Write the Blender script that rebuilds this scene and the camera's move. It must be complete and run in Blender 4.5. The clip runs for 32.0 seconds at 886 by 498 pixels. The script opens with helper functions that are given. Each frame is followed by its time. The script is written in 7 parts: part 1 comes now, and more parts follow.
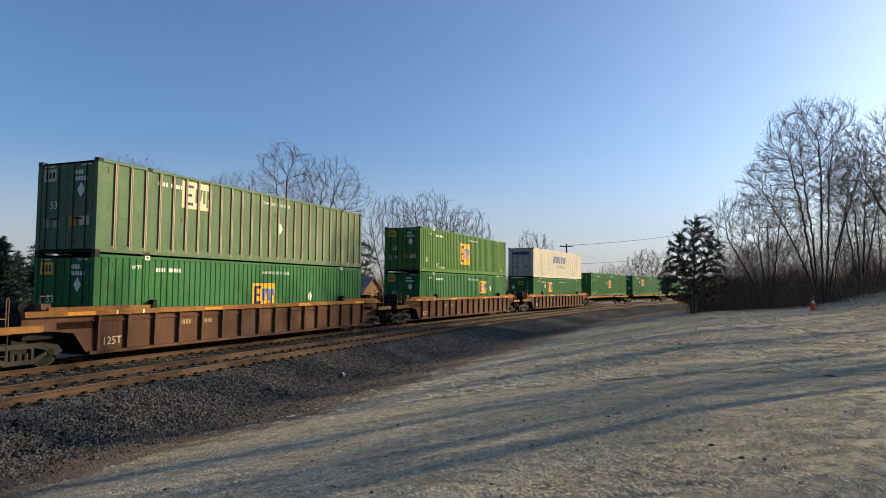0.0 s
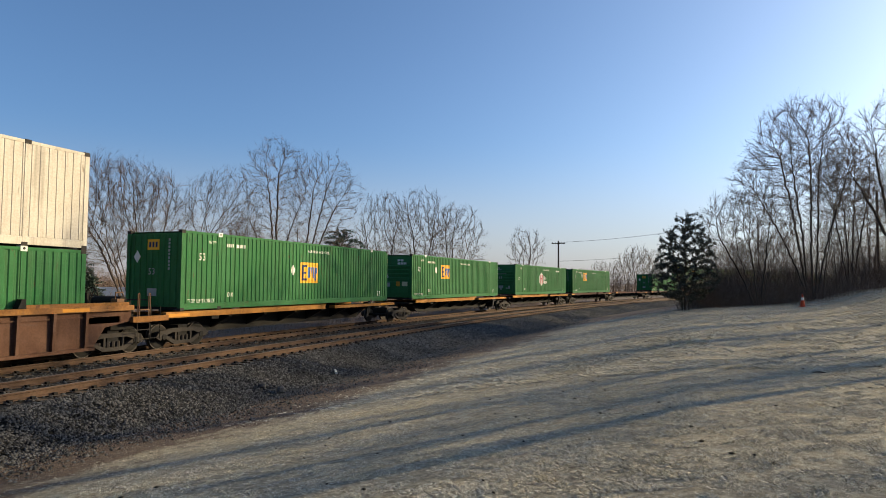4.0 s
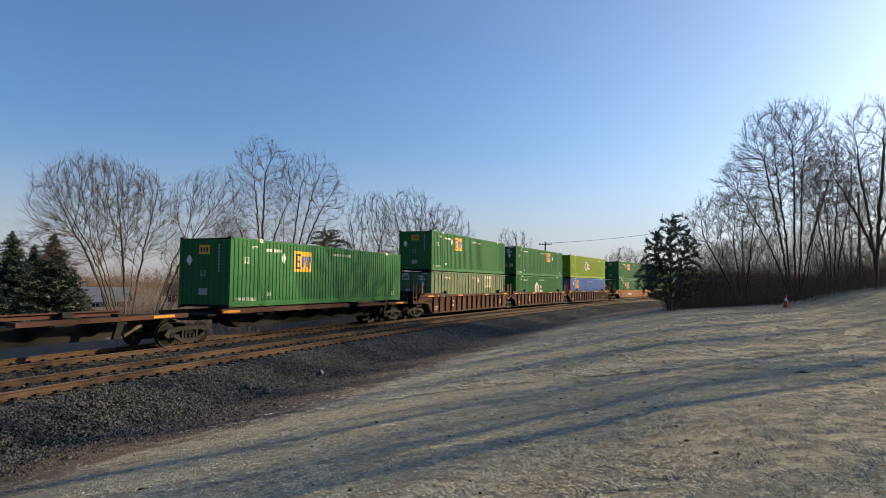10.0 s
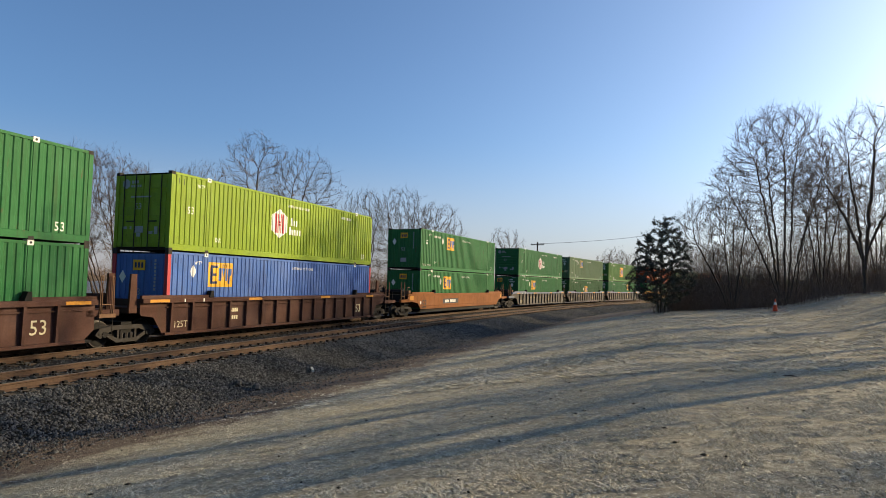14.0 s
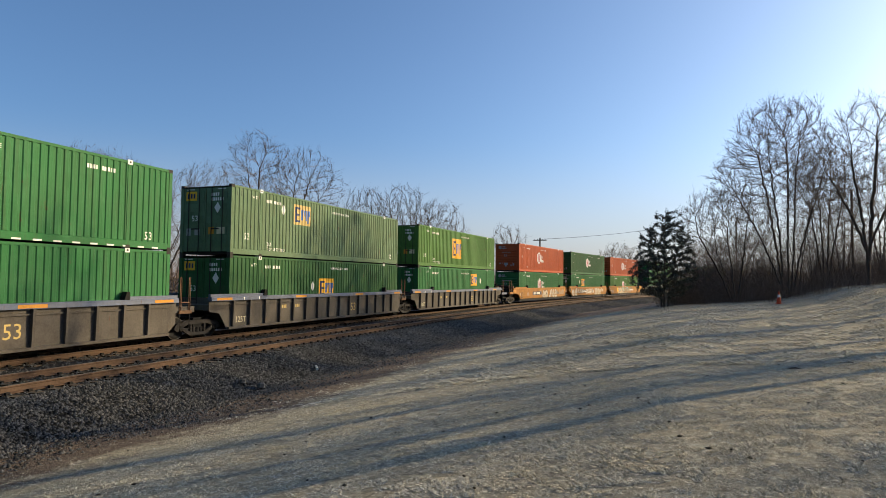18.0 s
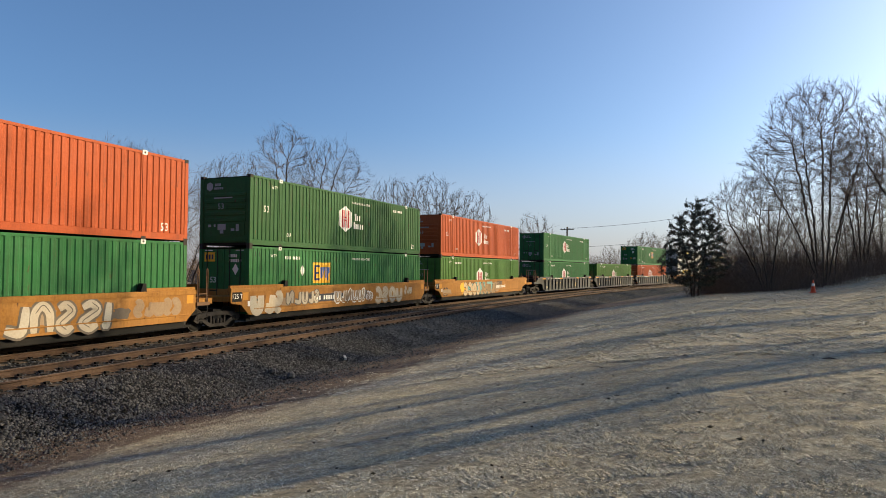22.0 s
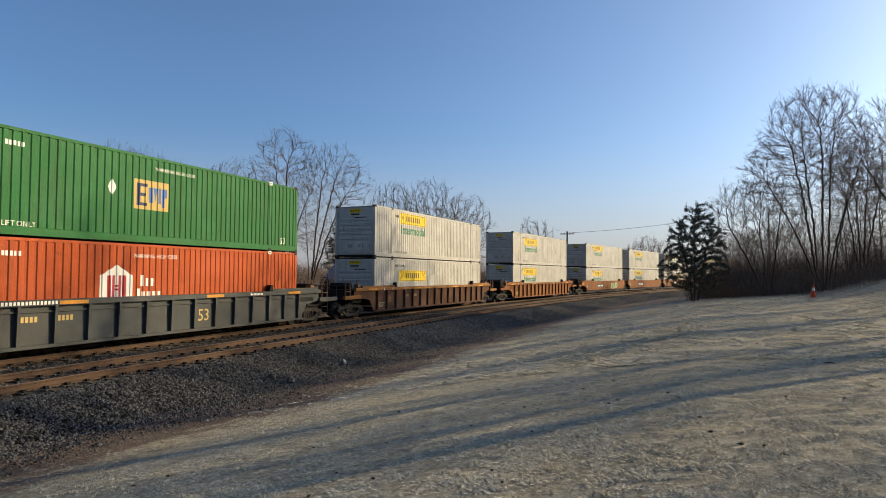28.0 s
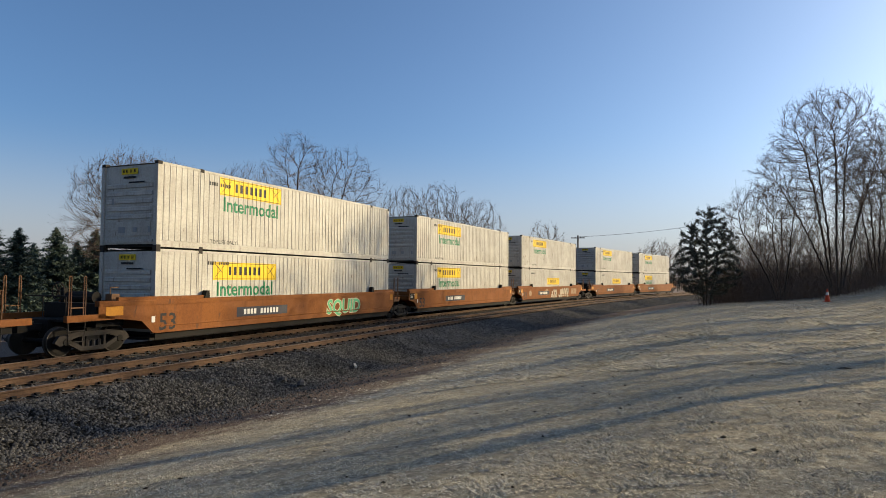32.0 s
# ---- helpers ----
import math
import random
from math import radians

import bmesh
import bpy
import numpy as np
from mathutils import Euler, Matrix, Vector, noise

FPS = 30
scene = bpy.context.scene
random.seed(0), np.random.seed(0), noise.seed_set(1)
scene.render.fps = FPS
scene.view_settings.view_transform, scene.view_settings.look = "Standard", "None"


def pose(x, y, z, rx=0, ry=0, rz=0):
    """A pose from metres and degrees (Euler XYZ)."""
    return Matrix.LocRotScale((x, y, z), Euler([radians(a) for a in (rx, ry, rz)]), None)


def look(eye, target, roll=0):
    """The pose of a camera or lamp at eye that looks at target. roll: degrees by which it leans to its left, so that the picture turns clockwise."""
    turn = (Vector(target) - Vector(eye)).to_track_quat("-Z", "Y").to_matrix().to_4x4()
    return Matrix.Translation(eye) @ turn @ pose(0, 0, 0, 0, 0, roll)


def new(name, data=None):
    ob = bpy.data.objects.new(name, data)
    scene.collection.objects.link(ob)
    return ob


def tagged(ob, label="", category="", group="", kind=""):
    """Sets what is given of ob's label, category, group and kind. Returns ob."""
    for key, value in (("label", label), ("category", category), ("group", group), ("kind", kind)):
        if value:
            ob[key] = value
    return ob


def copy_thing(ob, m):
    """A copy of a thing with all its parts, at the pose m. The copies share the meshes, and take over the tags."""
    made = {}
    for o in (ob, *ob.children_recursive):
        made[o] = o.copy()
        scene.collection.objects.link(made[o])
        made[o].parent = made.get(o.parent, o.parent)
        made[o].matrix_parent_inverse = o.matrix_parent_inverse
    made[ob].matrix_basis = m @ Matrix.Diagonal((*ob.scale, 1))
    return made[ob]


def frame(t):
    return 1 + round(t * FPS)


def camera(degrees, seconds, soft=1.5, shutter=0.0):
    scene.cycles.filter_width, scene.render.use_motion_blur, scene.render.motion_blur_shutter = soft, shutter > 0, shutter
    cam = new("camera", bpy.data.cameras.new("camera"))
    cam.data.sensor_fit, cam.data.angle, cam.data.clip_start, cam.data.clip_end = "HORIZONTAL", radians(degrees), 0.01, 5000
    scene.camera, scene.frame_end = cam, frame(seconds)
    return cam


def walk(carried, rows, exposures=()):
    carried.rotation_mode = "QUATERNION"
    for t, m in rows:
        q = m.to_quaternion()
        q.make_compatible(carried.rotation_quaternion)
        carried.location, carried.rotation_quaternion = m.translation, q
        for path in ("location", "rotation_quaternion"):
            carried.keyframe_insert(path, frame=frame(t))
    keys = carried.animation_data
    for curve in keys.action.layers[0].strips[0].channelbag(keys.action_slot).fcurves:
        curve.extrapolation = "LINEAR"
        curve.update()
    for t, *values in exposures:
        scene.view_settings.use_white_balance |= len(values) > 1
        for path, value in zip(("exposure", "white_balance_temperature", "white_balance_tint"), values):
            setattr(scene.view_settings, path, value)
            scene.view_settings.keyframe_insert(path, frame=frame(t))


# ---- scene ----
import collections

from mathutils import kdtree

# The eye stands on the lawn; x runs along the railway, y across it, rail tops are z = 0.
cam = camera(68.83, 32.0, soft=0.9)
EYE = (0.0, 0.0, 2.35)


def aim(yaw, pitch, roll=0.0):
    """The camera's pose at EYE; yaw is counted from the x axis to the left."""
    y, p = radians(yaw), radians(pitch)
    return look(EYE, (EYE[0] + math.cos(y) * math.cos(p), EYE[1] + math.sin(y) * math.cos(p), EYE[2] + math.sin(p)), roll)


walk(cam, [
    (0.0, aim(21.734, 3.297, 0.442)),
    (0.5, aim(21.751, 3.260, 0.478)),
    (1.0, aim(21.759, 3.181, 0.464)),
    (1.5, aim(21.735, 3.177, 0.421)),
    (2.0, aim(21.673, 3.151, 0.445)),
    (2.5, aim(21.533, 3.091, 0.462)),
    (3.0, aim(21.336, 3.019, 0.446)),
    (3.5, aim(21.188, 3.025, 0.447)),
    (5.5, aim(20.509, 3.265, 0.367)),
    (6.0, aim(20.387, 3.479, 0.333)),
    (6.5, aim(20.353, 3.520, 0.458)),
    (7.0, aim(20.332, 3.557, 0.621)),
    (7.5, aim(20.248, 3.641, 0.541)),
    (8.0, aim(20.317, 3.321, 0.751)),
    (8.5, aim(20.399, 3.217, 0.414)),
    (9.0, aim(20.249, 3.274, 0.434)),
    (9.5, aim(20.047, 3.184, 0.246)),
    (10.0, aim(19.903, 3.088, 0.510)),
    (10.5, aim(20.338, 3.166, 0.174)),
    (11.0, aim(20.570, 3.281, 0.254)),
    (11.5, aim(19.872, 3.336, 0.316)),
    (12.0, aim(19.727, 3.329, 0.669)),
    (12.5, aim(19.551, 2.908, 0.735)),
    (13.0, aim(19.478, 2.870, 0.949)),
    (13.5, aim(19.306, 2.943, 1.056)),
    (14.0, aim(19.219, 3.002, 1.377)),
    (14.5, aim(19.109, 3.064, 1.053)),
    (16.5, aim(19.443, 3.106, 0.739)),
    (17.0, aim(19.572, 2.977, 0.723)),
    (17.5, aim(19.481, 2.851, 0.841)),
    (18.0, aim(19.436, 2.710, 0.648)),
    (18.5, aim(19.547, 2.637, 0.282)),
    (19.0, aim(20.176, 2.493, 0.251)),
    (19.5, aim(20.517, 1.739, 0.299)),
    (20.0, aim(21.565, 1.340, 0.132)),
    (20.5, aim(21.561, 1.234, 0.277)),
    (21.0, aim(21.558, 1.607, 0.467)),
    (21.5, aim(21.611, 1.802, 0.413)),
    (22.0, aim(21.774, 1.818, 0.366)),
    (22.5, aim(21.933, 1.907, 0.610)),
    (23.0, aim(21.836, 1.990, 0.331)),
    (23.5, aim(21.769, 1.962, 0.300)),
    (24.0, aim(21.532, 2.074, 0.152)),
    (24.5, aim(21.533, 2.346, 0.204)),
    (25.0, aim(22.202, 1.884, 0.089)),
    (25.5, aim(22.161, 1.633, 0.347)),
    (27.5, aim(21.724, 1.969, 0.294)),
    (28.0, aim(21.778, 2.205, 0.374)),
    (28.5, aim(21.798, 2.358, 0.447)),
    (29.0, aim(22.130, 2.303, 0.576)),
    (29.5, aim(22.328, 2.233, 0.320)),
    (30.0, aim(22.384, 2.186, 0.374)),
    (30.5, aim(22.490, 2.154, 0.511)),
    (31.0, aim(22.600, 2.149, 0.706)),
    (31.5, aim(22.818, 2.455, 0.835)),
    (32.0, aim(22.698, 2.550, 0.428))],
    exposures=[(0.0, 0.77, 6420, 4), (5.0, 0.79, 6420, 4), (22.0, 0.78, 6420, 4), (28.0, 0.68, 6420, 4), (32.0, 0.67, 6420, 4)])

# ---- light ----
SUN_SIDE, SUN_UP = 48.0, 17.0  # degrees: to the right of the x axis, above the horizon
world = bpy.data.worlds.new("sky")
scene.world = world
world.use_nodes = True
wn = world.node_tree.nodes
sky = wn.new("ShaderNodeTexSky")
sky.sky_type, sky.sun_disc = "NISHITA", False
sky.sun_elevation, sky.sun_rotation = radians(SUN_UP), radians(90 + SUN_SIDE)
sky.air_density, sky.dust_density, sky.ozone_density = 0.75, 2.5, 4.4
wn["Background"].inputs["Strength"].default_value = 0.116
# pale winter haze that thickens evenly towards the horizon
wl = world.node_tree.links
sky_dir, sky_sep, haze_out, haze = wn.new("ShaderNodeTexCoord"), wn.new("ShaderNodeSeparateXYZ"), wn.new("ShaderNodeMapRange"), wn.new("ShaderNodeMix")
wl.new(sky_dir.outputs["Generated"], sky_sep.inputs[0])
wl.new(sky_sep.outputs["Z"], haze_out.inputs["Value"])
haze_out.interpolation_type = "SMOOTHERSTEP"
haze_out.inputs["From Min"].default_value, haze_out.inputs["From Max"].default_value = -0.02, 0.24
haze_out.inputs["To Min"].default_value, haze_out.inputs["To Max"].default_value = 0.58, 0.0
haze.data_type = "RGBA"
wl.new(haze_out.outputs[0], haze.inputs[0])
wl.new(sky.outputs[0], haze.inputs[6])
haze.inputs[7].default_value = (3.5, 3.22, 3.35, 1)
wl.new(haze.outputs[2], wn["Background"].inputs["Color"])
sun_data = bpy.data.lights.new("sun", "SUN")
sun_data.energy, sun_data.angle, sun_data.color = 5.0, radians(0.55), (1.0, 0.77, 0.48)
sun_way = Vector((math.cos(radians(SUN_SIDE)) * math.cos(radians(SUN_UP)), -math.sin(radians(SUN_SIDE)) * math.cos(radians(SUN_UP)), math.sin(radians(SUN_UP))))
new("sun", sun_data).matrix_world = look(sun_way * 200, (0, 0, 0))

# ---- the railway's curve ----
BEND, FACE = 436.0, 16.78  # radius of the bend; y of the loads' near side where the curve runs along x
SPEED = 15.758


def on_track(s, lat, z=0.0):
    """A point s metres along the line, lat metres beyond the loads' near side."""
    a = (s - 20.0) / BEND
    return Vector((20.0 + (BEND + lat) * math.sin(a), FACE - BEND + (BEND + lat) * math.cos(a), z))


def track_pose(s, lat=1.295, z=0.0):
    p = on_track(s, lat, z)
    return pose(p.x, p.y, p.z, 0, 0, -math.degrees((s - 20.0) / BEND))


def along(x, y):
    dx, dy = x - 20.0, y - (FACE - BEND)
    return 20.0 + np.arctan2(dx, dy) * BEND, np.hypot(dx, dy) - BEND


SLOPE_LAT = (-3000, -150, -60, -40, -30, -26, -24, -22.3, -16.5, -13, -9, -7, -5.6, -4.6, 6, 12, 40, 120, 3000)
SLOPE_Z = (9.0, 8.0, 5.0, 3.6, 2.6, 2.0, 1.4, 1.1, 0.72, 0.2, -0.42, -0.68, -0.78, -0.9, -0.95, -0.9, -1.0, -1.2, -1.2)


def ground_z(x, y):
    s, lat = along(x, y)
    z = np.interp(lat, SLOPE_LAT, SLOPE_Z)
    bump = 0.05 * np.sin(x * 0.31 + 1.3 * np.sin(y * 0.23)) + 0.035 * np.sin(y * 0.55 + x * 0.21 + 2.0)
    return z + bump * np.clip((-6.0 - lat) / 4.0, 0, 1)


def toe(s):
    """How far the foot of the stone slope draws in where the line passes the lawn."""
    return 1.2 * np.clip((14.0 - s) / 7.0, 0, 1) + 0.14 * np.sin(s * 0.9) + 0.1 * np.sin(s * 2.3 + 1)


# ---- mesh tools ----
class Shape:
    """Vertices and faces gathered for one mesh."""

    def __init__(self):
        self.v, self.f, self.m = [], [], []

    def flip_x(self):
        """Mirrored in x."""
        self.v = [(-a, b, c) for a, b, c in self.v]
        self.f = [tuple(reversed(f)) for f in self.f]
        return self

    def add(self, verts, faces, mat=0):
        n = len(self.v)
        self.v.extend(verts)
        self.f.extend([tuple(i + n for i in f) for f in faces])
        self.m.extend([mat] * len(faces))
        return self

    def box(self, x0, x1, y0, y1, z0, z1, mat=0):
        return self.add([(x, y, z) for x in (x0, x1) for y in (y0, y1) for z in (z0, z1)],
                        [(0, 1, 3, 2), (4, 6, 7, 5), (0, 4, 5, 1), (2, 3, 7, 6), (0, 2, 6, 4), (1, 5, 7, 3)], mat)

    def prism(self, poly, axis, a, b, mat=0):
        """poly in the two other axes (in order x, y, z), drawn out along axis from a to b."""
        put = {"x": lambda p, c: (c, p[0], p[1]), "y": lambda p, c: (p[0], c, p[1]), "z": lambda p, c: (p[0], p[1], c)}[axis]
        n = len(poly)
        verts = [put(p, a) for p in poly] + [put(p, b) for p in poly]
        faces = [tuple(range(n)), tuple(range(2 * n - 1, n - 1, -1))] + [(i, i + n, (i + 1) % n + n, (i + 1) % n) for i in range(n)]
        return self.add(verts, faces, mat)

    def tube(self, points, radii, sides=6, mat=0, caps=True):
        points = [Vector(p) for p in points]
        n, verts, faces = len(points), [], []
        for i, p in enumerate(points):
            d = (points[min(i + 1, n - 1)] - points[max(i - 1, 0)]).normalized()
            a = d.orthogonal().normalized() if i == 0 else (a - d * a.dot(d)).normalized()
            b = d.cross(a)
            for k in range(sides):
                w = 2 * math.pi * k / sides
                verts.append(tuple(p + (a * math.cos(w) + b * math.sin(w)) * radii[i]))
        for i in range(n - 1):
            for k in range(sides):
                j = (k + 1) % sides
                faces.append((i * sides + k, i * sides + j, (i + 1) * sides + j, (i + 1) * sides + k))
        if caps:
            faces += [tuple(range(sides - 1, -1, -1)), tuple(range((n - 1) * sides, n * sides))]
        return self.add(verts, faces, mat)

    def mesh(self, name, mats, smooth=False, fix=True):
        me = bpy.data.meshes.new(name)
        me.from_pydata(self.v, [], self.f)
        for m in (mats if isinstance(mats, (list, tuple)) else [mats]):
            me.materials.append(m)
        if len(me.materials) > 1:
            me.polygons.foreach_set("material_index", self.m)
        if fix and len(self.v) < 6000:
            bm = bmesh.new()
            bm.from_mesh(me)
            bmesh.ops.recalc_face_normals(bm, faces=bm.faces)
            bm.to_mesh(me)
            bm.free()
        if smooth:
            me.polygons.foreach_set("use_smooth", [True] * len(me.polygons))
        me.update()
        return me


def part(name, shape, material, parent, label="", m=None, smooth=False):
    """Links a shape (or a finished mesh) as one mesh object under a thing or a part."""
    me = shape if isinstance(shape, bpy.types.Mesh) else shape.mesh(name, material, smooth)
    ob = new(name, me)
    ob.parent = parent
    if m is not None:
        ob.matrix_basis = m
    return tagged(ob, label)


def thing(name, label, category, m=None, group="", kind="", shape=None, material=None, smooth=False):
    ob = new(name, shape.mesh(name, material, smooth) if shape else None)
    if m is not None:
        ob.matrix_basis = m
    return tagged(ob, label, category, group, kind)


# ---- materials ----
def surface(name, color, second=None, rough=0.6, metal=0.0, stain=0.35, stain_scale=0.8, grain_scale=18.0, bump=0.15,
            streak=0.0, streak_color=(0.05, 0.035, 0.025), spread=0.0, island=False, gloss=0.12, wear=0.0):
    """A worn surface: stains at a large scale, grain at a small one, upright streaks, a fine relief."""
    m = bpy.data.materials.new(name)
    m.use_nodes = True
    t, n, l = m.node_tree, m.node_tree.nodes, m.node_tree.links
    b = n["Principled BSDF"]
    second = second or tuple(c * 0.6 for c in color)
    tc, info = n.new("ShaderNodeTexCoord"), n.new("ShaderNodeObjectInfo")
    off = n.new("ShaderNodeVectorMath")
    off.operation = "MULTIPLY_ADD"
    off.inputs[1].default_value = (1, 1, 1)
    seed = n.new("ShaderNodeVectorMath")
    seed.operation = "SCALE"
    seed.inputs[0].default_value = (37.0, 19.0, 11.0)
    l.new(info.outputs["Random"], seed.inputs["Scale"])
    l.new(tc.outputs["Object"], off.inputs[0])
    l.new(seed.outputs[0], off.inputs[2])

    def noise_at(scale, detail=5.0, stretch=None):
        src = off.outputs[0]
        if stretch:
            mp = n.new("ShaderNodeMapping")
            mp.inputs["Scale"].default_value = stretch
            l.new(src, mp.inputs["Vector"])
            src = mp.outputs[0]
        nz = n.new("ShaderNodeTexNoise")
        nz.inputs["Scale"].default_value, nz.inputs["Detail"].default_value, nz.inputs["Roughness"].default_value = scale, detail, 0.6
        l.new(src, nz.inputs["Vector"])
        return nz.outputs["Fac"]

    def ramp(src, lo, hi):
        r = n.new("ShaderNodeMapRange")
        r.inputs["From Min"].default_value, r.inputs["From Max"].default_value = lo, hi
        l.new(src, r.inputs["Value"])
        return r.outputs[0]

    def scaled(src, k):
        q = n.new("ShaderNodeMath")
        q.operation = "MULTIPLY"
        q.inputs[1].default_value = k
        l.new(src, q.inputs[0])
        return q.outputs[0]

    def mix(fac, a, c):
        x = n.new("ShaderNodeMix")
        x.data_type = "RGBA"
        for sock, val in ((x.inputs[0], fac), (x.inputs[6], a), (x.inputs[7], c)):
            if isinstance(val, (tuple, float)):
                sock.default_value = (*val, 1.0) if isinstance(val, tuple) else val
            else:
                l.new(val, sock)
        return x.outputs[2]

    grain = noise_at(grain_scale, 6.0)
    col = mix(scaled(ramp(noise_at(stain_scale), 0.35, 0.75), stain), color, second)
    col = mix(scaled(ramp(grain, 0.4, 0.8), stain * 0.7), col, tuple(c * 0.55 for c in second))
    if streak:
        col = mix(scaled(ramp(noise_at(2.2, 4.0, (3.0, 3.0, 0.16)), 0.52, 0.78), streak), col, streak_color)
    if wear:
        # bleached patches, long scuffs, and small rust spots that bleed downwards
        col = mix(scaled(ramp(noise_at(0.45, 6.0, (1.0, 1.0, 1.6)), 0.48, 0.72), wear * 0.35), col, tuple(min(0.7, c * 1.35 + 0.035) for c in color))
        col = mix(scaled(ramp(noise_at(3.0, 8.0, (0.35, 0.35, 3.0)), 0.6, 0.72), wear * 0.4), col, tuple(c * 0.5 + 0.02 for c in color))
        col = mix(scaled(ramp(noise_at(5.0, 9.0, (1.0, 1.0, 0.3)), 0.645, 0.7), wear * 0.85), col, (0.085, 0.045, 0.027))
        col = mix(scaled(ramp(noise_at(1.3, 7.0, (2.2, 2.2, 0.5)), 0.56, 0.75), wear * 0.6), col, tuple(c * 0.42 for c in color))
    if spread:
        hsv = n.new("ShaderNodeHueSaturation")
        pick = n.new("ShaderNodeNewGeometry").outputs["Random Per Island"] if island else info.outputs["Random"]
        r = n.new("ShaderNodeMapRange")
        r.inputs["To Min"].default_value, r.inputs["To Max"].default_value = 1 - spread, 1 + spread
        l.new(pick, r.inputs["Value"])
        l.new(r.outputs[0], hsv.inputs["Value"])
        l.new(col, hsv.inputs["Color"])
        col = hsv.outputs[0]
    l.new(col, b.inputs["Base Color"])
    rr = n.new("ShaderNodeMapRange")
    rr.inputs["To Min"].default_value, rr.inputs["To Max"].default_value = max(0.0, rough - 0.12), min(1.0, rough + 0.14)
    l.new(grain, rr.inputs["Value"])
    l.new(rr.outputs[0], b.inputs["Roughness"])
    b.inputs["Metallic"].default_value = metal
    b.inputs["Specular IOR Level"].default_value = gloss
    if bump:
        bp = n.new("ShaderNodeBump")
        bp.inputs["Strength"].default_value, bp.inputs["Distance"].default_value = bump, 0.02
        l.new(grain, bp.inputs["Height"])
        l.new(bp.outputs[0], b.inputs["Normal"])
    return m


GREEN = surface("paint_green", (0.027, 0.122, 0.038), (0.04, 0.115, 0.046), 0.55, stain=0.75, streak=0.42, bump=0.05, gloss=0.05, wear=0.7)
LEAF = surface("paint_leaf_green", (0.06, 0.142, 0.03), (0.074, 0.138, 0.04), 0.55, stain=0.75, streak=0.42, bump=0.05, gloss=0.05, wear=0.7)
FADED = surface("paint_faded_green", (0.092, 0.148, 0.082), (0.115, 0.15, 0.088), 0.65, stain=0.75, streak=0.42, bump=0.05, gloss=0.05, wear=0.9)
BOTTLE = surface("paint_bottle_green", (0.0262, 0.0861, 0.0287), (0.041, 0.0861, 0.0344), 0.55, stain=0.75, streak=0.42, bump=0.05, gloss=0.05, wear=0.7)
LIME = surface("paint_lime", (0.1968, 0.2706, 0.0164), (0.164, 0.2378, 0.0328), 0.45, stain=0.75, streak=0.42, bump=0.05, gloss=0.05, wear=0.7)
RED = surface("paint_red", (0.36, 0.072, 0.02), (0.28, 0.058, 0.022), 0.5, stain=0.75, streak=0.42, bump=0.05, gloss=0.05, wear=0.7)
BLUE = surface("paint_blue", (0.0574, 0.123, 0.3444), (0.0984, 0.1476, 0.328), 0.5, stain=0.75, streak=0.42, bump=0.05, gloss=0.05, wear=0.7)
CREAM = surface("paint_cream", (0.47, 0.43, 0.36), (0.36, 0.32, 0.26), 0.5, stain=0.6, streak=0.45, bump=0.05, gloss=0.05, wear=0.7)
WHITE = surface("paint_white", (0.45, 0.435, 0.39), (0.29, 0.275, 0.24), 0.45, stain=0.7, streak=0.45, streak_color=(0.1312, 0.0984, 0.082), bump=0.05, gloss=0.05, wear=0.9)
BROWN = surface("rusty_brown_steel", (0.0943, 0.0492, 0.0312), (0.0574, 0.0303, 0.0221), 0.75, stain=0.7, streak=0.5, streak_color=(0.041, 0.0246, 0.018), gloss=0.05, wear=1.0)
CHORD = surface("amber_brown_chord", (0.246, 0.1148, 0.0328), (0.1148, 0.0574, 0.0287), 0.7, stain=0.9, stain_scale=1.6, streak=0.5, gloss=0.05, wear=1.0)
TERRA = surface("red_brown_steel", (0.075, 0.036, 0.026), (0.045, 0.025, 0.02), 0.75, stain=0.7, streak=0.5, gloss=0.05, wear=1.0)
OCHRE = surface("ochre_steel", (0.2952, 0.1394, 0.0328), (0.2132, 0.0943, 0.0246), 0.65, stain=0.7, streak=0.5, streak_color=(0.0984, 0.041, 0.0205), gloss=0.05, wear=1.0)
ORANGE = surface("orange_steel", (0.1927, 0.0738, 0.0213), (0.123, 0.0451, 0.0164), 0.65, stain=0.7, streak=0.5, streak_color=(0.0984, 0.041, 0.0205), gloss=0.05, wear=1.0)
UMBER = surface("umber_steel", (0.082, 0.0697, 0.0574), (0.0533, 0.0451, 0.0369), 0.7, stain=0.7, streak=0.5, streak_color=(0.041, 0.0328, 0.0246), wear=1.0)
HANDRAIL = surface("rusty_handrail", (0.17, 0.095, 0.052), (0.08, 0.048, 0.032), 0.8, stain=0.6)
SIGN_GREY = surface("sign_grey", (0.2706, 0.2788, 0.2788), (0.2132, 0.2132, 0.2132), 0.6, stain=0.4, bump=0.03)
SIGN_TAN = surface("sign_tan", (0.41, 0.2952, 0.0984), (0.3444, 0.246, 0.0984), 0.6, stain=0.4, bump=0.03)
GRAFFITI_DIM = surface("spray_dim", (0.1312, 0.1066, 0.082), rough=0.7, stain=0.5, bump=0.03)
GRAFFITI_HAZE = surface("spray_haze", (0.2706, 0.1968, 0.123), (0.246, 0.1394, 0.0738), 0.7, stain=0.7, bump=0.03)
GRAFFITI_TAN = surface("spray_tan", (0.2952, 0.1968, 0.0984), rough=0.7, stain=0.5, bump=0.03)
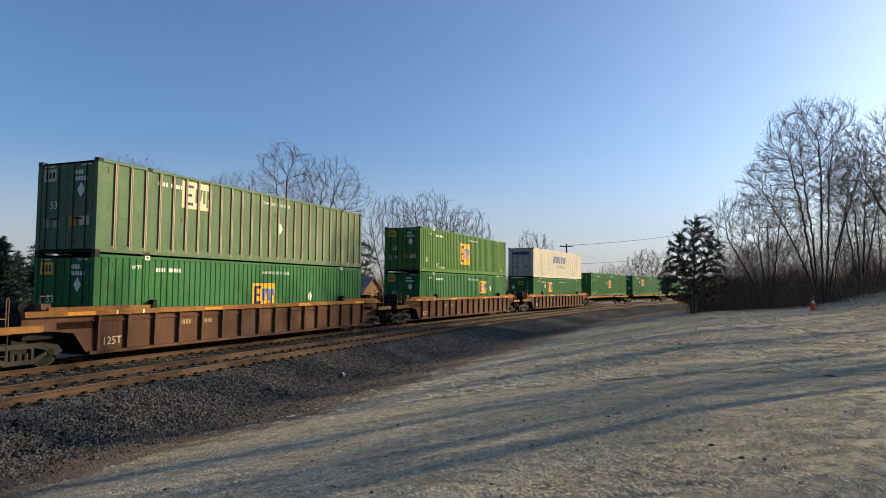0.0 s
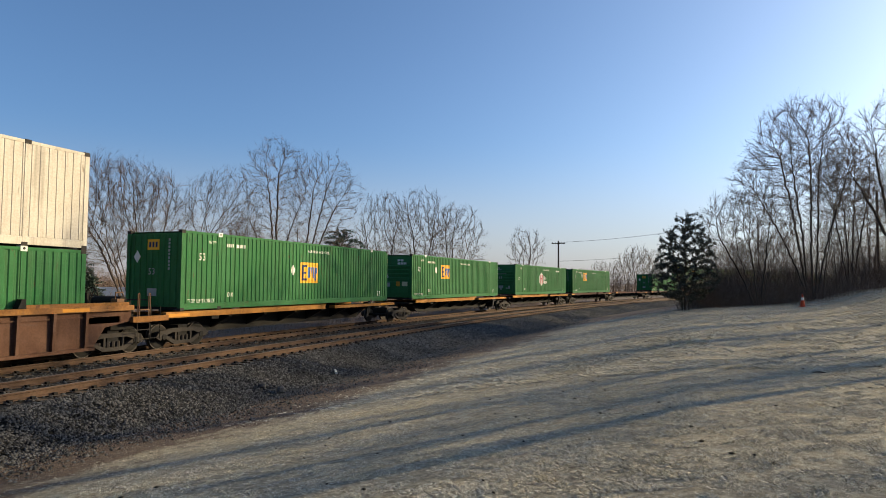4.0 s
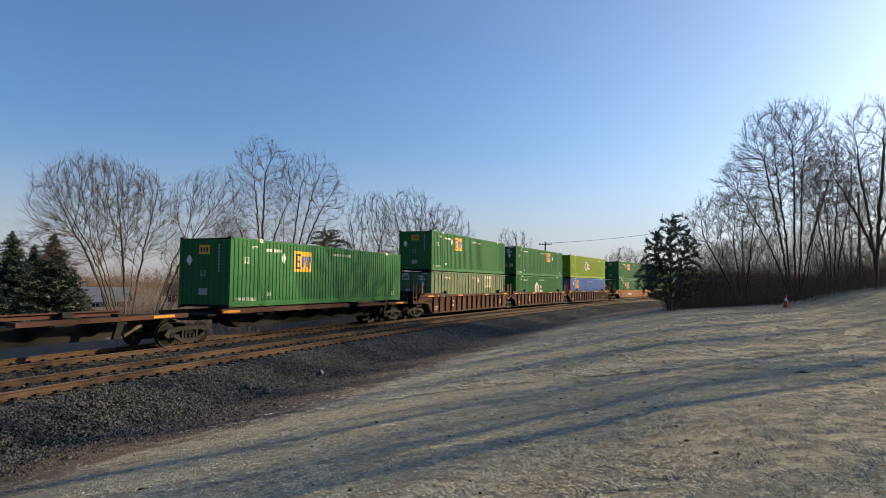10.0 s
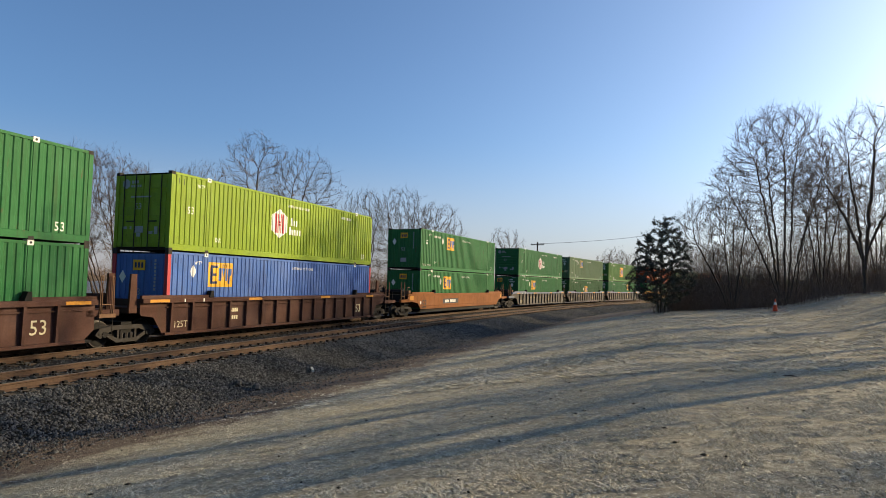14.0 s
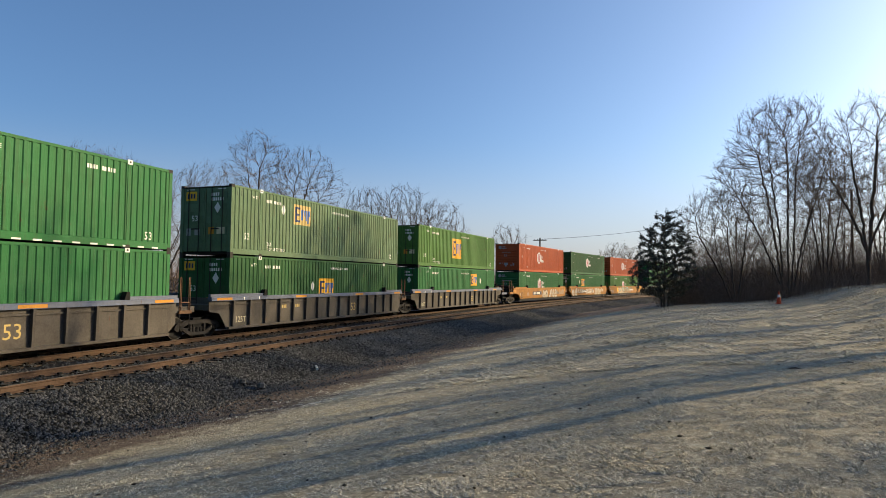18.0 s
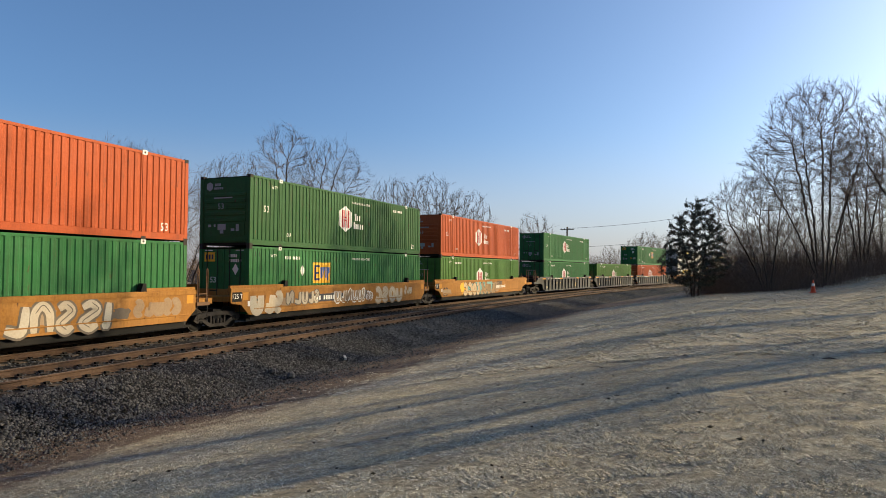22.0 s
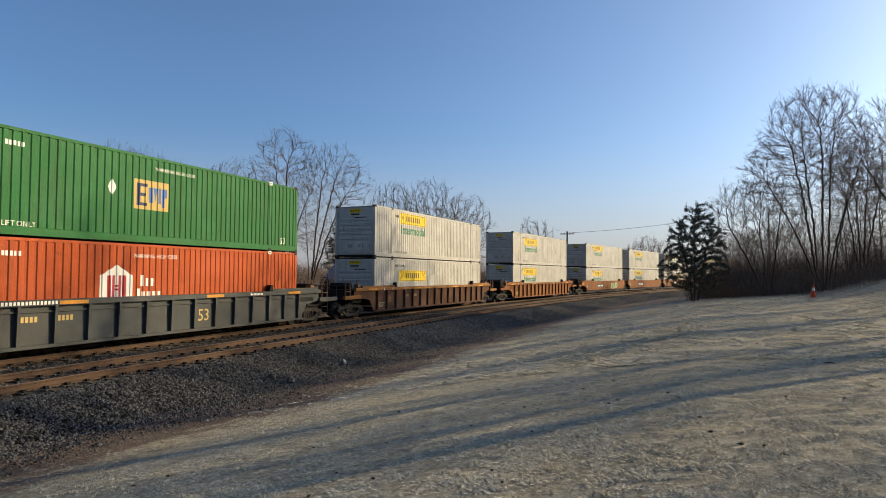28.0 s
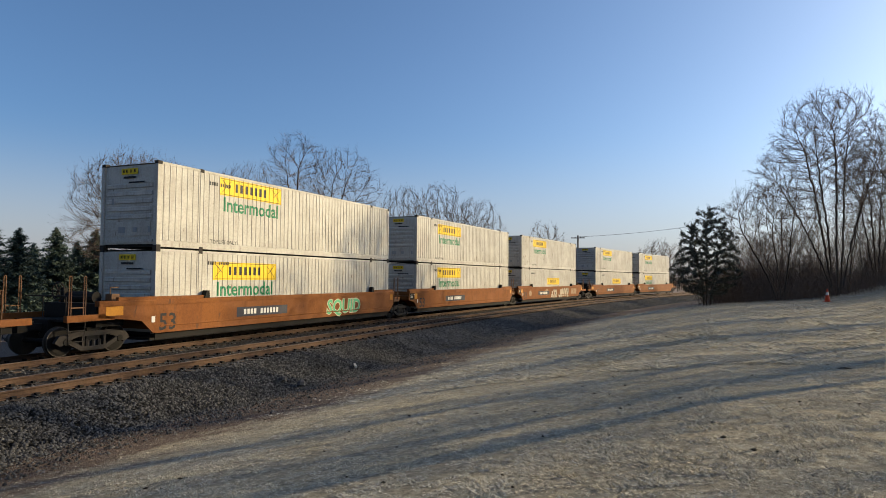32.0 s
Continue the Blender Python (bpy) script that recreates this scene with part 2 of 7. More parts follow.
GRAFFITI_CREAM = surface("spray_cream", (0.451, 0.3444, 0.2132), (0.369, 0.2706, 0.164), 0.65, stain=0.5, bump=0.03)
GREY = surface("grey_steel", (0.0451, 0.0492, 0.0492), (0.0738, 0.0697, 0.0615), 0.65, stain=0.6, streak=0.45, wear=1.0)
SLATE = surface("blue_grey_steel", (0.0984, 0.1148, 0.164), (0.1312, 0.1312, 0.1476), 0.6, stain=0.6, streak=0.3, wear=1.0)
AMBER = surface("amber_paint", (0.492, 0.2132, 0.0205), (0.328, 0.1476, 0.0328), 0.6, stain=0.6, streak=0.3)
DARK = surface("grimy_black_steel", (0.011, 0.0105, 0.01), (0.02, 0.017, 0.014), 0.8, stain=0.6)
CAST = surface("dusty_cast_steel", (0.0369, 0.032, 0.0279), (0.023, 0.0197, 0.018), 0.8, stain=0.6)
TREAD = surface("worn_wheel_steel", (0.06, 0.052, 0.046), (0.035, 0.03, 0.026), 0.5, 0.5, stain=0.4)
RUST = surface("rust_edge", (0.4, 0.29, 0.22), (0.28, 0.17, 0.12), 0.8, stain=0.6)
SIGN_YELLOW = surface("sign_yellow", (0.656, 0.3444, 0.0164), (0.574, 0.2952, 0.0328), 0.5, stain=0.35, bump=0.03)
SIGN_CANARY = surface("sign_canary", (0.656, 0.451, 0.0164), (0.574, 0.3936, 0.0328), 0.5, stain=0.35, bump=0.03)
SIGN_PALE = surface("sign_pale", (0.5084, 0.451, 0.2952), (0.41, 0.369, 0.246), 0.6, stain=0.4, bump=0.03)
SIGN_NAVY = surface("sign_navy", (0.0164, 0.0287, 0.082), rough=0.5, stain=0.3, bump=0.03)
SIGN_BLUE = surface("sign_blue", (0.041, 0.1148, 0.328), rough=0.5, stain=0.3, bump=0.03)
SIGN_WHITE = surface("sign_white", (0.6396, 0.6232, 0.574), (0.533, 0.5084, 0.4592), 0.5, stain=0.35, bump=0.03)
SIGN_RED = surface("sign_red", (0.369, 0.041, 0.0492), rough=0.5, stain=0.3, bump=0.03)
SIGN_GREEN = surface("sign_green", (0.0164, 0.164, 0.0738), rough=0.5, stain=0.3, bump=0.03)
SIGN_BLACK = surface("sign_black", (0.0164, 0.0164, 0.018), rough=0.5, stain=0.3, bump=0.03)
GRAFFITI_GREEN = surface("spray_green", (0.123, 0.41, 0.205), rough=0.6, stain=0.4, bump=0.03)
GRAFFITI_PALE = surface("spray_pale", (0.3936, 0.3526, 0.2788), (0.3116, 0.2214, 0.1312), 0.6, stain=0.6, bump=0.03)
GRAFFITI_TEAL = surface("spray_teal", (0.164, 0.328, 0.3116), rough=0.6, stain=0.5, bump=0.03)
RAIL = surface("rusted_rail", (0.085, 0.052, 0.034), (0.045, 0.029, 0.02), 0.8, stain=0.7, stain_scale=2.0)
RAIL_TOP = surface("worn_rail_head", (0.164, 0.123, 0.0984), (0.1066, 0.0738, 0.0574), 0.5, 0.3, stain=0.5)
TIE = surface("weathered_tie", (0.082, 0.0615, 0.0451), (0.0492, 0.0369, 0.0287), 0.9, stain=0.7, spread=0.3)
BALLAST = surface("crushed_stone_bed", (0.032, 0.031, 0.03), (0.014, 0.014, 0.014), 0.95, stain=0.9, stain_scale=2.5, grain_scale=16.0, bump=1.0)
STONE = surface("crushed_stone", (0.078, 0.075, 0.071), (0.03, 0.03, 0.03), 0.8, stain=0.7, spread=0.95, island=True, gloss=0.3)
BARK = surface("grey_brown_bark", (0.08, 0.062, 0.049), (0.045, 0.035, 0.028), 0.95, stain=0.7, stain_scale=1.5)
TWIG = surface("bare_twig", (0.15, 0.105, 0.076), (0.1, 0.07, 0.052), 0.9, stain=0.6, bump=0)
BRUSH_TWIG = surface("brush_stem", (0.1394, 0.1025, 0.0779), (0.0902, 0.0656, 0.0508), 0.95, stain=0.6, bump=0, spread=0.4, island=True)
SCRUB = surface("scrub_stem", (0.1968, 0.1435, 0.1066), (0.123, 0.0902, 0.0697), 0.95, stain=0.6, bump=0, spread=0.4, island=True)
NEEDLE = surface("spruce_needles", (0.06, 0.088, 0.07), (0.1, 0.12, 0.108), 0.8, stain=0.6, bump=0, spread=0.45, island=True)
CEDAR = surface("cedar_foliage", (0.068, 0.07, 0.054), (0.09, 0.08, 0.062), 0.85, stain=0.6, bump=0, spread=0.45, island=True)
PANEL = surface("dark_number_panel", (0.03, 0.033, 0.045), (0.05, 0.045, 0.05), 0.6, stain=0.6, streak=0.4, wear=0.8)
SIGN_STEEL = surface("sign_steel_blue", (0.07, 0.1, 0.17), rough=0.5, stain=0.4, bump=0.03)


# ---- ground ----
def lawn_material():
    """Frosted dormant lawn, bare earth beside the stone bed, rough field beyond the railway, coloured dark for the
    train's shade.
    """
    m = bpy.data.materials.new("frosted_lawn")
    m.use_nodes = True
    n, l = m.node_tree.nodes, m.node_tree.links
    b = n["Principled BSDF"]
    tc = n.new("ShaderNodeTexCoord")

    def noise_at(scale, detail=6.0, rough=0.6):
        nz = n.new("ShaderNodeTexNoise")
        nz.inputs["Scale"].default_value, nz.inputs["Detail"].default_value, nz.inputs["Roughness"].default_value = scale, detail, rough
        l.new(tc.outputs["Object"], nz.inputs["Vector"])
        return nz.outputs["Fac"]

    def blend(src, lo, hi, a, c):
        r = n.new("ShaderNodeMapRange")
        r.inputs["From Min"].default_value, r.inputs["From Max"].default_value = lo, hi
        l.new(src, r.inputs["Value"])
        x = n.new("ShaderNodeMix")
        x.data_type = "RGBA"
        l.new(r.outputs[0], x.inputs[0])
        for sock, val in ((x.inputs[6], a), (x.inputs[7], c)):
            if isinstance(val, tuple):
                sock.default_value = (*val, 1)
            else:
                l.new(val, sock)
        return x.outputs[2]

    big, mid, fine = noise_at(0.25), noise_at(1.7), noise_at(11.0, 10.0, 0.75)
    straw = blend(big, 0.35, 0.65, (0.52, 0.44, 0.285), (0.43, 0.385, 0.28))
    frost = blend(mid, 0.4, 0.7, straw, (0.4264, 0.4182, 0.3608))
    grass = blend(fine, 0.36, 0.6, frost, (0.19, 0.165, 0.115))
    at = n.new("ShaderNodeAttribute")
    at.attribute_name = "soil_shade"
    wob = n.new("ShaderNodeMath")
    wob.operation = "MULTIPLY_ADD"
    l.new(mid, wob.inputs[0])
    wob.inputs[1].default_value = 0.9
    l.new(at.outputs["Fac"], wob.inputs[2])
    soil_shade = blend(fine, 0.4, 0.65, (0.15, 0.1, 0.068), (0.058, 0.04, 0.03))
    l.new(blend(wob.outputs[0], 0.75, 1.0, grass, soil_shade), b.inputs["Base Color"])
    b.inputs["Roughness"].default_value = 0.95
    bp = n.new("ShaderNodeBump")
    bp.inputs["Strength"].default_value, bp.inputs["Distance"].default_value = 1.0, 0.09
    l.new(fine, bp.inputs["Height"])
    l.new(bp.outputs[0], b.inputs["Normal"])
    return m


LAWN = lawn_material()


def spaced(near, step, far, growth=1.13):
    out, d = [], step
    a = near[0]
    while a <= near[1]:
        out.append(a)
        a += step
    hi, lo = out[-1], out[0]
    while hi < far:
        d *= growth
        hi, lo = hi + d, lo - d
        out.append(hi)
        out.insert(0, lo)
    return np.array(out)


def build_ground():
    xs, ys = spaced((-4, 56), 0.4, 3200), spaced((-26, 14), 0.4, 3200)
    gx, gy = np.meshgrid(xs, ys, indexing="ij")
    gz = ground_z(gx, gy)
    nx, ny = gx.shape
    me = bpy.data.meshes.new("ground")
    idx = np.arange(nx * ny).reshape(nx, ny)
    quads = np.stack([idx[:-1, :-1], idx[1:, :-1], idx[1:, 1:], idx[:-1, 1:]], -1).reshape(-1, 4)
    me.from_pydata(np.stack([gx, gy, gz], -1).reshape(-1, 3).tolist(), [], quads.tolist())
    s, lat = along(gx, gy)
    # bare earth by the bed; past the far track, dark colour for the train's shade
    soil_shade = np.clip(1 - np.abs(lat + 6.6 - toe(s)) / 4.6, 0, 1) * 1.0 + np.where(lat > 3.6, 1.2, 0) + np.clip((gx - 46) / 6, 0, 1) * np.where(lat < -9, 0.5, 0)
    at = me.attributes.new("soil_shade", "FLOAT", "POINT")
    at.data.foreach_set("value", soil_shade.reshape(-1).astype(np.float32))
    me.materials.append(LAWN)
    me.polygons.foreach_set("use_smooth", [True] * len(me.polygons))
    tagged(new("ground", me), "frosted dormant lawn sloping down to the railway", "ground", kind="structure")


build_ground()


def scatter(name, verts, faces, places, turns, scales, material, label, category):
    """Many small pieces in one mesh: verts (n, 3) and faces (m, k) set at places, turned about z and scaled."""
    v, f = np.array(verts, float), np.array(faces, int)
    c, s = np.cos(turns), np.sin(turns)
    p = v[None] * scales[:, None, :]
    q = np.stack([p[..., 0] * c[:, None] - p[..., 1] * s[:, None], p[..., 0] * s[:, None] + p[..., 1] * c[:, None], p[..., 2]], -1) + places[:, None]
    g = f[None] + (np.arange(len(places)) * len(v))[:, None, None]
    k = f.shape[1]
    me = bpy.data.meshes.new(name)
    me.vertices.add(q.shape[0] * q.shape[1])
    me.vertices.foreach_set("co", q.reshape(-1).astype(np.float32))
    me.loops.add(g.size)
    me.loops.foreach_set("vertex_index", g.reshape(-1).astype(np.int32))
    me.polygons.add(g.size // k)
    me.polygons.foreach_set("loop_start", np.arange(0, g.size, k, dtype=np.int32))
    me.materials.append(material)
    me.update(calc_edges=True)
    return tagged(new(name, me), label, category, kind="stuff")


GRASS = surface("frosted_grass_blade", (0.58, 0.5, 0.34), (0.6, 0.59, 0.53), 0.9, stain=0.7, stain_scale=0.6, bump=0, spread=0.5, island=True)
FROST = surface("rime_white_blade", (0.52, 0.52, 0.47), (0.42, 0.42, 0.38), 0.85, stain=0.5, bump=0, spread=0.35, island=True)


def patches(x, y, size, seed):
    """Smooth random values from 0 to 1 that change over the given size in metres."""
    table = np.random.default_rng(seed).random((257, 257))
    u, v = np.asarray(x) / size + 1000.3, np.asarray(y) / size + 1000.7
    i, j = np.floor(u).astype(int), np.floor(v).astype(int)
    f, g = u - i, v - j
    f, g = f * f * (3 - 2 * f), g * g * (3 - 2 * g)
    i, j = i % 256, j % 256
    return (table[i, j] * (1 - f) + table[i + 1, j] * f) * (1 - g) + (table[i, j + 1] * (1 - f) + table[i + 1, j + 1] * f) * g


def build_grass():
    rng = np.random.default_rng(5)
    verts = [(-0.006, 0, 0), (0.006, 0, 0), (0.02, 0.012, 1), (-0.024, 0.004, 0), (-0.012, 0.006, 0), (-0.05, -0.015, 0.7),
             (0.01, -0.014, 0), (0.022, -0.01, 0), (0.055, -0.035, 0.55)]
    # tufts near the eye, then coarser ones towards the lawn's far edge
    for n, near, depth, power, wide, tall, coat in ((250000, 3.2, 12.8, 0.95, (0.6, 1.5), (0.012, 0.034), GRASS), (45000, 3.2, 12.8, 0.95, (0.6, 1.4), (0.012, 0.032), FROST),
                                                    (130000, 14.0, 42.0, 1.35, (2.0, 4.2), (0.02, 0.05), GRASS), (40000, 14.0, 42.0, 1.35, (1.8, 3.6), (0.022, 0.052), FROST)):
        d = near + depth * rng.random(n) ** power
        a = np.radians(rng.uniform(-18, 62 if near < 5 else 45, n))
        x, y = d * np.cos(a), d * np.sin(a)
        s, lat = along(x, y)
        foot = -6.3 + toe(s)
        k = 1.0 if near < 5 else 2.2
        clump = 0.5 * patches(x, y, 0.13 * k, 3) + 0.3 * patches(x, y, 0.34 * k, 4) + 0.2 * patches(x, y, 1.1 * k, 6)
        thick = np.clip((clump - 0.33) / 0.18, 0.1, 1)
        keep = (lat < foot) & (rng.random(n) < np.clip((foot - lat - 1.5) / 5.5, 0.0, 1) * thick)
        x, y, c = x[keep], y[keep], clump[keep]
        k = len(x)
        h = rng.uniform(*tall, k) * np.clip(0.45 + 2.2 * (c - 0.36), 0.4, 1.5) * np.clip((foot - lat)[keep] / 6.0, 0.3, 1)
        w = rng.uniform(*wide, k)
        scatter("lawn_grass", verts, [(0, 1, 2), (3, 4, 5), (6, 7, 8)], np.stack([x, y, ground_z(x, y) - 0.005], -1), rng.uniform(0, 6.28, k),
                np.stack([w, w, h], -1), coat, "short %s winter grass" % ("straw-coloured" if coat is GRASS else "rime-white"), "grass")
    n = 40000
    d, a = 0.3 + 19 * rng.random(n) ** 0.7, np.radians(rng.uniform(62, 342, n))
    x, y = d * np.cos(a), d * np.sin(a)
    keep = along(x, y)[1] < -7.5
    x, y = x[keep], y[keep]
    k = len(x)
    w = rng.uniform(1.2, 2.4, k)
    scatter("lawn_grass", verts, [(0, 1, 2), (3, 4, 5), (6, 7, 8)], np.stack([x, y, ground_z(x, y) - 0.005], -1), rng.uniform(0, 6.28, k),
            np.stack([w, w, rng.uniform(0.02, 0.05, k)], -1), GRASS, "short frosted straw-coloured winter grass", "grass")
    # darker clods and leaf tufts lying on the lawn
    m = 230
    d = 4 + 30 * rng.random(m)
    a = np.radians(rng.uniform(-16, 50, m))
    x, y = d * np.cos(a), d * np.sin(a)
    keep = along(x, y)[1] < -7.0
    x, y = x[keep], y[keep]
    oct_v = [(1, 0, 0), (-1, 0, 0), (0, 1, 0), (0, -1, 0), (0.2, 0.1, 1), (0, 0, -1)]
    oct_f = [(0, 2, 4), (2, 1, 4), (1, 3, 4), (3, 0, 4), (2, 0, 5), (1, 2, 5), (3, 1, 5), (0, 3, 5)]
    r = rng.uniform(0.01, 0.03, len(x))
    scatter("lawn_clods", oct_v, oct_f, np.stack([x, y, ground_z(x, y) + 0.01], -1), rng.uniform(0, 6.28, len(x)),
            np.stack([r * 1.6, r, r * 0.6], -1), surface("damp_clod", (0.06, 0.05, 0.035), spread=0.3, island=True), "small dark clods and dead leaves on the lawn", "clods")


build_grass()


# ---- stone bed, rails, ties ----
NEAR, FAR = -2.65, 1.295  # lat of the two tracks' centre lines


def sweep(profile, s0, s1, step, closed=True):
    """A cross-section of (lat, z) drawn along the bend."""
    sh = Shape()
    n = len(profile)
    ss = np.arange(s0, s1 + 1e-6, step)
    verts = [tuple(on_track(s, lat, z)) for s in ss for lat, z in profile]
    faces = []
    for i in range(len(ss) - 1):
        for k in range(n if closed else n - 1):
            j = (k + 1) % n
            faces.append((i * n + k, i * n + j, (i + 1) * n + j, (i + 1) * n + k))
    return sh.add(verts, faces)


def build_bed():
    rng = np.random.default_rng(11)
    lats = np.concatenate([np.linspace(-6.9, -4.2, 18), np.linspace(-4.0, 3.8, 24), np.linspace(4.2, 7.0, 8)])
    top = np.interp(lats, [-6.9, -6.4, -4.6, -4.1, 3.6, 4.1, 7.0], [-1.1, -0.84, -0.3, -0.2, -0.2, -0.3, -1.3])
    ss = np.concatenate([np.arange(-30, 60, 0.35), np.arange(60, 420, 2.5)])
    sh, n = Shape(), len(lats)
    verts = []
    for s in ss:
        wob = float(toe(s))
        for lat, z in zip(lats, top):
            k = wob * max(0.0, min(1.0, (-4.4 - lat) / 1.5))
            verts.append(tuple(on_track(s, lat + k, z + rng.uniform(-0.025, 0.025))))
    faces = [(i * n + k, i * n + k + 1, (i + 1) * n + k + 1, (i + 1) * n + k) for i in range(len(ss) - 1) for k in range(n - 1)]
    sh.add(verts, faces)
    ob = new("stone_bed", sh.mesh("stone_bed", BALLAST, fix=False))
    tagged(ob, "dark grey crushed stone bed under two tracks", "track bed", kind="structure")
    # loose stones
    m = 64000
    s = 5 + 50 * rng.random(m) ** 1.5
    lat = np.where(rng.random(m) < 0.8, -3.9 - (2.75 - toe(s)) * rng.random(m) - np.where(rng.random(m) < 0.3, 1.9 * rng.random(m) ** 1.6, 0), rng.uniform(-4, 0.6, m))
    a = (s - 20) / BEND
    x, y = 20 + (BEND + lat) * np.sin(a), FACE - BEND + (BEND + lat) * np.cos(a)
    z = np.maximum(np.interp(lat - toe(s) * np.clip((-4.4 - lat) / 1.5, 0, 1), [-6.9, -6.4, -4.6, -4.1, 3.6], [-1.1, -0.84, -0.3, -0.2, -0.2]), ground_z(x, y))
    r = rng.uniform(0.014, 0.046, m)
    v = [(1, 0.1, 0.1), (-0.9, 0.3, -0.1), (0.1, 0.9, 0.2), (-0.1, -1, 0), (0.2, 0.1, 0.9), (0, -0.1, -0.8)]
    f = [(0, 2, 4), (2, 1, 4), (1, 3, 4), (3, 0, 4)]
    scatter("loose_stones", v, f, np.stack([x, y, z + r * 0.4], -1), rng.uniform(0, 6.28, m),
            np.stack([r * rng.uniform(0.7, 1.4, m), r, r * rng.uniform(0.7, 1.4, m)], -1), STONE, "angular grey crushed stones of the track bed", "stones")


build_bed()


def far_stones():
    rng = np.random.default_rng(12)
    m = 30000
    s = 24 + 90 * rng.random(m) ** 1.3
    lat = -3.9 - 2.7 * rng.random(m)
    a = (s - 20) / BEND
    x, y = 20 + (BEND + lat) * np.sin(a), FACE - BEND + (BEND + lat) * np.cos(a)
    z = np.maximum(np.interp(lat, [-6.9, -6.4, -4.6, -4.1, 3.6], [-1.1, -0.84, -0.3, -0.2, -0.2]), ground_z(x, y))
    r = rng.uniform(0.04, 0.09, m)
    v = [(1, 0.1, 0.1), (-0.9, 0.3, -0.1), (0.1, 0.9, 0.2), (-0.1, -1, 0), (0.2, 0.1, 0.9), (0, -0.1, -0.8)]
    f = [(0, 2, 4), (2, 1, 4), (1, 3, 4), (3, 0, 4)]
    scatter("loose_stones", v, f, np.stack([x, y, z + r * 0.2], -1), rng.uniform(0, 6.28, m), np.stack([r * rng.uniform(0.8, 1.4, m), r, r * rng.uniform(0.6, 1, m)], -1),
            STONE, "angular grey crushed stones along the bend", "stones")


far_stones()


def build_rails():
    for nm, lat in (("near_track", NEAR), ("far_track", FAR)):
        track = thing(nm, "rusty railway track on wooden ties", "railway track", kind="structure")
        for side in (-0.755, 0.755):
            c = lat + side
            web = [(c - 0.075, -0.172), (c + 0.075, -0.172), (c + 0.07, -0.155), (c + 0.012, -0.135), (c + 0.012, -0.05), (c + 0.036, -0.036), (c + 0.036, -0.006),
                   (c - 0.036, -0.006), (c - 0.036, -0.036), (c - 0.012, -0.05), (c - 0.012, -0.135), (c - 0.07, -0.155)]
            rail = part("rail", sweep(web, -40, 420, 2.0), RAIL, track, "rust-brown steel rail")
            part("rail_head", sweep([(c - 0.034, -0.006), (c + 0.034, -0.006), (c + 0.026, 0.0), (c - 0.026, 0.0)], -40, 420, 2.0), RAIL_TOP, rail, "worn shiny running surface")
            clips = Shape()
            for i in range(240):
                s = 2 + i * 0.52
                for o in (-0.11, 0.11):
                    q = on_track(s, c + o)
                    clips.box(q.x - 0.045, q.x + 0.045, q.y - 0.04, q.y + 0.04, -0.175, -0.12)
            part("rail_clips", clips, DARK, track)["kind"] = "stuff"
        tie = Shape().box(-0.11, 0.11, -1.3, 1.3, -0.33, -0.178).mesh("tie", TIE)
        for i in range(150):
            part("tie", tie, TIE, track, m=track_pose(2 + i * 0.52, lat))
        rest = Shape()
        for i in range(150, 620):
            a, b = on_track(2 + i * 0.52, lat - 1.3), on_track(2 + i * 0.52, lat + 1.3)
            rest.box(a.x - 0.11, a.x + 0.11, b.y, a.y, -0.33, -0.178)
        part("distant_ties", rest, TIE, track)["kind"] = "stuff"


build_rails()


# ---- bare trees ----
def spines(sh, starts, ends, radii):
    """Many fine three-sided tapering twigs, from starts to ends."""
    starts, ends, radii = np.asarray(starts, float), np.asarray(ends, float), np.asarray(radii, float)
    d = ends - starts
    d /= np.linalg.norm(d, axis=1)[:, None] + 1e-9
    ref = np.where(np.abs(d[:, 2:3]) < 0.8, np.array([[0, 0, 1.0]]), np.array([[1.0, 0, 0]]))
    u = np.cross(d, ref)
    u /= np.linalg.norm(u, axis=1)[:, None] + 1e-9
    w = np.cross(d, u)
    ring = [starts + (u * math.cos(k * 2.0944) + w * math.sin(k * 2.0944)) * radii[:, None] for k in range(3)]
    v = np.stack(ring + [ends], 1).reshape(-1, 3)
    base = (np.arange(len(starts)) * 4)[:, None, None]
    f = (base + np.array([[0, 1, 3], [1, 2, 3], [2, 0, 3]])[None]).reshape(-1, 3)
    return sh.add(v.tolist(), f.tolist())


